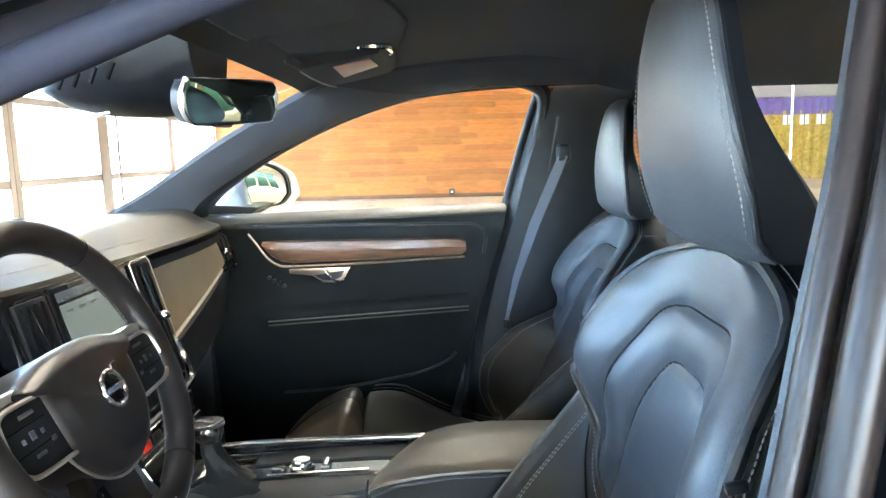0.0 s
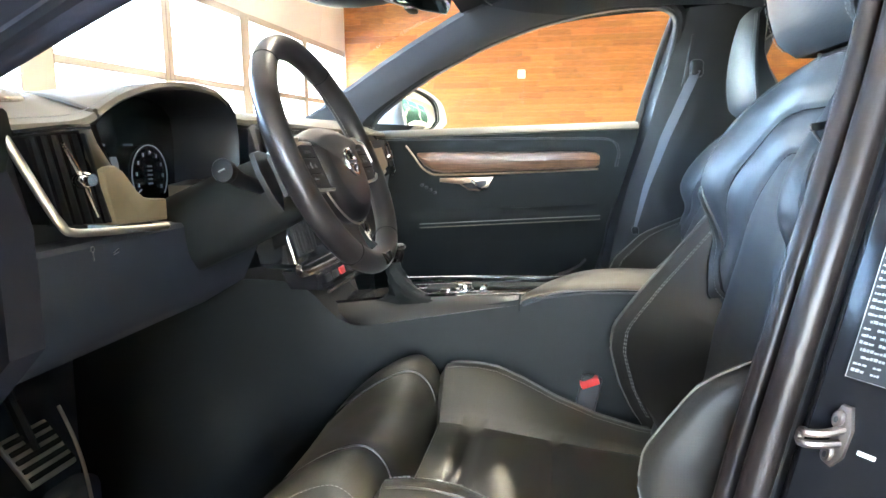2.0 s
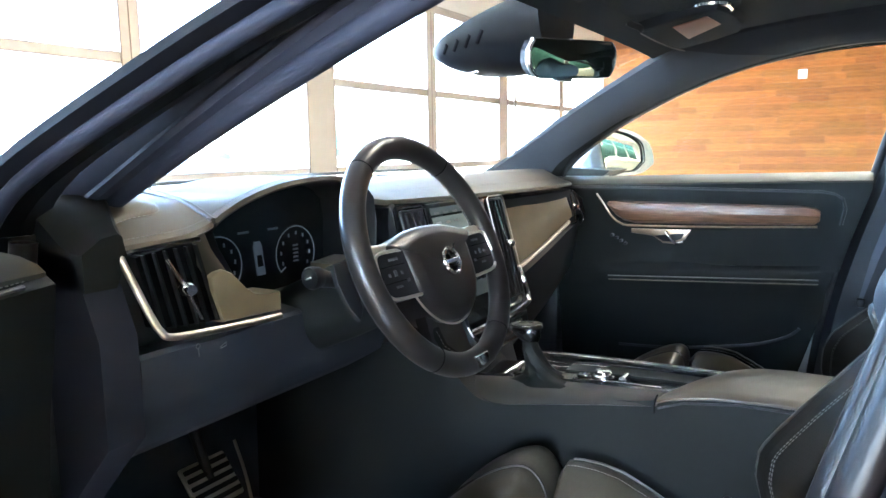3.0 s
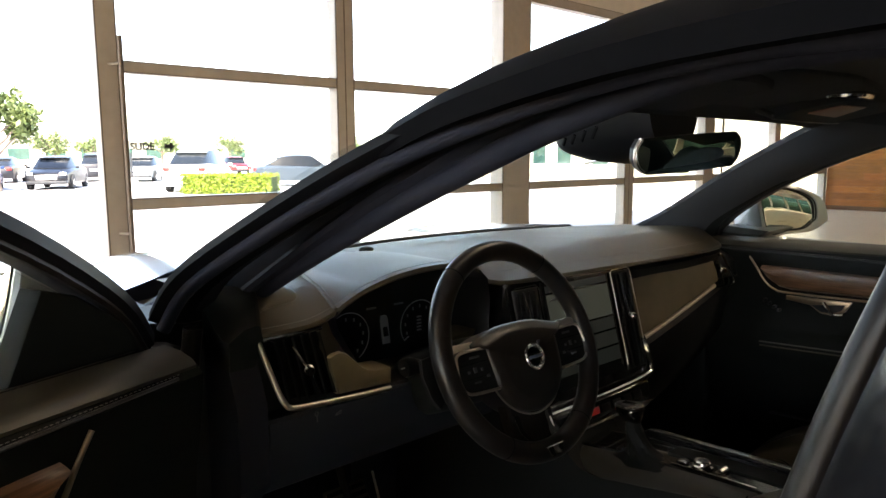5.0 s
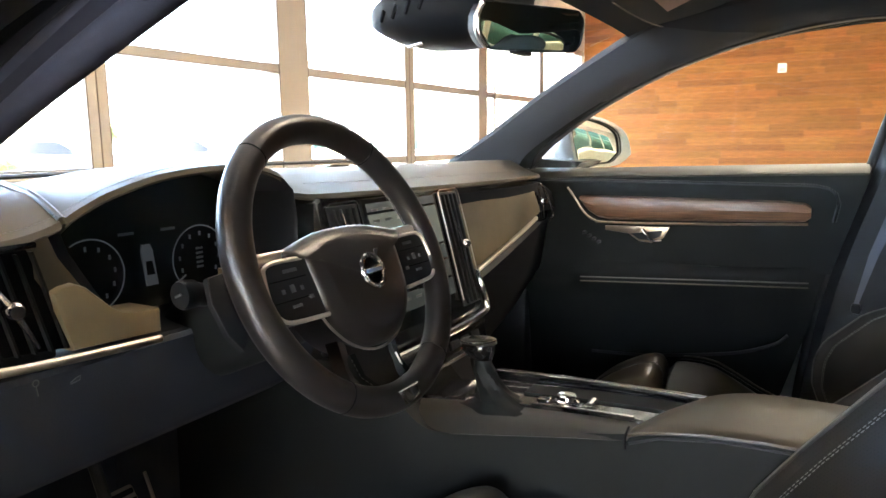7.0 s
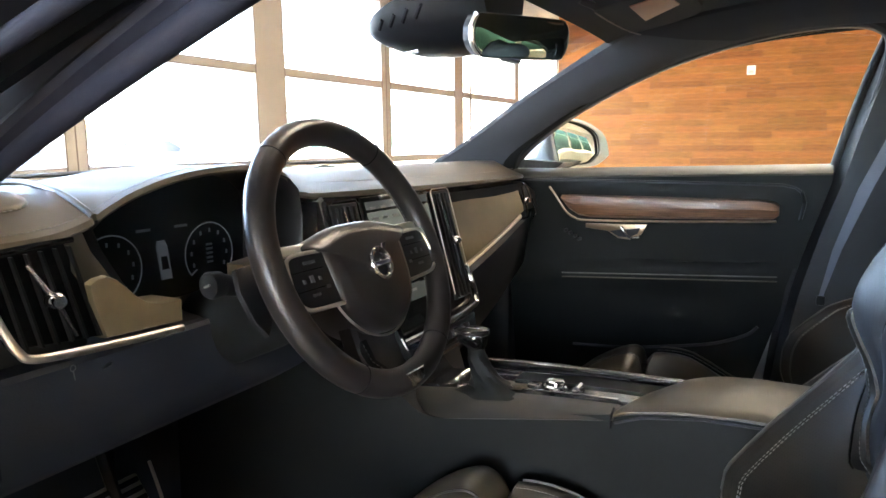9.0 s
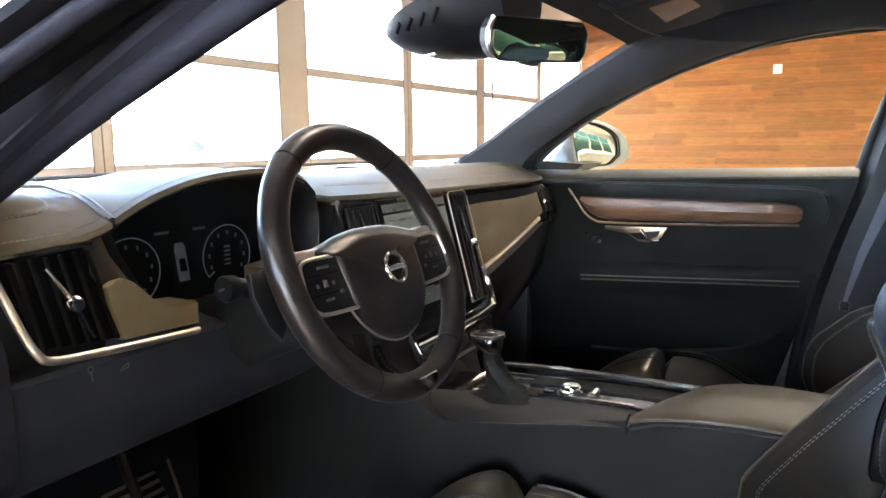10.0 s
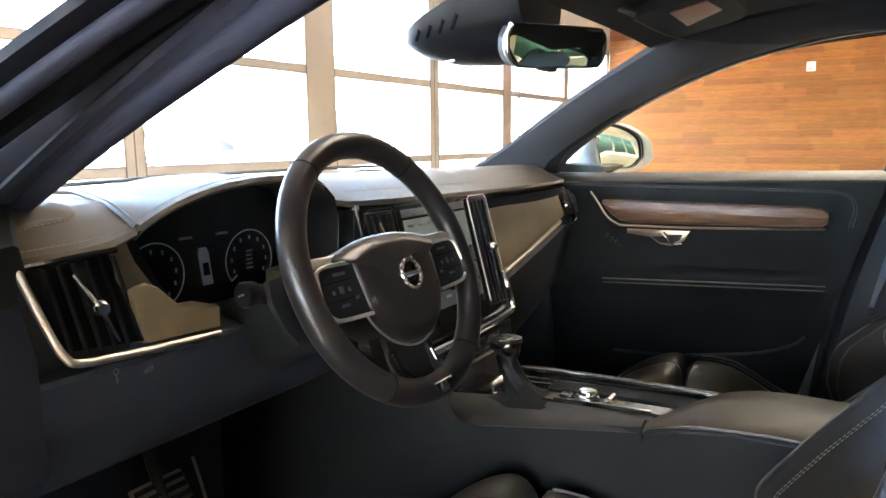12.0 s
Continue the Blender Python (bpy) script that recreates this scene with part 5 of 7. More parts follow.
def con_z(x):
    for a, b in zip(CT, CT[1:]):
        if x <= b[0]:
            return a[1] + (b[1] - a[1]) * max(0, (x - a[0]) / (b[0] - a[0]))
    return CT[-1][1]


def pad_h(x):
    """How far the soft top pad of the console folds down its side."""
    return 0.008 if x > 0.19 else min(0.040, max(0.006, 0.04 - 0.034 * (x + 0.12) / 0.31))


def con_ring(x, yl, yr, zt, h=0.022, skew=0.0, roll=0.0):
    """A section of the console: the driver's edge is rolled over, the skew draws its passenger side back."""
    pts = [(yl + 0.012, zt - h - 0.008), (yl - 0.004, zt - h), (yl - 0.003 + roll * 0.2, zt - h * 0.62), (yl + 0.003 + roll * 0.5, zt - h * 0.25), (yl + 0.018 + roll, zt), ((yl + yr) / 2, zt + 0.002), (yr - 0.02, zt), (yr - 0.004, zt - 0.006), (yr + 0.004, zt - 0.02), (yr + 0.012, zt - 0.045), (yr, zt - 0.05)]
    return [(x + skew * max(0, min(1, (y - yl) / (yr - yl))) ** 1.2, y, z) for y, z in pts]


# shaded copy of the console leather: the body's unlit side is painted darker
SHADELEATHER = mat("shaded_console_leather", (0.019, 0.0165, 0.0125), 0.45, bump=0.06, bscale=1000, kind="voronoi", vary=0.14)
part("body", loft([con_ring(x, yl, 0.035, con_z(x) - (0.006 if x > 0.2 else 0), pad_h(x), 0.0, 0.008) for x, yl in ((-0.17, -0.098), (-0.14, -0.104), (-0.11, -0.111), (-0.085, -0.1165), (-0.06, -0.120), (-0.03, -0.122), (0.05, -0.122), (0.12, -0.122), (0.16, -0.122), (0.188, -0.122), (0.21, -0.120), (0.30, -0.118))]), SHADELEATHER, con, "leather-trimmed console body")
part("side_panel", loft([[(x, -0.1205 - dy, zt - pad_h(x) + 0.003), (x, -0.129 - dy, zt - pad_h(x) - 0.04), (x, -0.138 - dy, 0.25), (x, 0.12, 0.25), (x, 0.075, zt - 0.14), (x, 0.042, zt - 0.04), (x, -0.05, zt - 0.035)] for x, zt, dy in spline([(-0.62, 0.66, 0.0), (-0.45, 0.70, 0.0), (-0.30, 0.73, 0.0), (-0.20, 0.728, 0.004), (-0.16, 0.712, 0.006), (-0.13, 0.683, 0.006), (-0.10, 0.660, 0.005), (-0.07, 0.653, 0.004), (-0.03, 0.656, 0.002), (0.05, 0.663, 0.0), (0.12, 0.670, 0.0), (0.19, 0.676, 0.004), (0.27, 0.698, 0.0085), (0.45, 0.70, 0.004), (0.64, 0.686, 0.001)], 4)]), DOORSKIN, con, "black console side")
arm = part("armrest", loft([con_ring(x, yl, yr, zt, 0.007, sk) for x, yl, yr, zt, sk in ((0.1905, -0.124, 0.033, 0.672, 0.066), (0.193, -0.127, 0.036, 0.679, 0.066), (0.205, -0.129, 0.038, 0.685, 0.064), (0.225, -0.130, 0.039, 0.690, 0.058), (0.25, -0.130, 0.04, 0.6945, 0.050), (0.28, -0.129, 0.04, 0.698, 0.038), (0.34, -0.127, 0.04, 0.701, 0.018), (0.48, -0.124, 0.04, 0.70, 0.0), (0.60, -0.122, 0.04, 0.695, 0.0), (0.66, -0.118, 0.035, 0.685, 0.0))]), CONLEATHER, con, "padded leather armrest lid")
part("lid_gap", tube(spline([(0.1895, -0.1285, 0.655), (0.189, -0.126, 0.670), (0.1895, -0.112, 0.677)], 4), 0.0014, 6), VOID, arm)
part("lid_seam", tube([(0.195, -0.1310, 0.664), (0.23, -0.1325, 0.678), (0.3, -0.1318, 0.688), (0.45, -0.1275, 0.689), (0.64, -0.1225, 0.674)], 0.0016, 6), BLACK, arm)
part("inlay_plate", loft([[(x, y, con_z(x) + dz) for y, dz in ((-0.080, 0.0), (-0.078, 0.0045), (0.004, 0.0045), (0.006, 0.0))] for x in (-0.20, -0.10, -0.04, 0.05, 0.12, 0.183, 0.245)]), GLOSSBLACK, con, "gloss black control plate")
part("cup_shutter", loft([[(x, y, con_z(x) + dz) for y, dz in ((-0.042, 0.003), (-0.040, 0.0075), (-0.002, 0.0075), (0.0, 0.003))] for x in (0.02, 0.05, 0.12, 0.178, 0.235)]), DOORSKIN, con, "black cup holder shutter")
part("rail", loft([[(x, y, z) for y, z in ((0.004, con_z(x)), (0.004, zt - 0.003), (0.008, zt), (0.019, zt), (0.023, zt - 0.004), (0.026, con_z(x) - 0.02))] for x, zt in ((-0.06, 0.668), (-0.045, 0.677), (0.0, 0.6795), (0.1, 0.683), (0.188, 0.6848), (0.262, 0.6855))]), GLOSSBLACK, con, "gloss black side rail")
part("rail_chrome", tube([(-0.045, 0.006, 0.6775), (0.05, 0.006, 0.6818), (0.188, 0.006, 0.6853), (0.258, 0.006, 0.6858)], 0.0014, 6), CHROME, con)
part("trim_strip", tube([(-0.04, -0.001, 0.665), (0.05, -0.002, 0.6695), (0.12, -0.002, 0.6735), (0.183, -0.002, 0.6755)], 0.0016, 6), CHROME, con)
part("trim_strip", tube([(0.045, -0.075, 0.6685), (0.12, -0.075, 0.6735), (0.186, -0.074, 0.6758)], 0.0014, 6), CHROME, con)
part("start_knob", loft([[(0.091 + r * 1.15 * math.cos(a), -0.058 + r * math.sin(a), 0.672 + h) for a in [k * math.pi / 12 for k in range(24)]] for r, h in ((0.015, 0), (0.015, 0.003), (0.0125, 0.005), (0.012, 0.010), (0.010, 0.012), (0.003, 0.0122))]), CHROME, con, "chrome rotary start knob")
part("drive_roller", turn(loft([[(0.006 * math.cos(a), y, 0.006 * math.sin(a)) for a in [k * math.pi / 10 for k in range(20)]] for y in (-0.011, 0.011)]), pose(0.125, -0.058, 0.6755)), CHROME, con, "chrome roller")
part("button", block(0.05, 0.068, -0.068, -0.05, 0.668, 0.674, 0.002), GLOSSBLACK, con)
gs = thing("gear_selector", "chrome-topped gear selector with soft leather boot", "gear lever", at=(-0.03, -0.075, 0.66))
part("boot", loft([[(-0.03 + dx + rx * math.cos(a) * (1 + 0.13 * math.sin(7 * a + h * 170)), -0.072 + ry * math.sin(a) * (1 + 0.13 * math.sin(6 * a + h * 150)), 0.657 + h) for a in [k * math.pi / 16 for k in range(32)]] for rx, ry, h, dx in ((0.066, 0.042, 0.0, 0.034), (0.052, 0.036, 0.004, 0.034), (0.034, 0.026, 0.008, 0.026), (0.024, 0.020, 0.016, 0.018), (0.0195, 0.017, 0.024, 0.013), (0.0185, 0.0165, 0.030, 0.010), (0.0155, 0.0145, 0.040, 0.006), (0.016, 0.0145, 0.046, 0.004), (0.013, 0.012, 0.055, 0.001), (0.012, 0.011, 0.072, -0.002))]), DOORSKIN, gs, "gathered black leather boot")
part("knob", loft([[(-0.034 + r * 1.3 * math.cos(a) + dx, -0.078 + r * math.sin(a), 0.722 + h) for a in [k * math.pi / 12 for k in range(24)]] for r, h, dx in ((0.012, 0, 0.006), (0.016, 0.006, 0.003), (0.020, 0.014, 0), (0.020, 0.022, 0), (0.017, 0.026, 0), (0.008, 0.028, 0))]), GLOSSBLACK, gs)
part("knob_cap", loft([[(-0.034 + r * 1.45 * math.cos(a), -0.078 + r * math.sin(a), 0.748 + h + 0.12 * r * math.cos(a)) for a in [k * math.pi / 12 for k in range(24)]] for r, h in ((0.019, -0.005), (0.019, 0.0), (0.016, 0.003), (0.006, 0.0035))]), RIMLEATHER, gs, "flat leather cap")
part("cap_ring", tube([(-0.034 + 0.0185 * 1.45 * math.cos(a), -0.078 + 0.0185 * math.sin(a), 0.7485 + 0.12 * 0.0185 * math.cos(a)) for a in [k * math.pi / 12 for k in range(24)]], 0.0013, 6, closed=True), CHROME, gs, "chrome ring round the knob")
part("cap_mark", block(-0.046, -0.022, -0.083, -0.073, 0.750, 0.7525, 0.0005), GLOSSBLACK, gs)

# ---- passenger door ----
def rear_x(z):
    return 0.452 - (0.963 - z) * 0.283


DZ = [(0.30, 0.770), (0.42, 0.765), (0.50, 0.755), (0.58, 0.742), (0.64, 0.735), (0.665, 0.728), (0.68, 0.714), (0.70, 0.708), (0.715, 0.711), (0.725, 0.722), (0.74, 0.728), (0.80, 0.722), (0.86, 0.712), (0.905, 0.706), (0.925, 0.704), (0.938, 0.712), (0.952, 0.735), (0.957, 0.757)]


def door_panel(side):
    rows = []
    xs = [k / 24 for k in range(25)]
    for z, y in DZ:
        zz = []
        for u in xs:
            xx = -0.34 + (rear_x(z) + 0.34) * u
            tilt = 0.045 * (u - 0.35) if 0.64 < z < 0.73 else 0.018 * (u - 0.3) * (1 if z > 0.93 else 0)
            bulge = y
            if 0.66 < z < 0.73:
                f = min(1, max(0, (xx + 0.19) / 0.06)) * min(1, max(0, (rear_x(z) - 0.03 - xx) / 0.05))
                bulge = 0.728 + (y - 0.728) * f
            p = (xx, bulge, z + tilt)
            zz.append(mir(p) if side < 0 else p)
        rows.append(zz)
    back = [[(p[0], p[1] + 0.07 * side, p[2] - (0.012 if r == len(rows) - 1 else 0)) for p in row] for r, row in enumerate(rows)]
    rings = [r + b[::-1] for r, b in zip(rows, back)]
    return loft(rings)


# lighter leather for the added top roll: window light on the ledge, as colour
DOORTOP = mat("lit_door_top_leather", (0.026, 0.023, 0.016), 0.45, bump=0.06, bscale=1000, kind="voronoi", vary=0.14)
DOORPANEL = mat("black_grained_door_panel", (0.0068, 0.0079, 0.0077), 0.58, bump=0.08, bscale=900, kind="voronoi", vary=0.18, spec=0.11)
# satin chrome; the warm surroundings it mirrors are tinted into the metal
STRIPMETAL = mat("warm_reflection_chrome", (0.36, 0.27, 0.19), 0.36, metal=1.0, vary=0.08, scale=30)


def front_door(side):
    """A front door in its closed place; side 1 passenger, -1 driver."""
    pl = (lambda p: p) if side > 0 else mir
    d = thing("front_door", "black front car door with walnut strip and chrome handle" if side > 0 else "open black front car door seen from its edge", "car door", "front doors", at=pl((-0.33, 0.80, 0.3)))
    part("panel", door_panel(side), DOORPANEL, d, "black soft door panel")
    part("top_roll", loft([[pl((x, y, z + 0.018 * ((x + 0.34) / 0.79 - 0.3))) for y, z in ((0.7095, 0.9375), (0.7085, 0.9415), (0.7150, 0.9480), (0.7315, 0.9555), (0.7560, 0.9605), (0.7585, 0.9570), (0.7300, 0.9480))] for x in [-0.335 + 0.78 * k / 12 for k in range(13)]]), DOORTOP, d, "padded leather top of the door, lightened as window-lit")
    part("stitching", stitches([pl((x, 0.7035 if z > 0.915 else 0.7045, z)) for x, z in [(-0.30 + 0.65 * k / 40, 0.9345 - 0.004 * (k / 40) ** 2) for k in range(41)] + [(0.375, 0.925), (0.392, 0.913), (0.399, 0.889), (0.392, 0.852)]], 0.006), THREAD, d, "", False)
    part("upper_pad_seam", tube([pl((x, 0.7035, z)) for x, z in [(-0.30 + 0.65 * k / 20, 0.930 - 0.004 * (k / 20) ** 2) for k in range(21)] + [(0.375, 0.921), (0.387, 0.911), (0.393, 0.889), (0.386, 0.852)]], 0.0022, 6), BLACK, d)
    part("wood_strip", loft([[pl((x, y, z)) for y, z in ((0.714, zb), (0.700, zb + 0.006), (0.692, (zb + zt) / 2), (0.698, zt - 0.006), (0.714, zt))] for x, zb, zt in ((-0.152, 0.878, 0.897), (-0.135, 0.858, 0.8975), (-0.11, 0.843, 0.898), (-0.08, 0.838, 0.898), (0.1, 0.842, 0.8975), (0.3, 0.848, 0.8965), (0.335, 0.850, 0.893), (0.346, 0.858, 0.885))]), WALNUT, d, "dark walnut wood strip")
    part("chrome_strip", tube(spline([pl(p) for p in ((-0.184, 0.702, 0.914), (-0.165, 0.700, 0.890), (-0.14, 0.698, 0.855), (-0.115, 0.696, 0.838), (-0.08, 0.696, 0.833), (0.1, 0.696, 0.837), (0.342, 0.699, 0.847))], 5), 0.0028, 8), STRIPMETAL, d, "satin chrome strip")
    part("handle_plate", prism([(-0.092, 0.812), (-0.092, 0.823), (0.06, 0.826), (0.045, 0.80), (0.02, 0.787), (-0.01, 0.789), (-0.035, 0.806)], lambda a, b, c: pl((a, 0.712 + c, b)), 0.02, 0.003), STRIPMETAL, d, "chrome handle plate")
    part("handle_recess", prism([(-0.03, 0.807), (0.045, 0.818), (0.038, 0.803), (0.018, 0.793), (-0.008, 0.794)], lambda a, b, c: pl((a, 0.7095 + c, b)), 0.02, 0.001), BLACK, d)
    part("handle_lever", tube(spline([pl(p) for p in ((0.0, 0.704, 0.819), (0.012, 0.698, 0.806), (0.024, 0.697, 0.794), (0.045, 0.70, 0.796))], 5), 0.0045, 8, squash=0.7), CHROME, d, "chrome release lever")
    for k in range(4):
        part("seat_button", block(-0.145 + 0.012 * k, -0.137 + 0.012 * k, *sorted((pl((0, 0.700, 0))[1], pl((0, 0.716, 0))[1])), 0.80 - 0.007 * k, 0.808 - 0.007 * k, 0.002), DARK, d)
    for dz in (0.0, -0.011):
        part("armrest_seam", tube([pl((-0.15 + 0.5 * k / 10, 0.7068 if dz == 0 else 0.7105, 0.700 + dz + 0.045 * (0.2 + 0.62 * k / 10 - 0.35))) for k in range(11)], 0.0018, 6), THREAD2 if dz == 0 else DASH, d)
    part("pocket_edge", tube(spline([pl(p) for p in ((-0.13, 0.752, 0.494), (0.0, 0.747, 0.503), (0.12, 0.742, 0.522), (0.22, 0.738, 0.543), (0.29, 0.736, 0.572), (0.315, 0.736, 0.595))], 5), 0.004, 6), DARK, d)
    part("sill_strip", tube([pl((-0.30, 0.766, 0.952)), pl((0.1, 0.764, 0.960)), pl((0.45, 0.758, 0.968))], 0.004, 6), SEAL, d)
    # glass and frame
    gpts = [(-0.30, 0.95), (-0.20, 1.04), (-0.06, 1.12), (0.10, 1.185), (0.25, 1.222), (0.40, 1.24), (0.50, 1.225), (0.508, 1.19), (0.47, 1.05), (0.445, 0.95)]
    g = part("glass", prism(gpts, lambda a, b, c: pl((a, 0.795 - 0.55 * (b - 0.95) + c, b)), 0.004, 0.0005), GLASS, d, "", False)
    g.visible_shadow = False
    fr = [(-0.33, 0.78, 0.945), (-0.268, 0.752, 1.01), (-0.129, 0.701, 1.094), (0.016, 0.664, 1.161), (0.142, 0.640, 1.204), (0.256, 0.626, 1.231), (0.36, 0.618, 1.246), (0.45, 0.617, 1.249), (0.505, 0.624, 1.236), (0.522, 0.64, 1.20), (0.505, 0.69, 1.10), (0.46, 0.765, 0.965)]
    rings = []
    P = spline([Vector(p) for p in fr], 4)
    for i, p in enumerate(P):
        t = (P[min(i + 1, len(P) - 1)] - P[max(i - 1, 0)]).normalized()
        inw = Vector((0, -1, 0))
        u = -t.cross(inw).normalized()
        rings.append([pl(p + q) for q in (u * -0.004, u * -0.004 + Vector((0, 0.045, 0)), u * 0.02 + Vector((0, 0.055, 0)), u * 0.026 + Vector((0, 0.03, 0)), u * 0.026 + Vector((0, 0.006, 0)), u * 0.012 + Vector((0, -0.004, 0)))])
    part("window_frame", loft(rings), PAINTDARK if side < 0 else DARK, d, "black window frame")
    part("frame_seal", tube([pl(p + Vector((0, 0.0, -0.003))) for p in P], 0.005, 6), SEAL if side < 0 else PILLAR, d)
    # black plate in the window's front corner
    part("corner_plate", prism([(-0.335, 0.945), (-0.155, 0.945), (-0.158, 1.055), (-0.20, 1.042), (-0.28, 0.995)], lambda a, b, c: pl((a, 0.778 - 0.55 * (b - 0.95) + c, b)), 0.03, 0.004), DOORSKIN, d, "black plastic corner plate") if side < 0 else None
    # outer skin
    part("outer_skin", loft([[pl((x, y, z)) for y, z in ((0.85, 0.955), (0.885, 0.90), (0.905, 0.7), (0.90, 0.45), (0.87, 0.3), (0.80, 0.3), (0.80, 0.94))] for x in (-0.36, -0.1, 0.2, 0.47)]), PAINT, d, "silver painted outer skin")
    # door mirror
    part("mirror_foot", loft([[pl((x, y, z)) for x, z in ((-0.335, 0.957), (-0.20, 0.957), (-0.18, 0.972), (-0.30, 0.98))] for y in (0.80, 0.88, 0.97)]), BLACK, d)
    MR = Matrix.Translation((-0.190, 0.975, 1.022)) @ Euler((0, radians(-4), radians(-22))).to_matrix().to_4x4()
    rim_o = [(0.0025 * a, 0.0016 * b) for a, b in ((-54, 36), (-34, 46), (0, 42), (26, 31), (46, 13), (53, -18), (48, -28), (26, -42), (-8, -44), (-42, -44))]
    rim_i = [(0.0025 * a, 0.0016 * b) for a, b in ((-49, 37), (-32, 40), (-12, 38), (14, 29), (32, 13), (35, -16), (30, -24), (16, -36), (-8, -38), (-36, -39))]
    so = spline([Vector((*p, 0)) for p in rim_o + rim_o[:1]], 4)[:-1]
    si = spline([Vector((*p, 0)) for p in rim_i + rim_i[:1]], 4)[:-1]
    msh = part("mirror_shell", loft([[pl(MR @ Vector((-dx, p.x * f + 0.03 * (1 - f), p.y * f - 0.012 * (1 - f)))) for p in ring] for dx, f, ring in ((0.02, 0.98, si), (-0.002, 1.0, si), (-0.006, 1.04, si), (-0.004, 0.98, so), (0.004, 1.0, so), (0.03, 1.02, so), (0.07, 0.98, so), (0.12, 0.86, so), (0.16, 0.62, so), (0.18, 0.3, so), (0.185, 0.05, so))]), PAINT, d, "silver door mirror shell")
    part("mirror_bezel", tube([pl(MR @ Vector((0.001, p.x, p.y))) for p in si], 0.0025, 6, closed=True, up=(1, 0, 0)), DARK, msh)
    part("mirror_glass", loft([[pl(MR @ Vector((x, p.x * f, p.y * f))) for p in si] for x, f in ((-0.010, 0.99), (-0.003, 0.99), (-0.0025, 0.97))]), MIRROR, msh, "mirror glass")
    return d


front_door(1)
od = front_door(-1)
# the driver's door stands open on its hinge
HX, HY, OPENING = -0.34, -0.85, 65
od.matrix_basis = pose(HX, HY, 0, 0, 0, -OPENING) @ pose(-HX, -HY, 0) @ Matrix.Translation(od.location)

# ---- seats ----
def lerp_table(tab, v):
    for a, b in zip(tab, tab[1:]):
        if v <= b[0]:
            t = max(0, (v - a[0]) / (b[0] - a[0]))
            return a[1] + (b[1] - a[1]) * t
    return tab[-1][1]


def curve_table(tab, v):
    """As lerp_table, rounded off at the knots."""
    return sum(lerp_table(tab, v + d) for d in (-0.016, -0.008, 0.0, 0.008, 0.016)) / 5


def smooth01(a, b, v):
    t = min(1, max(0, (v - a) / (b - a)))
    return t * t * (3 - 2 * t)


XB = [(0.46, 0.400), (0.60, 0.441), (0.70, 0.465), (0.75, 0.4735), (0.80, 0.4825), (0.90, 0.508), (0.98, 0.532), (1.04, 0.556)]
HWD = [(0.46, 0.20), (0.52, 0.225), (0.60, 0.23), (0.80, 0.225), (0.86, 0.216), (0.91, 0.203), (0.945, 0.188), (0.97, 0.170), (0.985, 0.148), (0.995, 0.118), (1.003, 0.085), (1.008, 0.06), (1.011, 0.02)]
BOL = [(0.46, 0.02), (0.70, 0.006), (0.79, 0.008), (0.815, 0.022), (0.838, 0.043), (0.87, 0.055), (0.91, 0.050), (0.945, 0.040), (0.97, 0.026), (0.99, 0.010), (1.02, 0.0)]
WING = [(0.48, 0.385), (0.52, 0.360), (0.554, 0.344), (0.59, 0.334), (0.612, 0.329), (0.645, 0.333), (0.67, 0.350), (0.71, 0.379), (0.765, 0.423), (0.80, 0.451), (0.822, 0.466), (0.85, 0.484)]


def arch_line(top, hw_top, hw_low, low):
    """Half of an arched seam from the top's middle down: (across, z)."""
    return spline([Vector((0, top, 0)), Vector((hw_top * 0.6, top - 0.001, 0)), Vector((hw_top, top - 0.012, 0)), Vector((hw_top + 0.02, top - 0.045, 0)), Vector((hw_top + (hw_low - hw_top) * 0.6, (top + low) / 2, 0)), Vector((hw_low, low, 0))], 8)


ARCHES = [arch_line(0.953, 0.085, 0.152, 0.78), arch_line(0.904, 0.052, 0.115, 0.70)]


def seam_dist(a, z, line):
    best = 9
    for p, q in zip(line, line[1:]):
        dx, dz = q.x - p.x, q.y - p.y
        t = min(1, max(0, ((abs(a) - p.x) * dx + (z - p.y) * dz) / (dx * dx + dz * dz)))
        best = min(best, math.hypot(abs(a) - p.x - t * dx, z - p.y - t * dz))
    return best


def back_x(a, z):
    x = lerp_table(XB, z)
    hw = lerp_table(HWD, z)
    x -= curve_table(BOL, z) * smooth01(0.04, 0.19, abs(a) * 0.19 / min(hw, 0.19))
    x += 0.014 * (min(1, abs(a) / hw)) ** 16
    # padded fields between the seams
    d = min(seam_dist(a, z, line) for line in ARCHES)
    return x + 0.0045 * math.exp(-(d / 0.0035) ** 2) - 0.0045 * (1 - math.exp(-(d / 0.018) ** 2)) + 0.002


ROOT = [(0.50, 0.065), (0.62, 0.076), (0.68, 0.098), (0.724, 0.130), (0.763, 0.161), (0.80, 0.177), (0.87, 0.186)]


def wing_root(z):
    """How far from the seat's middle the side wing begins."""
    return curve_table(ROOT, z)


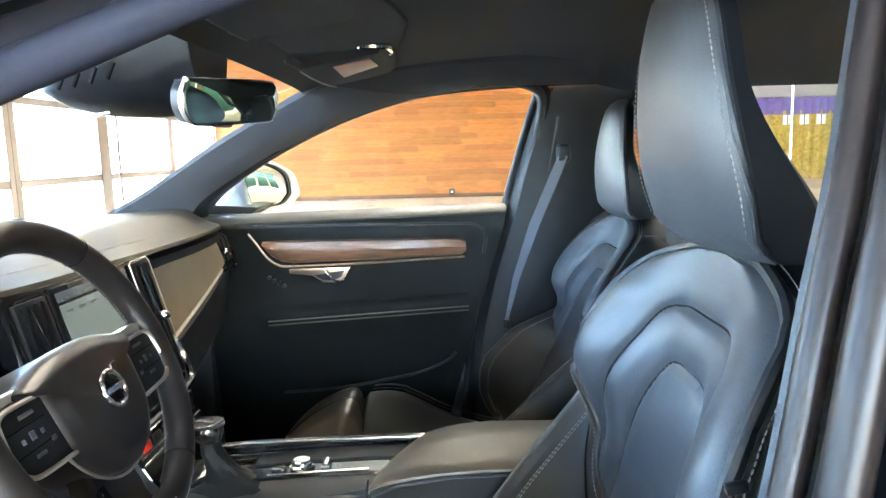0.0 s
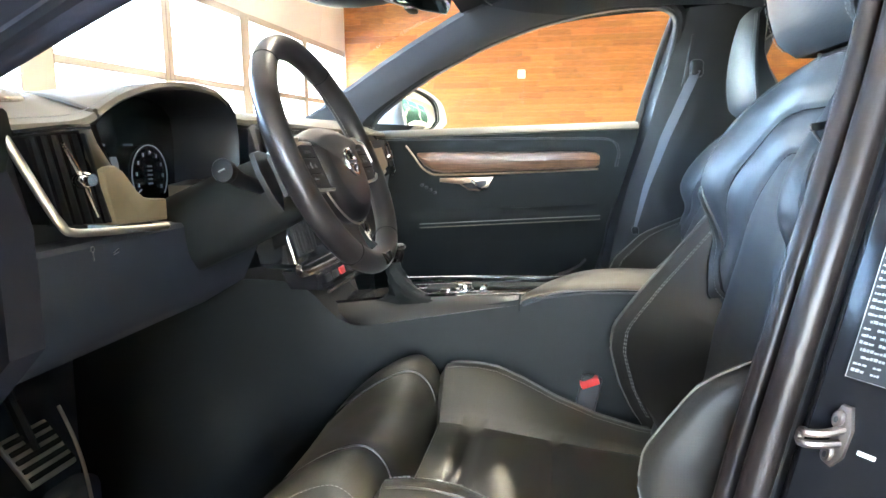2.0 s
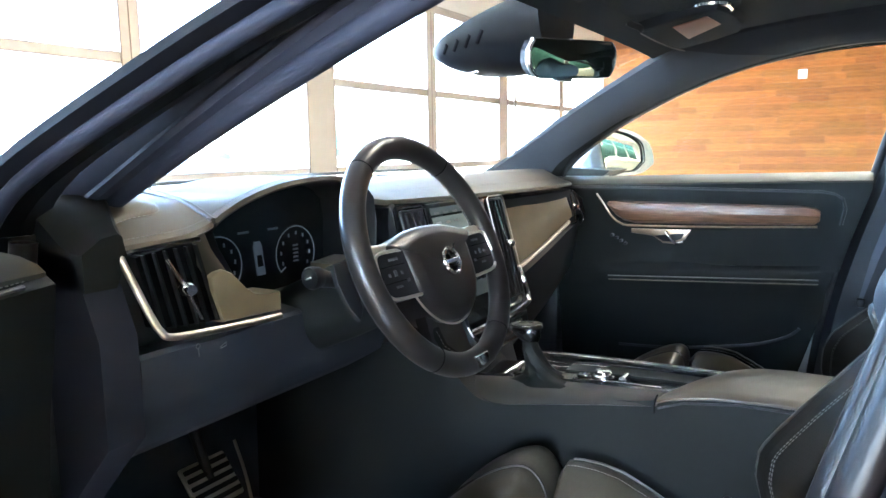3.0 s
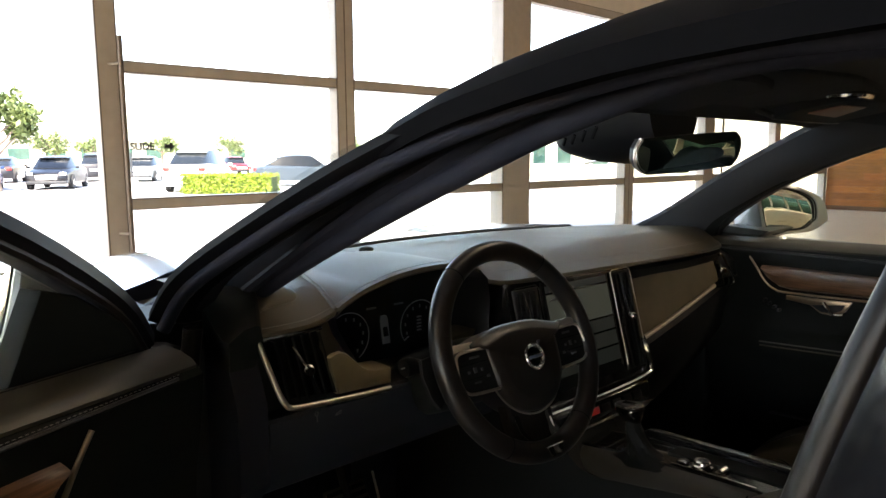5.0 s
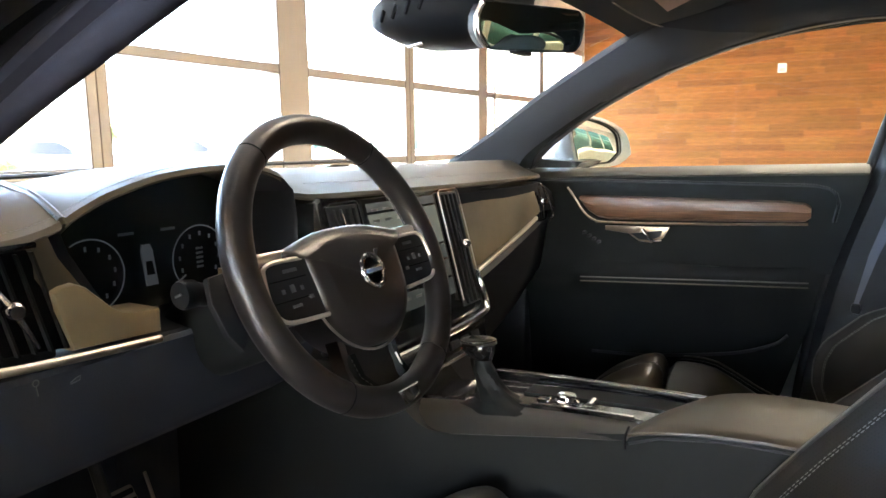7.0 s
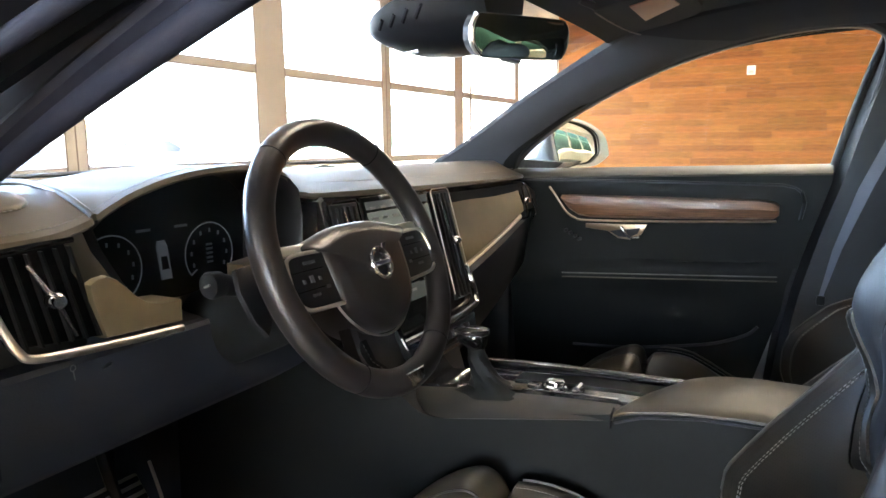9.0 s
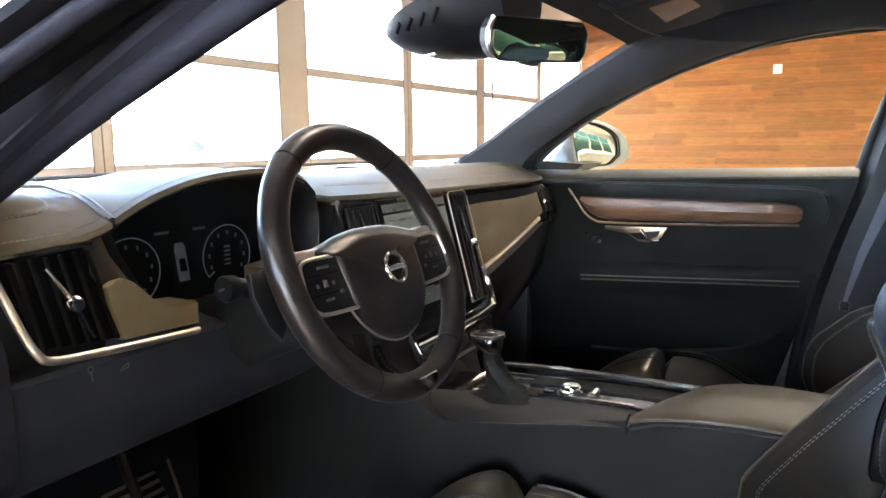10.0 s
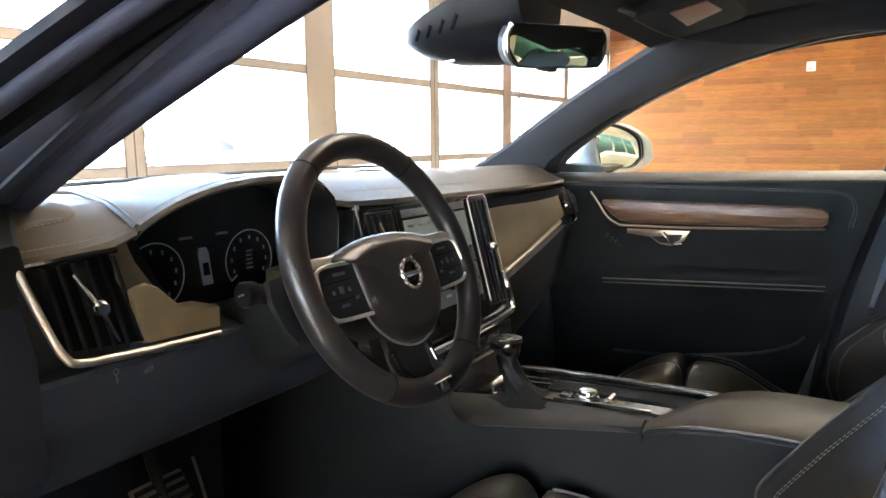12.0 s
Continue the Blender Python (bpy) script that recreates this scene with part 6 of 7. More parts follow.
def perforate(m):
    """Small punched holes in rows, darker than the leather."""
    nt = m.node_tree
    b = nt.nodes["Principled BSDF"]
    src = b.inputs["Base Color"].links[0].from_socket
    tc = nt.nodes.new("ShaderNodeTexCoord")
    vo = nt.nodes.new("ShaderNodeTexVoronoi")
    vo.inputs["Scale"].default_value = 360
    vo.inputs["Randomness"].default_value = 0.08
    nt.links.new(tc.outputs["Object"], vo.inputs["Vector"])
    mr = nt.nodes.new("ShaderNodeMapRange")
    mr.inputs[1].default_value, mr.inputs[2].default_value = 0.22, 0.34
    mr.inputs[3].default_value, mr.inputs[4].default_value = 0.62, 1.0
    nt.links.new(vo.outputs["Distance"], mr.inputs[0])
    mx = nt.nodes.new("ShaderNodeVectorMath")
    mx.operation = 'SCALE'
    nt.links.new(src, mx.inputs[0])
    nt.links.new(mr.outputs[0], mx.inputs["Scale"])
    nt.links.new(mx.outputs[0], b.inputs["Base Color"])


def front_seat(cy, side, label, slide=0.0, lean=0.0, drop=0.0):
    """side: the inner side's direction along y."""
    s = thing("front_seat", label, "car seat", "front seats", at=(0.3, cy, 0.25))
    rings, shell_ = [], []
    N = 144
    zs = [0.46 + 0.02 * k for k in range(11)] + [0.67 + 0.004 * k for k in range(75)] + [0.971 + 0.0035 * k for k in range(10)] + [1.0055, 1.008, 1.010]
    for z in zs:
        hw = lerp_table(HWD, z)
        front = [(back_x(hw * v, z), cy + hw * v, z) for v in [-math.sin(math.pi / 2 * (1 - 2 * k / N)) * 0.6 - 0.4 * (1 - 2 * k / N) for k in range(N + 1)]]
        th = 0.11 if z < 0.94 else 0.11 - 0.9 * (z - 0.94)
        xb = lerp_table(XB, z) + th
        back = [(xb - 0.05 * abs(v) ** 6, cy + hw * (1.03 - 0.02 * abs(v)) * v, z - 0.012 * (z > 0.99)) for v in [1 - k / 6 for k in range(13)]]
        inner = [(lerp_table(XB, z) + 0.04, cy + q * hw * 0.9, z - 0.004 * (z > 0.99)) for q in (1, -1)]
        rings.append(front + inner)
        xe = front[0][0] + 0.008
        shell_.append([(xe, cy - hw * 0.965, z), (xe + 0.004, cy - hw * 1.0, z)] + back[::-1] + [(xe + 0.004, cy + hw * 1.0, z), (xe, cy + hw * 0.965, z)] + [(lerp_table(XB, z) + 0.06, cy + q * hw * 0.85, z) for q in (1, -1)])
    part("backrest", loft(rings), LEATHER_PERF, s, "perforated charcoal leather backrest with arched seams")
    for line in ARCHES:
        run = [(a.x, a.y) for a in line]
        run = [(-a, z) for a, z in run[:0:-1]] + run
        # near-black line along the seam draws in the shading of its groove
        part("seam", tube([(back_x(a, z) - 0.0004, cy + a, z) for a, z in run], 0.0013, 6), VOID, s)
    part("back_shell", loft(shell_), DOORSKIN, s, "black leather side and back of the seat")
    # lower wings that wrap forward, with a strap seam at the root
    for sd in (1, -1):
        rings = []
        ridge = []
        for k in range(34):
            z = 0.49 + (0.845 - 0.49) * k / 33
            rx, xb, ai = lerp_table(WING, z), lerp_table(XB, z), wing_root(z)
            ap = 0.214
            if sd < 0:
                rx += (xb + 0.012 - rx) * smooth01(0.70, 0.785, z)
            deep = xb - rx
            prof = [(xb + 0.02, ai - 0.004), (xb - 0.004, ai + 0.001), (xb - deep * 0.35, ai + (ap - ai) * 0.42), (rx + 0.026, ap - 0.024), (rx + 0.011, ap - 0.013), (rx + 0.0135, ap - 0.0105), (rx + 0.002, ap - 0.004), (rx, ap + 0.004), (rx + 0.004, ap + 0.011), (rx + 0.018, ap + 0.018), (rx + deep * 0.6 + 0.01, ap + 0.022), (xb + 0.06, ap + 0.018), (xb + 0.07, ap - 0.05)]
            rings.append([(x, cy + sd * side * a, z) for x, a in prof])
            ridge.append((rx, ap, z))
        wg = part("side_wing", loft(rings), WINGLEATHER, s, "smooth leather side wing, darkened for shade, with twin stitching")
        for da, dx in ((-0.0207, 0.0215), (-0.0188, 0.0190)):
            part("stitching", stitches([(x + dx - 0.0006, cy + sd * side * (a + da), z) for x, a, z in ridge[2:-3]], 0.0062, 0.0046, 0.0008), THREAD, wg, "", False)
        part("piping", tube([(x + 0.0004, cy + sd * side * (a + 0.004), z) for x, a, z in ridge[1:]], 0.0016, 6), THREAD2, wg)
        if sd < 0:
            continue
        band = []
        run = spline([Vector((a, z, 0)) for a, z in ((0.186, 0.868), (0.183, 0.84), (0.178, 0.805), (0.162, 0.764), (0.131, 0.725), (0.112, 0.700))], 5)
        for p, q in zip(run, run[1:]):
            d = (q - p).normalized()
            row = []
            for off, lift in ((-0.0125, 0.010), (-0.011, -0.003), (-0.006, -0.006), (0.0, -0.0065), (0.006, -0.006), (0.011, -0.003), (0.0125, 0.010)):
                z = p.y - off * d.x
                a = min(p.x + off * d.y, 0.985 * lerp_table(HWD, z))
                xb, ai = lerp_table(XB, z), wing_root(z)
                f = max(0, (a - ai) / ((0.214 - ai) * 0.42))
                wx_ = xb - 0.004 - ((xb - lerp_table(WING, z)) * 0.35 - 0.004) * f if z < 0.845 else 9
                row.append((min(back_x(a, z), wx_) + lift + 0.016 * smooth01(0.722, 0.702, p.y) + 0.014 * smooth01(0.848, 0.868, p.y), cy + sd * side * a, z))
            band.append(row)
        bd = part("strap", loft(band), WINGLEATHER, s, "stitched leather strap seam")
        part("seam", tube([Vector(r[1]) + Vector((-0.0004, 0, 0)) for r in band], 0.0015, 6), VOID, bd)
        part("stitching", stitches([Vector(r[4]) + Vector((-0.0006, 0, 0)) for r in band]), THREAD, bd, "", False)
    # stitched piping round the shoulder
    zz = [0.80 + 0.01 * k for k in range(17)] + [0.966, 0.972, 0.978, 0.984, 0.989, 0.994, 0.998, 1.002, 1.005, 1.008, 1.0105]
    pipe = [Vector((back_x(0.975 * lerp_table(HWD, z) * sg, z) + 0.003, cy + sg * 1.0 * lerp_table(HWD, z), z + 0.001)) for sg, zl in ((1, zz), (-1, zz[::-1])) for z in zl]
    part("piping", tube(pipe, 0.006, 8), SLAT, s)
    part("stitching", stitches([p + Vector((0.010, 0, 0.004)) + Vector((0, 0.004 * (1 if p.y > cy else -1), 0)) for p in pipe], r=0.0007), THREAD, s, "", False)
    # headrest: thin at the top, deeper at its foot
    HR, HK = [], []
    NV = 24
    for k in range(NV + 1):
        v = k / NV
        z = 1.018 + 0.226 * v
        w = 0.123 * (1 - 0.53 * max(0, (v - 0.2) / 0.8) ** 1.7) * (0.86 + 0.14 * math.sin(math.pi / 2 * min(1, (v + 0.02) / 0.3))) * (1 - 0.42 * max(0, (v - 0.74) / 0.26) ** 2.6)
        xf = 0.492 - 0.022 * v + 0.06 * (v - 0.5) ** 2
        th = 0.030 + 0.055 * (1 - smooth01(0.0, 0.62, v))
        cap = (0.014 if k in (0, NV) else 0.005 if k in (1, NV - 1) else 0)
        front = [(xf + 0.016 * abs(q) ** 3 + cap, cy + w * q, z) for q in [-1 + j / 10 for j in range(21)]]
        rear = [(xf + 0.016 + th * (1 - 0.35 * abs(q) ** 4) - cap, cy + w * 0.97 * q, z) for q in [1 - j / 8 for j in range(17)]]
        HR.append(front + [(xf + 0.035, cy + q * w * 0.85, z) for q in (1, -1)])
        xe = front[0][0] + 0.004
        HK.append([(xe, cy - w * 0.97, z), (xe + 0.004, cy - w, z)] + rear[::-1] + [(xe + 0.004, cy + w, z), (xe, cy + w * 0.97, z)] + [(xf + 0.03, cy + q * w * 0.85, z) for q in (1, -1)])
    hr = part("headrest", loft(HR), LEATHER_PERF, s, "tall padded leather headrest")
    part("headrest_side", loft(HK), SLAT, hr, "black leather sides and back")
    for sg in (1, -1):
        ed = [Vector(r[20 if sg > 0 else 0]) for r in HR[1:-1]]
        part("piping", tube([p + Vector((0.002, sg * 0.001, 0)) for p in ed], 0.0028, 6), BLACK, hr)
        part("stitching", stitches([p + Vector((-0.004, -sg * 0.001, 0)) for p in ed], r=0.0007), THREAD, hr, "", False)
    for dy in (-0.05, 0.05):
        part("headrest_post", rod((0.552, cy + dy, 0.96), (0.548, cy + dy, 1.05), 0.007), BLACK, s)
    # cushion
    CR = []
    ZC = [(-0.02, 0.515), (0.10, 0.510), (0.20, 0.500), (0.30, 0.492), (0.46, 0.48)]
    RG = [(0.07, 0.066), (0.10, 0.072), (0.13, 0.075), (0.16, 0.073), (0.20, 0.060), (0.25, 0.038), (0.31, 0.018), (0.37, 0.006), (0.46, 0.0)]
    for k in range(44):
        x = 0.072 + 0.395 * k / 43
        zc_, rg = lerp_table(ZC, x), lerp_table(RG, x)
        ring = []
        for q in range(61):
            v = -1 + q / 30
            a = 0.258 * v
            z = zc_ + rg * smooth01(0.10, 0.19, abs(a)) - 0.012 * smooth01(0.200, 0.212, abs(a)) - 0.06 * max(0, (abs(a) - 0.21) / 0.048) ** 2
            z -= 0.007 * math.exp(-((abs(a) - 0.118) / 0.005) ** 2)
            z -= 0.007 * (math.exp(-((x - 0.25) / 0.006) ** 2) + math.exp(-((x - 0.132) / 0.006) ** 2)) * smooth01(0.125, 0.115, abs(a)) + 0.0 if abs(a) < 0.12 else 0
            z += 0.008 * (1 - (a / 0.12) ** 2) * math.sin(math.pi * (x - 0.132) / 0.118) ** 2 if abs(a) < 0.12 and 0.132 < x < 0.25 else 0
            ring.append((x, cy + a, z - (0.014 if k == 0 else 0)))
        ring += [(x, cy + 0.25, 0.36), (x, cy - 0.25, 0.36)]
        CR.append(ring)
    part("cushion", loft(CR), LEATHER, s, "charcoal leather seat cushion with raised sides")
    xs_ = [0.086 + 0.33 * k / 40 for k in range(41)]
    for sg in (1, -1):
        part("stitching", stitches([(x, cy + sg * 0.180, lerp_table(ZC, x) + lerp_table(RG, x) * smooth01(0.10, 0.19, 0.18) + 0.0015) for x in xs_]), THREAD, s, "", False)
        part("piping", tube([(x, cy + sg * 0.202, lerp_table(ZC, x) + lerp_table(RG, x) - 0.0005) for x in xs_], 0.0018, 6), THREAD2 if sg == side else LEATHER, s)
    # thigh support, a separate roll slid forward
    TX = spline([Vector(p) for p in ((-0.205, 0, 0.31), (-0.174, 0, 0.365), (-0.13, 0, 0.447), (-0.091, 0, 0.505), (-0.05, 0, 0.548), (-0.012, 0, 0.577), (0.022, 0, 0.594), (0.045, 0, 0.596), (0.063, 0, 0.582), (0.073, 0, 0.558), (0.077, 0, 0.52), (0.076, 0, 0.47))], 3)
    TR = []
    for q in range(49):
        v = -1 + q / 24
        a = 0.232 * math.copysign(1 - (1 - abs(v)) ** 1.5, v)
        dip = 0.028 * (1 - smooth01(0.06, 0.17, abs(a)))
        shrink = 1 - 0.28 * max(0, (abs(a) - 0.17) / 0.062) ** 2.5 - 0.035 * math.exp(-((abs(a) - 0.135) / 0.005) ** 2)
        row = []
        for p in TX:
            z, x = p.z - dip * smooth01(-0.15, 0.0, p.x), p.x
            row.append((-0.04 + (x + 0.04) * (0.35 + 0.65 * shrink) if abs(a) > 0.17 else x, cy + a, 0.42 + (z - 0.42) * shrink))
        row += [(0.0, cy + a, 0.40), (-0.15, cy + a, 0.33)]
        TR.append(row)
    ts = part("thigh_support", loft(TR), LEATHER, s, "rounded leather thigh support")
    for sg in (1, -1):
        part("seam", tube([Vector(p) + Vector((-0.0005, 0, 0.0003)) for p in TR[24 + sg * 10][9:29]], 0.0022, 6), BLACK, ts)
        part("stitching", stitches([Vector(p) + Vector((-0.0008, 0, 0.0012)) for p in TR[24 + sg * 19][6:28]]), THREAD, ts, "", False)
        part("piping", tube([Vector(p) + Vector((0, sg * 0.001, 0.0006)) for p in TR[24 + sg * 22][6:30]], 0.0012, 6), LEATHER, ts)
    part("base", block(-0.05, 0.45, cy - 0.22, cy + 0.22, 0.26, 0.40, 0.02), BLACK, s)
    if slide or lean:
        for o in s.children_recursive:
            low = o.name.split(".")[0] in ("cushion", "thigh_support") or o.parent.name.startswith("thigh_support")
            for v in o.data.vertices:
                z = v.co.z
                v.co.x += slide * (0.4 + 0.6 * smooth01(0.5, 0.75, z)) + lean * max(0, z - 0.56)
                v.co.z -= drop * (0.55 + 0.45 * smooth01(0.72, 0.86, z)) if z > 0.3 else 0
                if low:
                    v.co.y = cy + (v.co.y - cy) * 0.8
    for dy in (-0.19, 0.19):
        part("runner", block(-0.08, 0.5, cy + dy - 0.02, cy + dy + 0.02, 0.22, 0.27, 0.006), DARK, s)
    return s


# seat leather again, darkened to paint in the shade on the wings
WINGLEATHER = mat("shaded_wing_leather", (0.017, 0.0152, 0.0125), 0.42, bump=0.06, bscale=1000, kind="voronoi", vary=0.14, spec=0.32)
LEATHER_PERF = mat("perforated_leather", (0.034, 0.036, 0.039), 0.46, bump=0.05, bscale=800, kind="voronoi", vary=0.1, spec=0.42)
perforate(LEATHER_PERF)
perforate(WINGLEATHER)
front_seat(-0.375, 1, "charcoal leather driver's seat with arched seams and tall headrest")
front_seat(2 * YC + 0.375, -1, "charcoal leather passenger seat beside a grey seat belt", 0.055, 0.13, 0.050)

# red buckle and belt
bk = thing("seat_belt_buckle", "red-buttoned seat belt buckle beside the seat", "buckle", at=(0.3, -0.15, 0.45))
part("housing", turn(block(-0.016, 0.016, -0.011, 0.011, -0.07, 0.018, 0.005), pose(0.302, -0.138, 0.54, 0, 12, 0)), BLACK, bk)
part("button", turn(block(-0.015, 0.015, -0.009, 0.009, -0.009, 0.004, 0.003), pose(0.300, -0.142, 0.550, 0, -22, 0)), RED, bk)
tg = thing("belt_tongue", "black belt tongue with steel edge on the pillar trim", "belt tongue", at=(0.446, -0.632, 0.918))
part("clip", turn(block(-0.006, 0.006, -0.0025, 0.0025, -0.003, 0.003, 0.001), pose(0.448, -0.636, 0.930, 0, -10, 0)), DOORSKIN, tg)
part("blade", tube([(0.442, -0.637, 0.930), (0.445, -0.638, 0.924), (0.451, -0.638, 0.916)], 0.0010, 6), STEEL, tg, "bright steel blade")
sb = thing("seat_belt", "grey webbing seat belt on the middle pillar", "seat belt", at=(0.5, 0.66, 0.7))
part("webbing", loft([[Vector(p) + Vector(d) for d in ((-w, -0.001, 0), (w, -0.004, 0), (w, -0.002, 0), (-w, 0.001, 0))] for p, w in (((0.437, 0.640, 0.70), 0.004), ((0.46, 0.635, 0.80), 0.008), ((0.50, 0.605, 0.93), 0.012), ((0.548, 0.585, 1.05), 0.012), ((0.562, 0.580, 1.085), 0.010))]), BELT, sb)
part("guide", block(0.548, 0.580, 0.577, 0.60, 1.070, 1.112, 0.010, 3), SLAT, sb, "black belt guide")
part("slider_slot", tube([(0.535, 0.600, 1.05), (0.552, 0.578, 1.17)], 0.003, 6), DARK, sb)
part("anchor", block(0.428, 0.446, 0.632, 0.648, 0.68, 0.70, 0.005), SLAT, sb)

# ---- rear-view mirror and overhead ----
rv = thing("rear_view_mirror", "frameless rear-view mirror with silver rim", "rear-view mirror", at=(0.0, 0.0, 1.18))
MM = Matrix.Translation((0.012, 0.006, 1.179)) @ Euler((radians(4), radians(5.5), radians(-14))).to_matrix().to_4x4()
MO = spline([Vector(p) for p in ((-0.122, 0.016, 0), (-0.113, 0.032, 0), (-0.092, 0.037, 0), (0.09, 0.036, 0), (0.117, 0.031, 0), (0.128, 0.013, 0), (0.125, -0.012, 0), (0.113, -0.031, 0), (0.088, -0.037, 0), (-0.078, -0.036, 0), (-0.107, -0.028, 0), (-0.121, -0.008, 0), (-0.122, 0.016, 0))], 4)[:-1]
MO = [Vector((p.x * 0.965, p.y * 0.80, 0)) for p in MO]
part("housing", loft([[MM @ Vector((x, p.x * f, p.y * f)) for p in MO] for x, f in ((-0.045, 0.45), (-0.04, 0.7), (-0.022, 0.95), (-0.004, 1.0), (0.0, 0.99))]), BLACK, rv)
part("rim", tube([MM @ Vector((0.0, p.x, p.y)) for p in MO], 0.0016, 8, closed=True, up=(1, 0, 0)), CHROME, rv, "thin silver rim")
ML = sorted([p for p in MO if p.x < -0.094], key=lambda p: p.y)
part("end_cap", tube([MM @ Vector((-0.003, p.x + 0.002, p.y * 0.96)) for p in ML], [0.002] + [0.0048] * (len(ML) - 2) + [0.002], 10, up=(1, 0, 0)), MATTECHROME, rv, "silver end of the mirror")
part("mirror_glass", loft([[MM @ Vector((x, p.x * f, p.y * f)) for p in MO] for x, f in ((-0.002, 0.985), (0.002, 0.985), (0.0022, 0.97))]), mat("dim_mirror", (0.36, 0.43, 0.39), 0.01, metal=1.0, vary=0.01, rvary=0.0), rv, "dimming mirror glass")
part("lower_tab", block(-0.015, 0.0, -0.02, 0.03, 1.145, 1.152, 0.002), BLACK, rv)
part("stem", tube([(-0.03, 0.0, 1.19), (-0.08, 0.01, 1.215)], 0.016, 10), BLACK, rv)
ch = thing("sensor_housing", "black sensor housing behind the mirror with vents", "sensor housing", at=(-0.12, 0.0, 1.18))
HS = []
HB_ = [(-0.236, 1.206), (-0.225, 1.188), (-0.20, 1.173), (-0.16, 1.163), (-0.11, 1.160), (-0.055, 1.163), (-0.02, 1.180)]
for k in range(21):
    v = k / 20
    x = -0.236 + 0.216 * v
    zt = 1.268 + (x + 0.035) * 0.416 + 0.012
    w = 0.106 * (1 - (1 - min(1, 0.04 + v / 0.42)) ** 2.4) ** 0.55 * (1 - 0.22 * max(0, (v - 0.55) / 0.45))
    dep = max(0.006, zt - lerp_table(HB_, x))
    HS.append([(x, YC - 0.012 + w * math.copysign(abs(math.cos(a)) ** 0.9, math.cos(a)), zt - (dep * math.sin(a) ** 0.75 if math.sin(a) > 1e-6 else 0.0)) for a in [q * math.pi / 16 for q in range(32)]])
part("shell", loft(HS), SLAT, ch, "black plastic housing")
for k in range(4):
    part("vent_slot", tube([Vector(HS[5 + 2 * k][14]), Vector(HS[6 + 2 * k][15])], 0.0030, 6), VOID, ch)
part("badge", turn(block(-0.012, 0.012, -0.004, 0.004, -0.002, 0.002, 0.001), pose(-0.150, -0.045, 1.164, 0, -12, 10)), CHROME, ch)
ov = thing("overhead_console", "overhead console with map light lens", "overhead light", at=(0.18, YC, 1.28))
part("base", prism([(0.07, YC - 0.07), (0.13, YC - 0.14), (0.15, YC - 0.22), (0.225, YC - 0.225), (0.245, YC - 0.1), (0.255, YC), (0.245, YC + 0.10), (0.225, YC + 0.225), (0.15, YC + 0.22), (0.13, YC + 0.14), (0.07, YC + 0.07)], lambda a, b, c: (a, b, head_z(a, b) - 0.007 + c), 0.02, 0.006), LINER, ov)
LX, LY = 0.19, YC + 0.172
lens_o = [(LX + 0.026 * (abs(math.cos(a)) ** 0.6) * (1 if math.cos(a) > 0 else -1), LY + 0.044 * (abs(math.sin(a)) ** 0.6) * (1 if math.sin(a) > 0 else -1)) for a in [k * math.pi / 14 for k in range(28)]]
part("lens_ring", tube([(x, y, head_z(LX, LY) - 0.009) for x, y in lens_o], 0.006, 8, closed=True), CHROME, ov)
part("lens", ball((LX, LY, head_z(LX, LY) - 0.006), 0.022, (0.9, 1.6, 0.25)), mat("amber_lens", (0.3, 0.17, 0.1), 0.25, vary=0.1), ov, "amber map light lens")
STICKER = mat("red_brown_sticker", (0.24, 0.115, 0.09), 0.5, vary=0.1, scale=30)
for flip in (0, 1):
    pl = mir if flip else (lambda p: p)
    sv = thing("sun_visor", "charcoal cloth folded sun visor" if flip else "charcoal folded sun visor with printed sticker", "sun visor", "sun visors", at=pl((0.1, 0.36, 1.26)))
    VO = [(0.068, 0.175), (0.13, 0.168), (0.20, 0.170), (0.215, 0.26), (0.214, 0.36), (0.20, 0.42), (0.16, 0.445), (0.10, 0.452), (0.076, 0.445), (0.069, 0.38), (0.066, 0.28)]
    part("panel", prism(VO, lambda a, b, c: pl((a, b, head_z(a, b) - 0.021 + c)), 0.018, 0.006), LINER, sv)
    if not flip:
        part("edge_seam", tube([pl((a, b, head_z(a, b) - 0.020)) for a, b in ((0.067, 0.19), (0.066, 0.28), (0.069, 0.38), (0.075, 0.44), (0.082, 0.475))], 0.0013, 6), THREAD2, sv, "pale edge of the folded visor")
    part("hinge_clip", join(rod(pl((0.05, 0.165, 1.255)), pl((0.07, 0.175, 1.246)), 0.006), ball(pl((0.072, 0.178, 1.245)), 0.007)), BLACK, sv)
    if not flip:
        part("sticker", prism([(0.119, 0.212), (0.180, 0.195), (0.186, 0.29), (0.116, 0.355)], lambda a, b, c: pl((a, b, head_z(a, b) - 0.0235 + c)), 0.002, 0.0003), STICKER, sv, "pale red printed sticker")

# ---- outdoors ----
OG = FL - 0.02
setting("ground", grid([[(x, y, OG) for y in (-400, -100, -10, 40, 120, 500)] for x in (-600, -120, -40, XW - 0.2)]), ASPHALT, "sunlit pale concrete car park", "ground", False)


CARWIN = mat("dark_car_window", (0.01, 0.012, 0.014), 0.2, vary=0.1, spec=0.15)


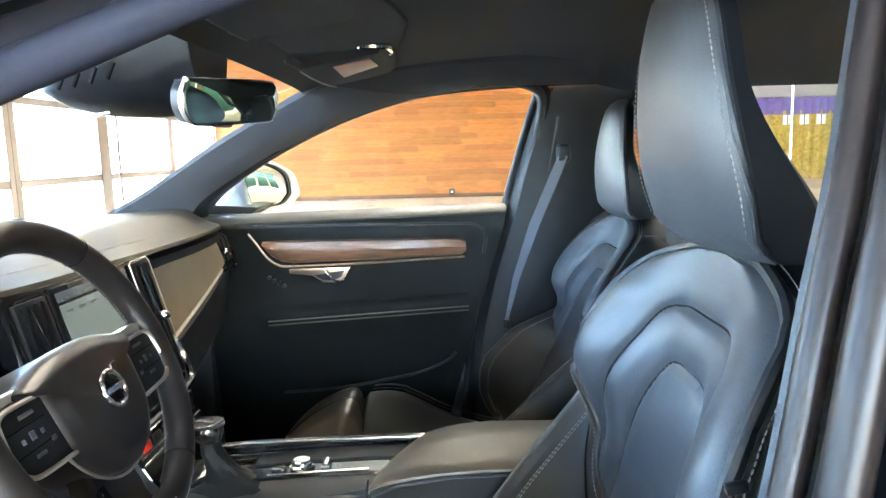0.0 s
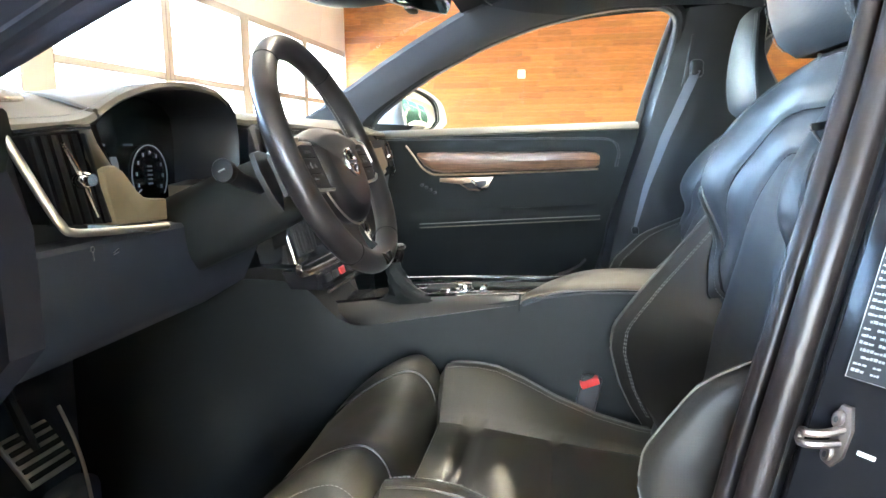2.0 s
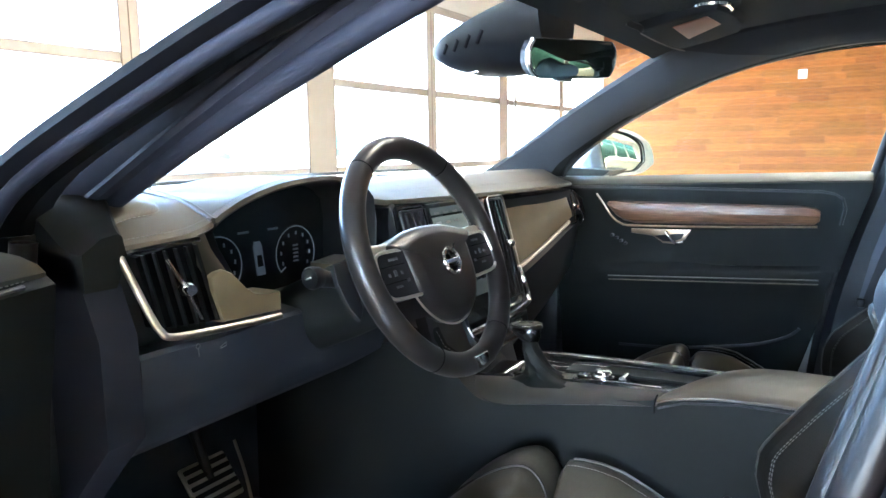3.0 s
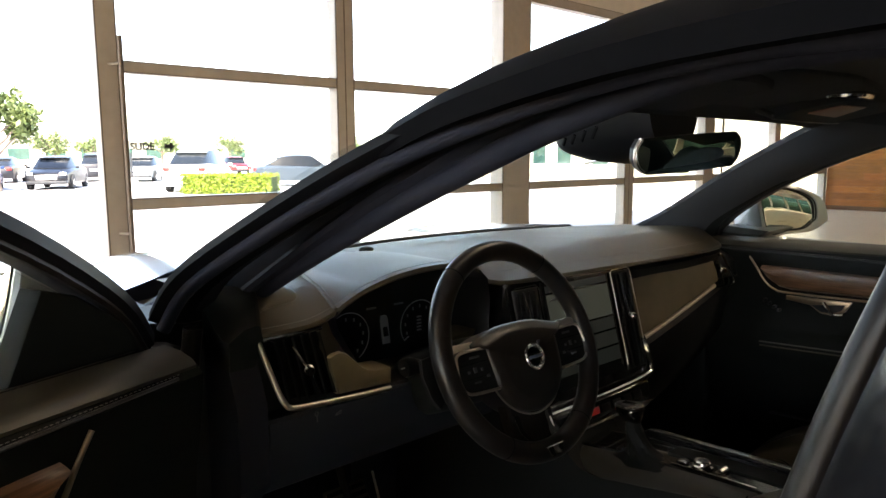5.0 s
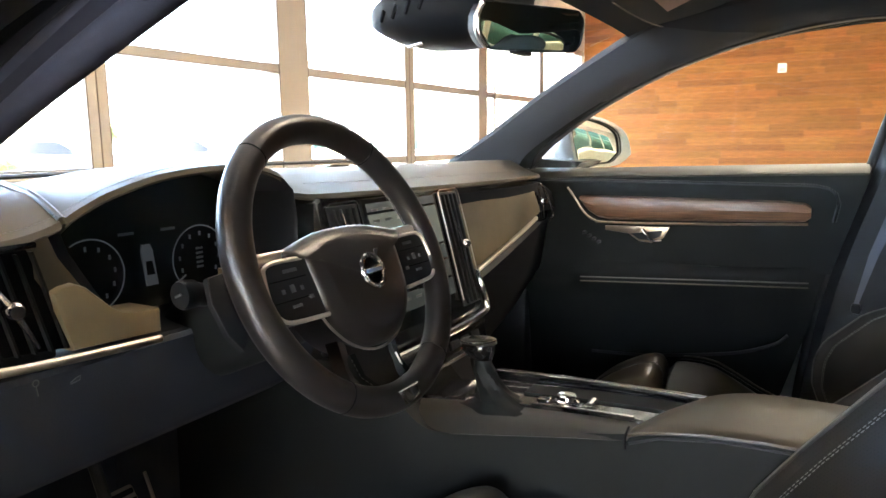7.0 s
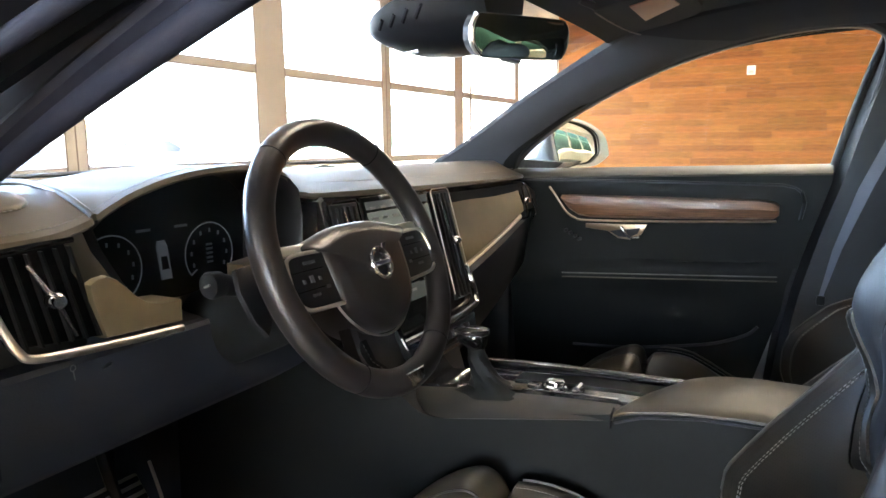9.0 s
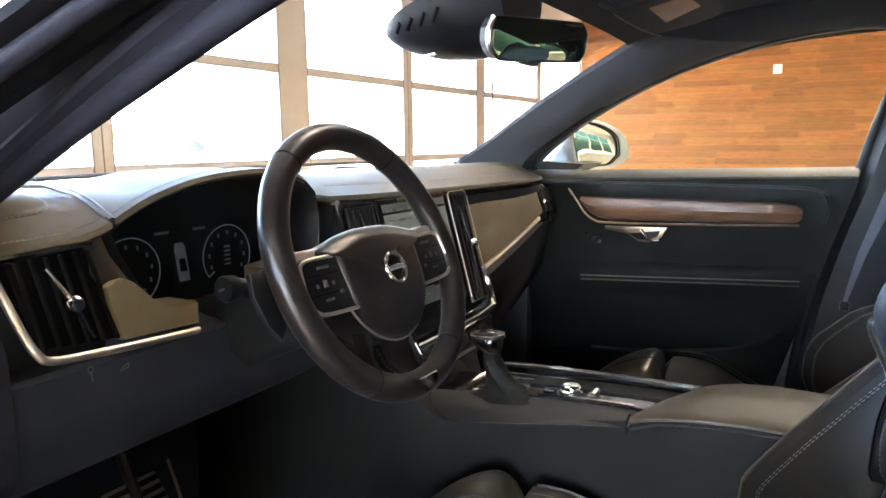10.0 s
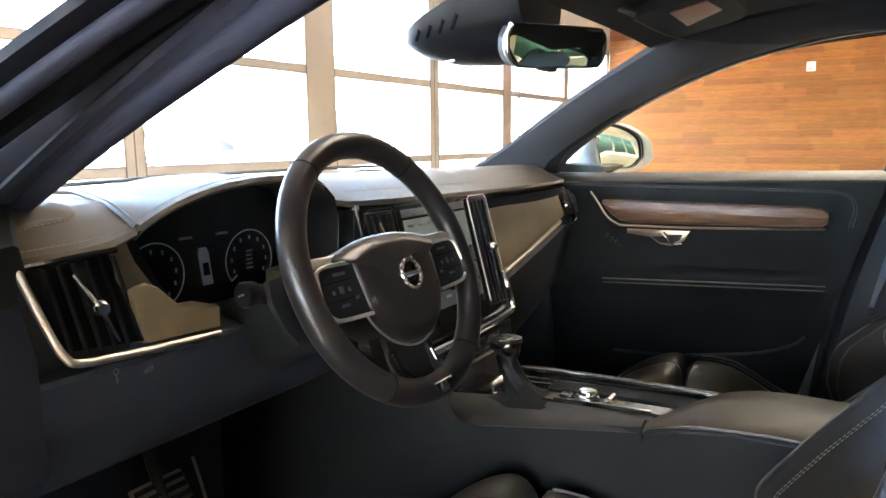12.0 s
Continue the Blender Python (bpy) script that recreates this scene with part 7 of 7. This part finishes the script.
def parked_car(x, y, head, colour, label, tall=0.0, length=4.6):
    c = thing("parked_car", label, "car", "parked cars", at=(x, y, OG))
    M = pose(x, y, OG, 0, 0, head)
    hl = length / 2
    pts = [(-hl, 0.55, 0.62), (-hl + 0.15, 0.78, 0.72), (-hl + 1.0, 0.86, 0.86 + tall * 0.4), (-hl + 1.3, 0.88, 0.90 + tall * 0.45), (0.2, 0.90, 0.93 + tall * 0.5), (hl - 0.8, 0.88, 0.95 + tall * 0.5), (hl - 0.15, 0.82, 0.9 + tall * 0.5), (hl, 0.6, 0.7)]
    part("body", turn(loft([[(px, hw, 0.25), (px, hw + 0.02, 0.5), (px, hw, zt - 0.08), (px, hw - 0.12, zt), (px, -hw + 0.12, zt), (px, -hw, zt - 0.08), (px, -hw - 0.02, 0.5), (px, -hw, 0.25)] for px, hw, zt in pts]), M), colour, c)
    top = 1.43 + tall
    z0 = 0.88 + tall * 0.45
    part("cabin_glass", turn(loft([[(px, hw, z0 - 0.05), (px, hw - 0.02, z0), (px + d, hw - 0.22, zt), (px + d, -hw + 0.22, zt), (px, -hw + 0.02, z0), (px, -hw, z0 - 0.05)] for px, hw, zt, d in ((-hl + 1.15, 0.78, z0 + 0.02, 0.0), (-hl + 1.9, 0.84, top - 0.05, 0.0), (0.1, 0.85, top - 0.02, 0.0), (hl - 1.35, 0.83, top - 0.08, 0.0), (hl - 0.55 - 0.1 * tall, 0.78, z0 + 0.04, 0.0))]), M), CARWIN, c, "dark windows")
    part("roof", turn(loft([[(px, 0.60, zt - 0.04), (px, 0.45, zt), (px, -0.45, zt), (px, -0.60, zt - 0.04)] for px, zt in ((-hl + 1.75, top - 0.05), (-hl + 2.1, top), (0.4, top + 0.015), (hl - 1.5, top - 0.03), (hl - 1.2, top - 0.10))]), M), colour, c)
    for sg in (1, -1):
        for px in (-hl + 0.85, hl - 0.85):
            w = part("wheel", turn(loft([[(px + r * math.cos(a), sg * (0.80 + yy), 0.32 + r * math.sin(a)) for a in [k * math.pi / 10 for k in range(20)]] for r, yy in ((0.2, -0.1), (0.32, -0.1), (0.32, 0.1), (0.2, 0.11))]), M), TYRE, c)
            part("rim", turn(loft([[(px + r * math.cos(a), sg * (0.80 + yy), 0.32 + r * math.sin(a)) for a in [k * math.pi / 10 for k in range(20)]] for r, yy in ((0.2, 0.06), (0.2, 0.105), (0.04, 0.12))]), M), CHROME, w)
        part("headlight", turn(block(-hl - 0.01 + 0.03, -hl + 0.25, sg * 0.62 - 0.13, sg * 0.62 + 0.13, 0.60, 0.74, 0.03), M), CHROME, c)
        part("tail_light", turn(block(hl - 0.16, hl - 0.02, sg * 0.66 - 0.12, sg * 0.66 + 0.12, 0.72 + tall * 0.4, 0.86 + tall * 0.4, 0.02), M), RED, c)
        part("side_mirror", turn(block(-hl + 1.35, -hl + 1.5, sg * 0.98 - 0.08, sg * 0.98 + 0.08, z0 + 0.0, z0 + 0.12, 0.03), M), colour, c)
    part("grille", turn(block(-hl - 0.015, -hl + 0.05, -0.42, 0.42, 0.42, 0.62, 0.03), M), CHROME, c)
    part("bumper", turn(block(-hl - 0.03, -hl + 0.2, -0.8, 0.8, 0.24, 0.38, 0.05), M), BLACK, c)
    part("plate", turn(block(hl - 0.01, hl + 0.02, -0.25, 0.25, 0.62, 0.74, 0.006), M), WHITE, c)
    return c


CBLACK = mat("black_car_paint", (0.012, 0.012, 0.014), 0.3, metal=0, coat=0.15, spec=0.25, vary=0.05)
CWHITE = mat("white_car_paint", (0.6, 0.6, 0.59), 0.3, metal=0, coat=0.15, spec=0.25, vary=0.05)
CBLUE = mat("blue_car_paint", (0.02, 0.05, 0.16), 0.3, metal=0, coat=0.15, spec=0.25, vary=0.05)
CGREY = mat("slate_car_paint", (0.05, 0.065, 0.08), 0.3, metal=0.2, coat=0.15, spec=0.25, vary=0.05)
CRED = mat("dark_red_car_paint", (0.1, 0.012, 0.012), 0.3, metal=0, coat=0.15, spec=0.25, vary=0.05)
CSILV = mat("silver_car_paint", (0.24, 0.245, 0.25), 0.3, metal=0.4, coat=0.15, spec=0.25, vary=0.05)
parked_car(-34.5, 7.2, 155, CBLACK, "black parked saloon facing the showroom with chrome grille")
parked_car(-45.5, 7.0, -20, CBLACK, "black parked saloon seen from behind")
parked_car(-35.2, 4.1, -15, CBLUE, "blue parked car at the edge of the car park")
parked_car(-44.5, 9.9, -20, CRED, "dark red parked saloon")
parked_car(-44.0, 11.6, -20, CBLACK, "black parked estate car between two others", 0.2)
parked_car(-41.5, 13.4, 150, CSILV, "pale silver parked car beside a lamp post")
parked_car(-27.6, 10.9, -38, CWHITE, "white parked estate car with a dark rear window", 0.25, 4.8)
parked_car(-28.6, 16.2, 250, CGREY, "slate blue parked saloon behind the hedge")
parked_car(-33.0, 24.6, 235, CWHITE, "white parked car near the neighbouring building")
parked_car(-25.4, 20.8, 235, CGREY, "slate blue parked car near the neighbouring building")
parked_car(-54.0, 25.0, 170, CRED, "red parked car in the far row")


def leaf_cloud(name, points, size, material, parent=None, seed=1):
    rnd = random.Random(seed)
    verts, faces = [], []
    for p in points:
        a = Vector((rnd.uniform(-1, 1), rnd.uniform(-1, 1), rnd.uniform(-1, 1))).normalized()
        b = a.cross(Vector((rnd.uniform(-1, 1), rnd.uniform(-1, 1), rnd.uniform(-1, 1)))).normalized()
        sz = size * rnd.uniform(0.6, 1.3)
        k = len(verts)
        c = Vector(p)
        verts += [c - a * sz, c + b * sz * 0.45, c + a * sz, c - b * sz * 0.45]
        faces.append((k, k + 1, k + 2, k + 3))
    me = bpy.data.meshes.new(name)
    me.from_pydata(verts, [], faces)
    return part(name, me, material, parent, "", False)


def tree(x, y, h, r, seed, leaves=1800):
    rnd = random.Random(seed)
    t = thing("tree", "broad-leaved tree with loose green crown", "tree", "car park trees", at=(x, y, OG))
    tr = part("trunk", tube([(x, y, OG), (x + 0.1, y, OG + h * 0.3), (x, y + 0.1, OG + h * 0.6), (x, y, OG + h * 0.85)], [0.16, 0.12, 0.08, 0.03], 8), BARK, t)
    cl = []
    for k in range(9):
        a = rnd.uniform(0, 6.28)
        zz = OG + h * rnd.uniform(0.45, 0.85)
        e = (x + r * 0.75 * math.cos(a), y + r * 0.75 * math.sin(a), zz + rnd.uniform(0.1, 0.6))
        part("limb", tube([(x, y, zz - h * 0.15), e], [0.05, 0.015], 6), BARK, tr)
        cl.append((e, r * rnd.uniform(0.35, 0.6)))
    cl.append(((x, y, OG + h * 0.8), r * 0.6))
    pts = []
    for k in range(leaves):
        c, cr = rnd.choice(cl)
        d = Vector((rnd.gauss(0, 1), rnd.gauss(0, 1), rnd.gauss(0, 0.8))).normalized() * cr * rnd.uniform(0.3, 1.0)
        pts.append(Vector(c) + d)
    leaf_cloud("crown", pts, 0.16, TREELEAF, t, seed)
    return t


tree(-32.0, 4.4, 4.2, 1.45, 3, 2600)
for i, (x, y, h) in enumerate(((-62, 13.5, 3.2), (-64, 17, 2.8), (-70, 25, 3.4), (-72, 33, 3.6), (-60, 40, 3.4), (-66, 9.0, 2.6))):
    tree(x, y, h, 1.5, 10 + i, 900)
# clipped hedge
hd = thing("hedge", "clipped bright green box hedge", "hedge", at=(-23.4, 10.2, OG))
rnd = random.Random(7)
HA, HB = Vector((-24.7, 9.05, OG)), Vector((-22.05, 11.3, OG))
hx = (HB - HA).normalized()
hn = Vector((-hx.y, hx.x, 0))
core = part("core", loft([[HA + hx * (s * (HB - HA).length) + hn * w + Vector((0, 0, z)) for w, z in ((-0.35, 0.02), (0.35, 0.02), (0.32, 0.62), (-0.32, 0.62))] for s in (0.02, 0.5, 0.98)]), mat("hedge_core", (0.03, 0.05, 0.01), 0.9), hd)
pts = []
for k in range(9000):
    s, w, z = rnd.random(), rnd.uniform(-0.4, 0.4), rnd.uniform(0.03, 0.72)
    if rnd.random() < 0.7:
        w = (0.38 if rnd.random() < 0.5 else -0.38) + rnd.gauss(0, 0.03)
    else:
        z = 0.68 + rnd.gauss(0, 0.03)
    clump = 0.05 * math.sin(s * 46) + 0.03 * math.sin(s * 91)
    pts.append(HA + hx * (s * (HB - HA).length) + hn * (w * (1 + clump)) + Vector((0, 0, z * (1 + clump * 0.6))))
leaf_cloud("leaves", pts, 0.045, LEAF, hd, 8)

# neighbouring wing of the building: cream wall with doors and windows
wg = thing("neighbouring_building", "low cream building wing with dark glazed doors", "building", at=(-22, 30, OG))
WA, WB = Vector((-34.0, 31.0, OG)), Vector((-9.0, 24.5, OG))
wx = (WB - WA).normalized()
wn_ = Vector((wx.y, -wx.x, 0))


def on_wing(a, b, c):
    return WA + wx * a + Vector((0, 0, b)) - wn_ * c


WL = (WB - WA).length
part("wall", loft([[on_wing(a, z, c) for z, c in ((0, 0), (5.5, 0), (5.5, 4), (0, 4))] for a in (0, WL)]), CREAM, wg, "", False)
part("roof_edge", loft([[on_wing(a, z, c) for z, c in ((5.5, -0.25), (5.8, -0.25), (5.8, 4), (5.5, 4))] for a in (-0.2, WL + 0.2)]), ALU, wg)
GREENGLASS = mat("green_tinted_window", (0.03, 0.075, 0.06), 0.06, coat=1.0, vary=0.2, scale=3)
for a in (4.0, 6.4, 9.6, 11.8, 14.6, 16.8):
    w = part("window", prism([(a, 0.9), (a + 1.25, 0.9), (a + 1.25, 2.9), (a, 2.9)], lambda p, q, c: on_wing(p, q, c - 0.01), 0.02, 0.004), GREENGLASS, wg, "green-tinted window", False)
    part("window_frame", join(*[prism(o, lambda p, q, c: on_wing(p, q, c - 0.06), 0.06, 0.004) for o in ([(a - 0.08, 0.82), (a, 0.82), (a, 2.98), (a - 0.08, 2.98)], [(a + 1.25, 0.82), (a + 1.33, 0.82), (a + 1.33, 2.98), (a + 1.25, 2.98)], [(a, 2.9), (a + 1.25, 2.9), (a + 1.25, 2.98), (a, 2.98)], [(a, 0.82), (a + 1.25, 0.82), (a + 1.25, 0.9), (a, 0.9)])]), WHITE, w, "", False)
for k in range(9):
    part("groove", loft([[on_wing(a, 0.6 * k + 0.3 + dz, c) for dz, c in ((0, -0.006), (0.02, -0.006), (0.02, 0.01), (0, 0.01))] for a in (17.9, WL)]), ALU, wg, "", False)
# far commercial building, low on the horizon
fb = thing("distant_building", "long pale commercial building across the road", "building", at=(-110, 20, OG))
part("wall", block(-118, -110, -30, 60, OG, 3.6, 0.05), CREAM, fb, "", False)
part("roof", block(-118.5, -109.5, -30.5, 60.5, 3.6, 4.0, 0.05), ALU, fb, "", False)
for k in range(18):
    part("window", block(-110.05, -109.9, -27 + 4.6 * k, -24.4 + 4.6 * k, 1.2, 2.7, 0.01), GREENGLASS, fb, "", False)
lp = thing("lamp_post", "slim dark car park lamp post", "street lamp", at=(-36, 10.9, OG))
part("pole", rod((-36, 10.9, OG), (-36, 10.9, 1.45), 0.05), BLACK, lp)
part("base", block(-36.2, -35.8, 10.7, 11.1, OG, OG + 0.35, 0.02), WHITE, lp)

# ---- panelled wall: boards ----
PL = wood_mat("oiled_plank", (0.250, 0.087, 0.0138), (0.322, 0.117, 0.0198), grain=(0.9, 5, 5), rough=0.5, spec=0.25)
PLJ = wood_mat("oiled_plank_rest", (0.250, 0.087, 0.0138), (0.322, 0.117, 0.0198), grain=(0.9, 5, 5), rough=0.5, spec=0.25, per="island")
ww = setting("wall_panelled", block(XW, 7.6, YW, YW + 0.2, FL, CH, 0), mat("plank_backing", (0.12, 0.055, 0.025), 0.8), "orange-brown hardwood plank wall with staggered boards", "wall", False)
rnd = random.Random(21)
ROWH = 0.152
alike = {}
made = 0
rv_, rf_ = [], []
row = 0
z = FL + 0.1
while z < CH - ROWH:
    x = XW + 0.02 - rnd.uniform(0, 0.6)
    while x < 7.55:
        ln = rnd.choice((0.6, 0.8, 1.0, 1.2, 1.45))
        x0, x1 = max(x, XW + 0.005), min(x + ln, 7.58)
        pr = rnd.choice((0.014, 0.0155, 0.017, 0.0185))
        if x1 - x0 > 0.05:
            key = (round(x1 - x0, 3), pr)
            inside = -4.6 < x0 < 3.2 and 0.2 < z < 3.9
            if inside and made < 300:
                if key not in alike:
                    bm = block(0, key[0] - 0.002, -pr, -0.001, 0.001, ROWH - 0.001, 0.0015, 1)
                    me = bpy.data.meshes.new("plank")
                    bm.to_mesh(me)
                    bm.free()
                    me.materials.append(PL)
                    alike[key] = me
                o = new("plank", alike[key])
                o.parent = ww
                o.location = (x0, YW, z)
                made += 1
            else:
                k = len(rv_)
                for px in (x0, x1 - 0.002):
                    for py in (YW - pr, YW - 0.001):
                        for pz in (z + 0.001, z + ROWH - 0.001):
                            rv_.append((px, py, pz))
                rf_ += [(k, k + 1, k + 5, k + 4), (k, k + 2, k + 3, k + 1), (k + 4, k + 5, k + 7, k + 6), (k + 1, k + 3, k + 7, k + 5), (k, k + 4, k + 6, k + 2)]
        x += ln
    z += ROWH
    row += 1
me = bpy.data.meshes.new("planking")
me.from_pydata(rv_, [], rf_)
o = part("planking", me, PLJ, ww, "", False)
tagged(o, kind="stuff")
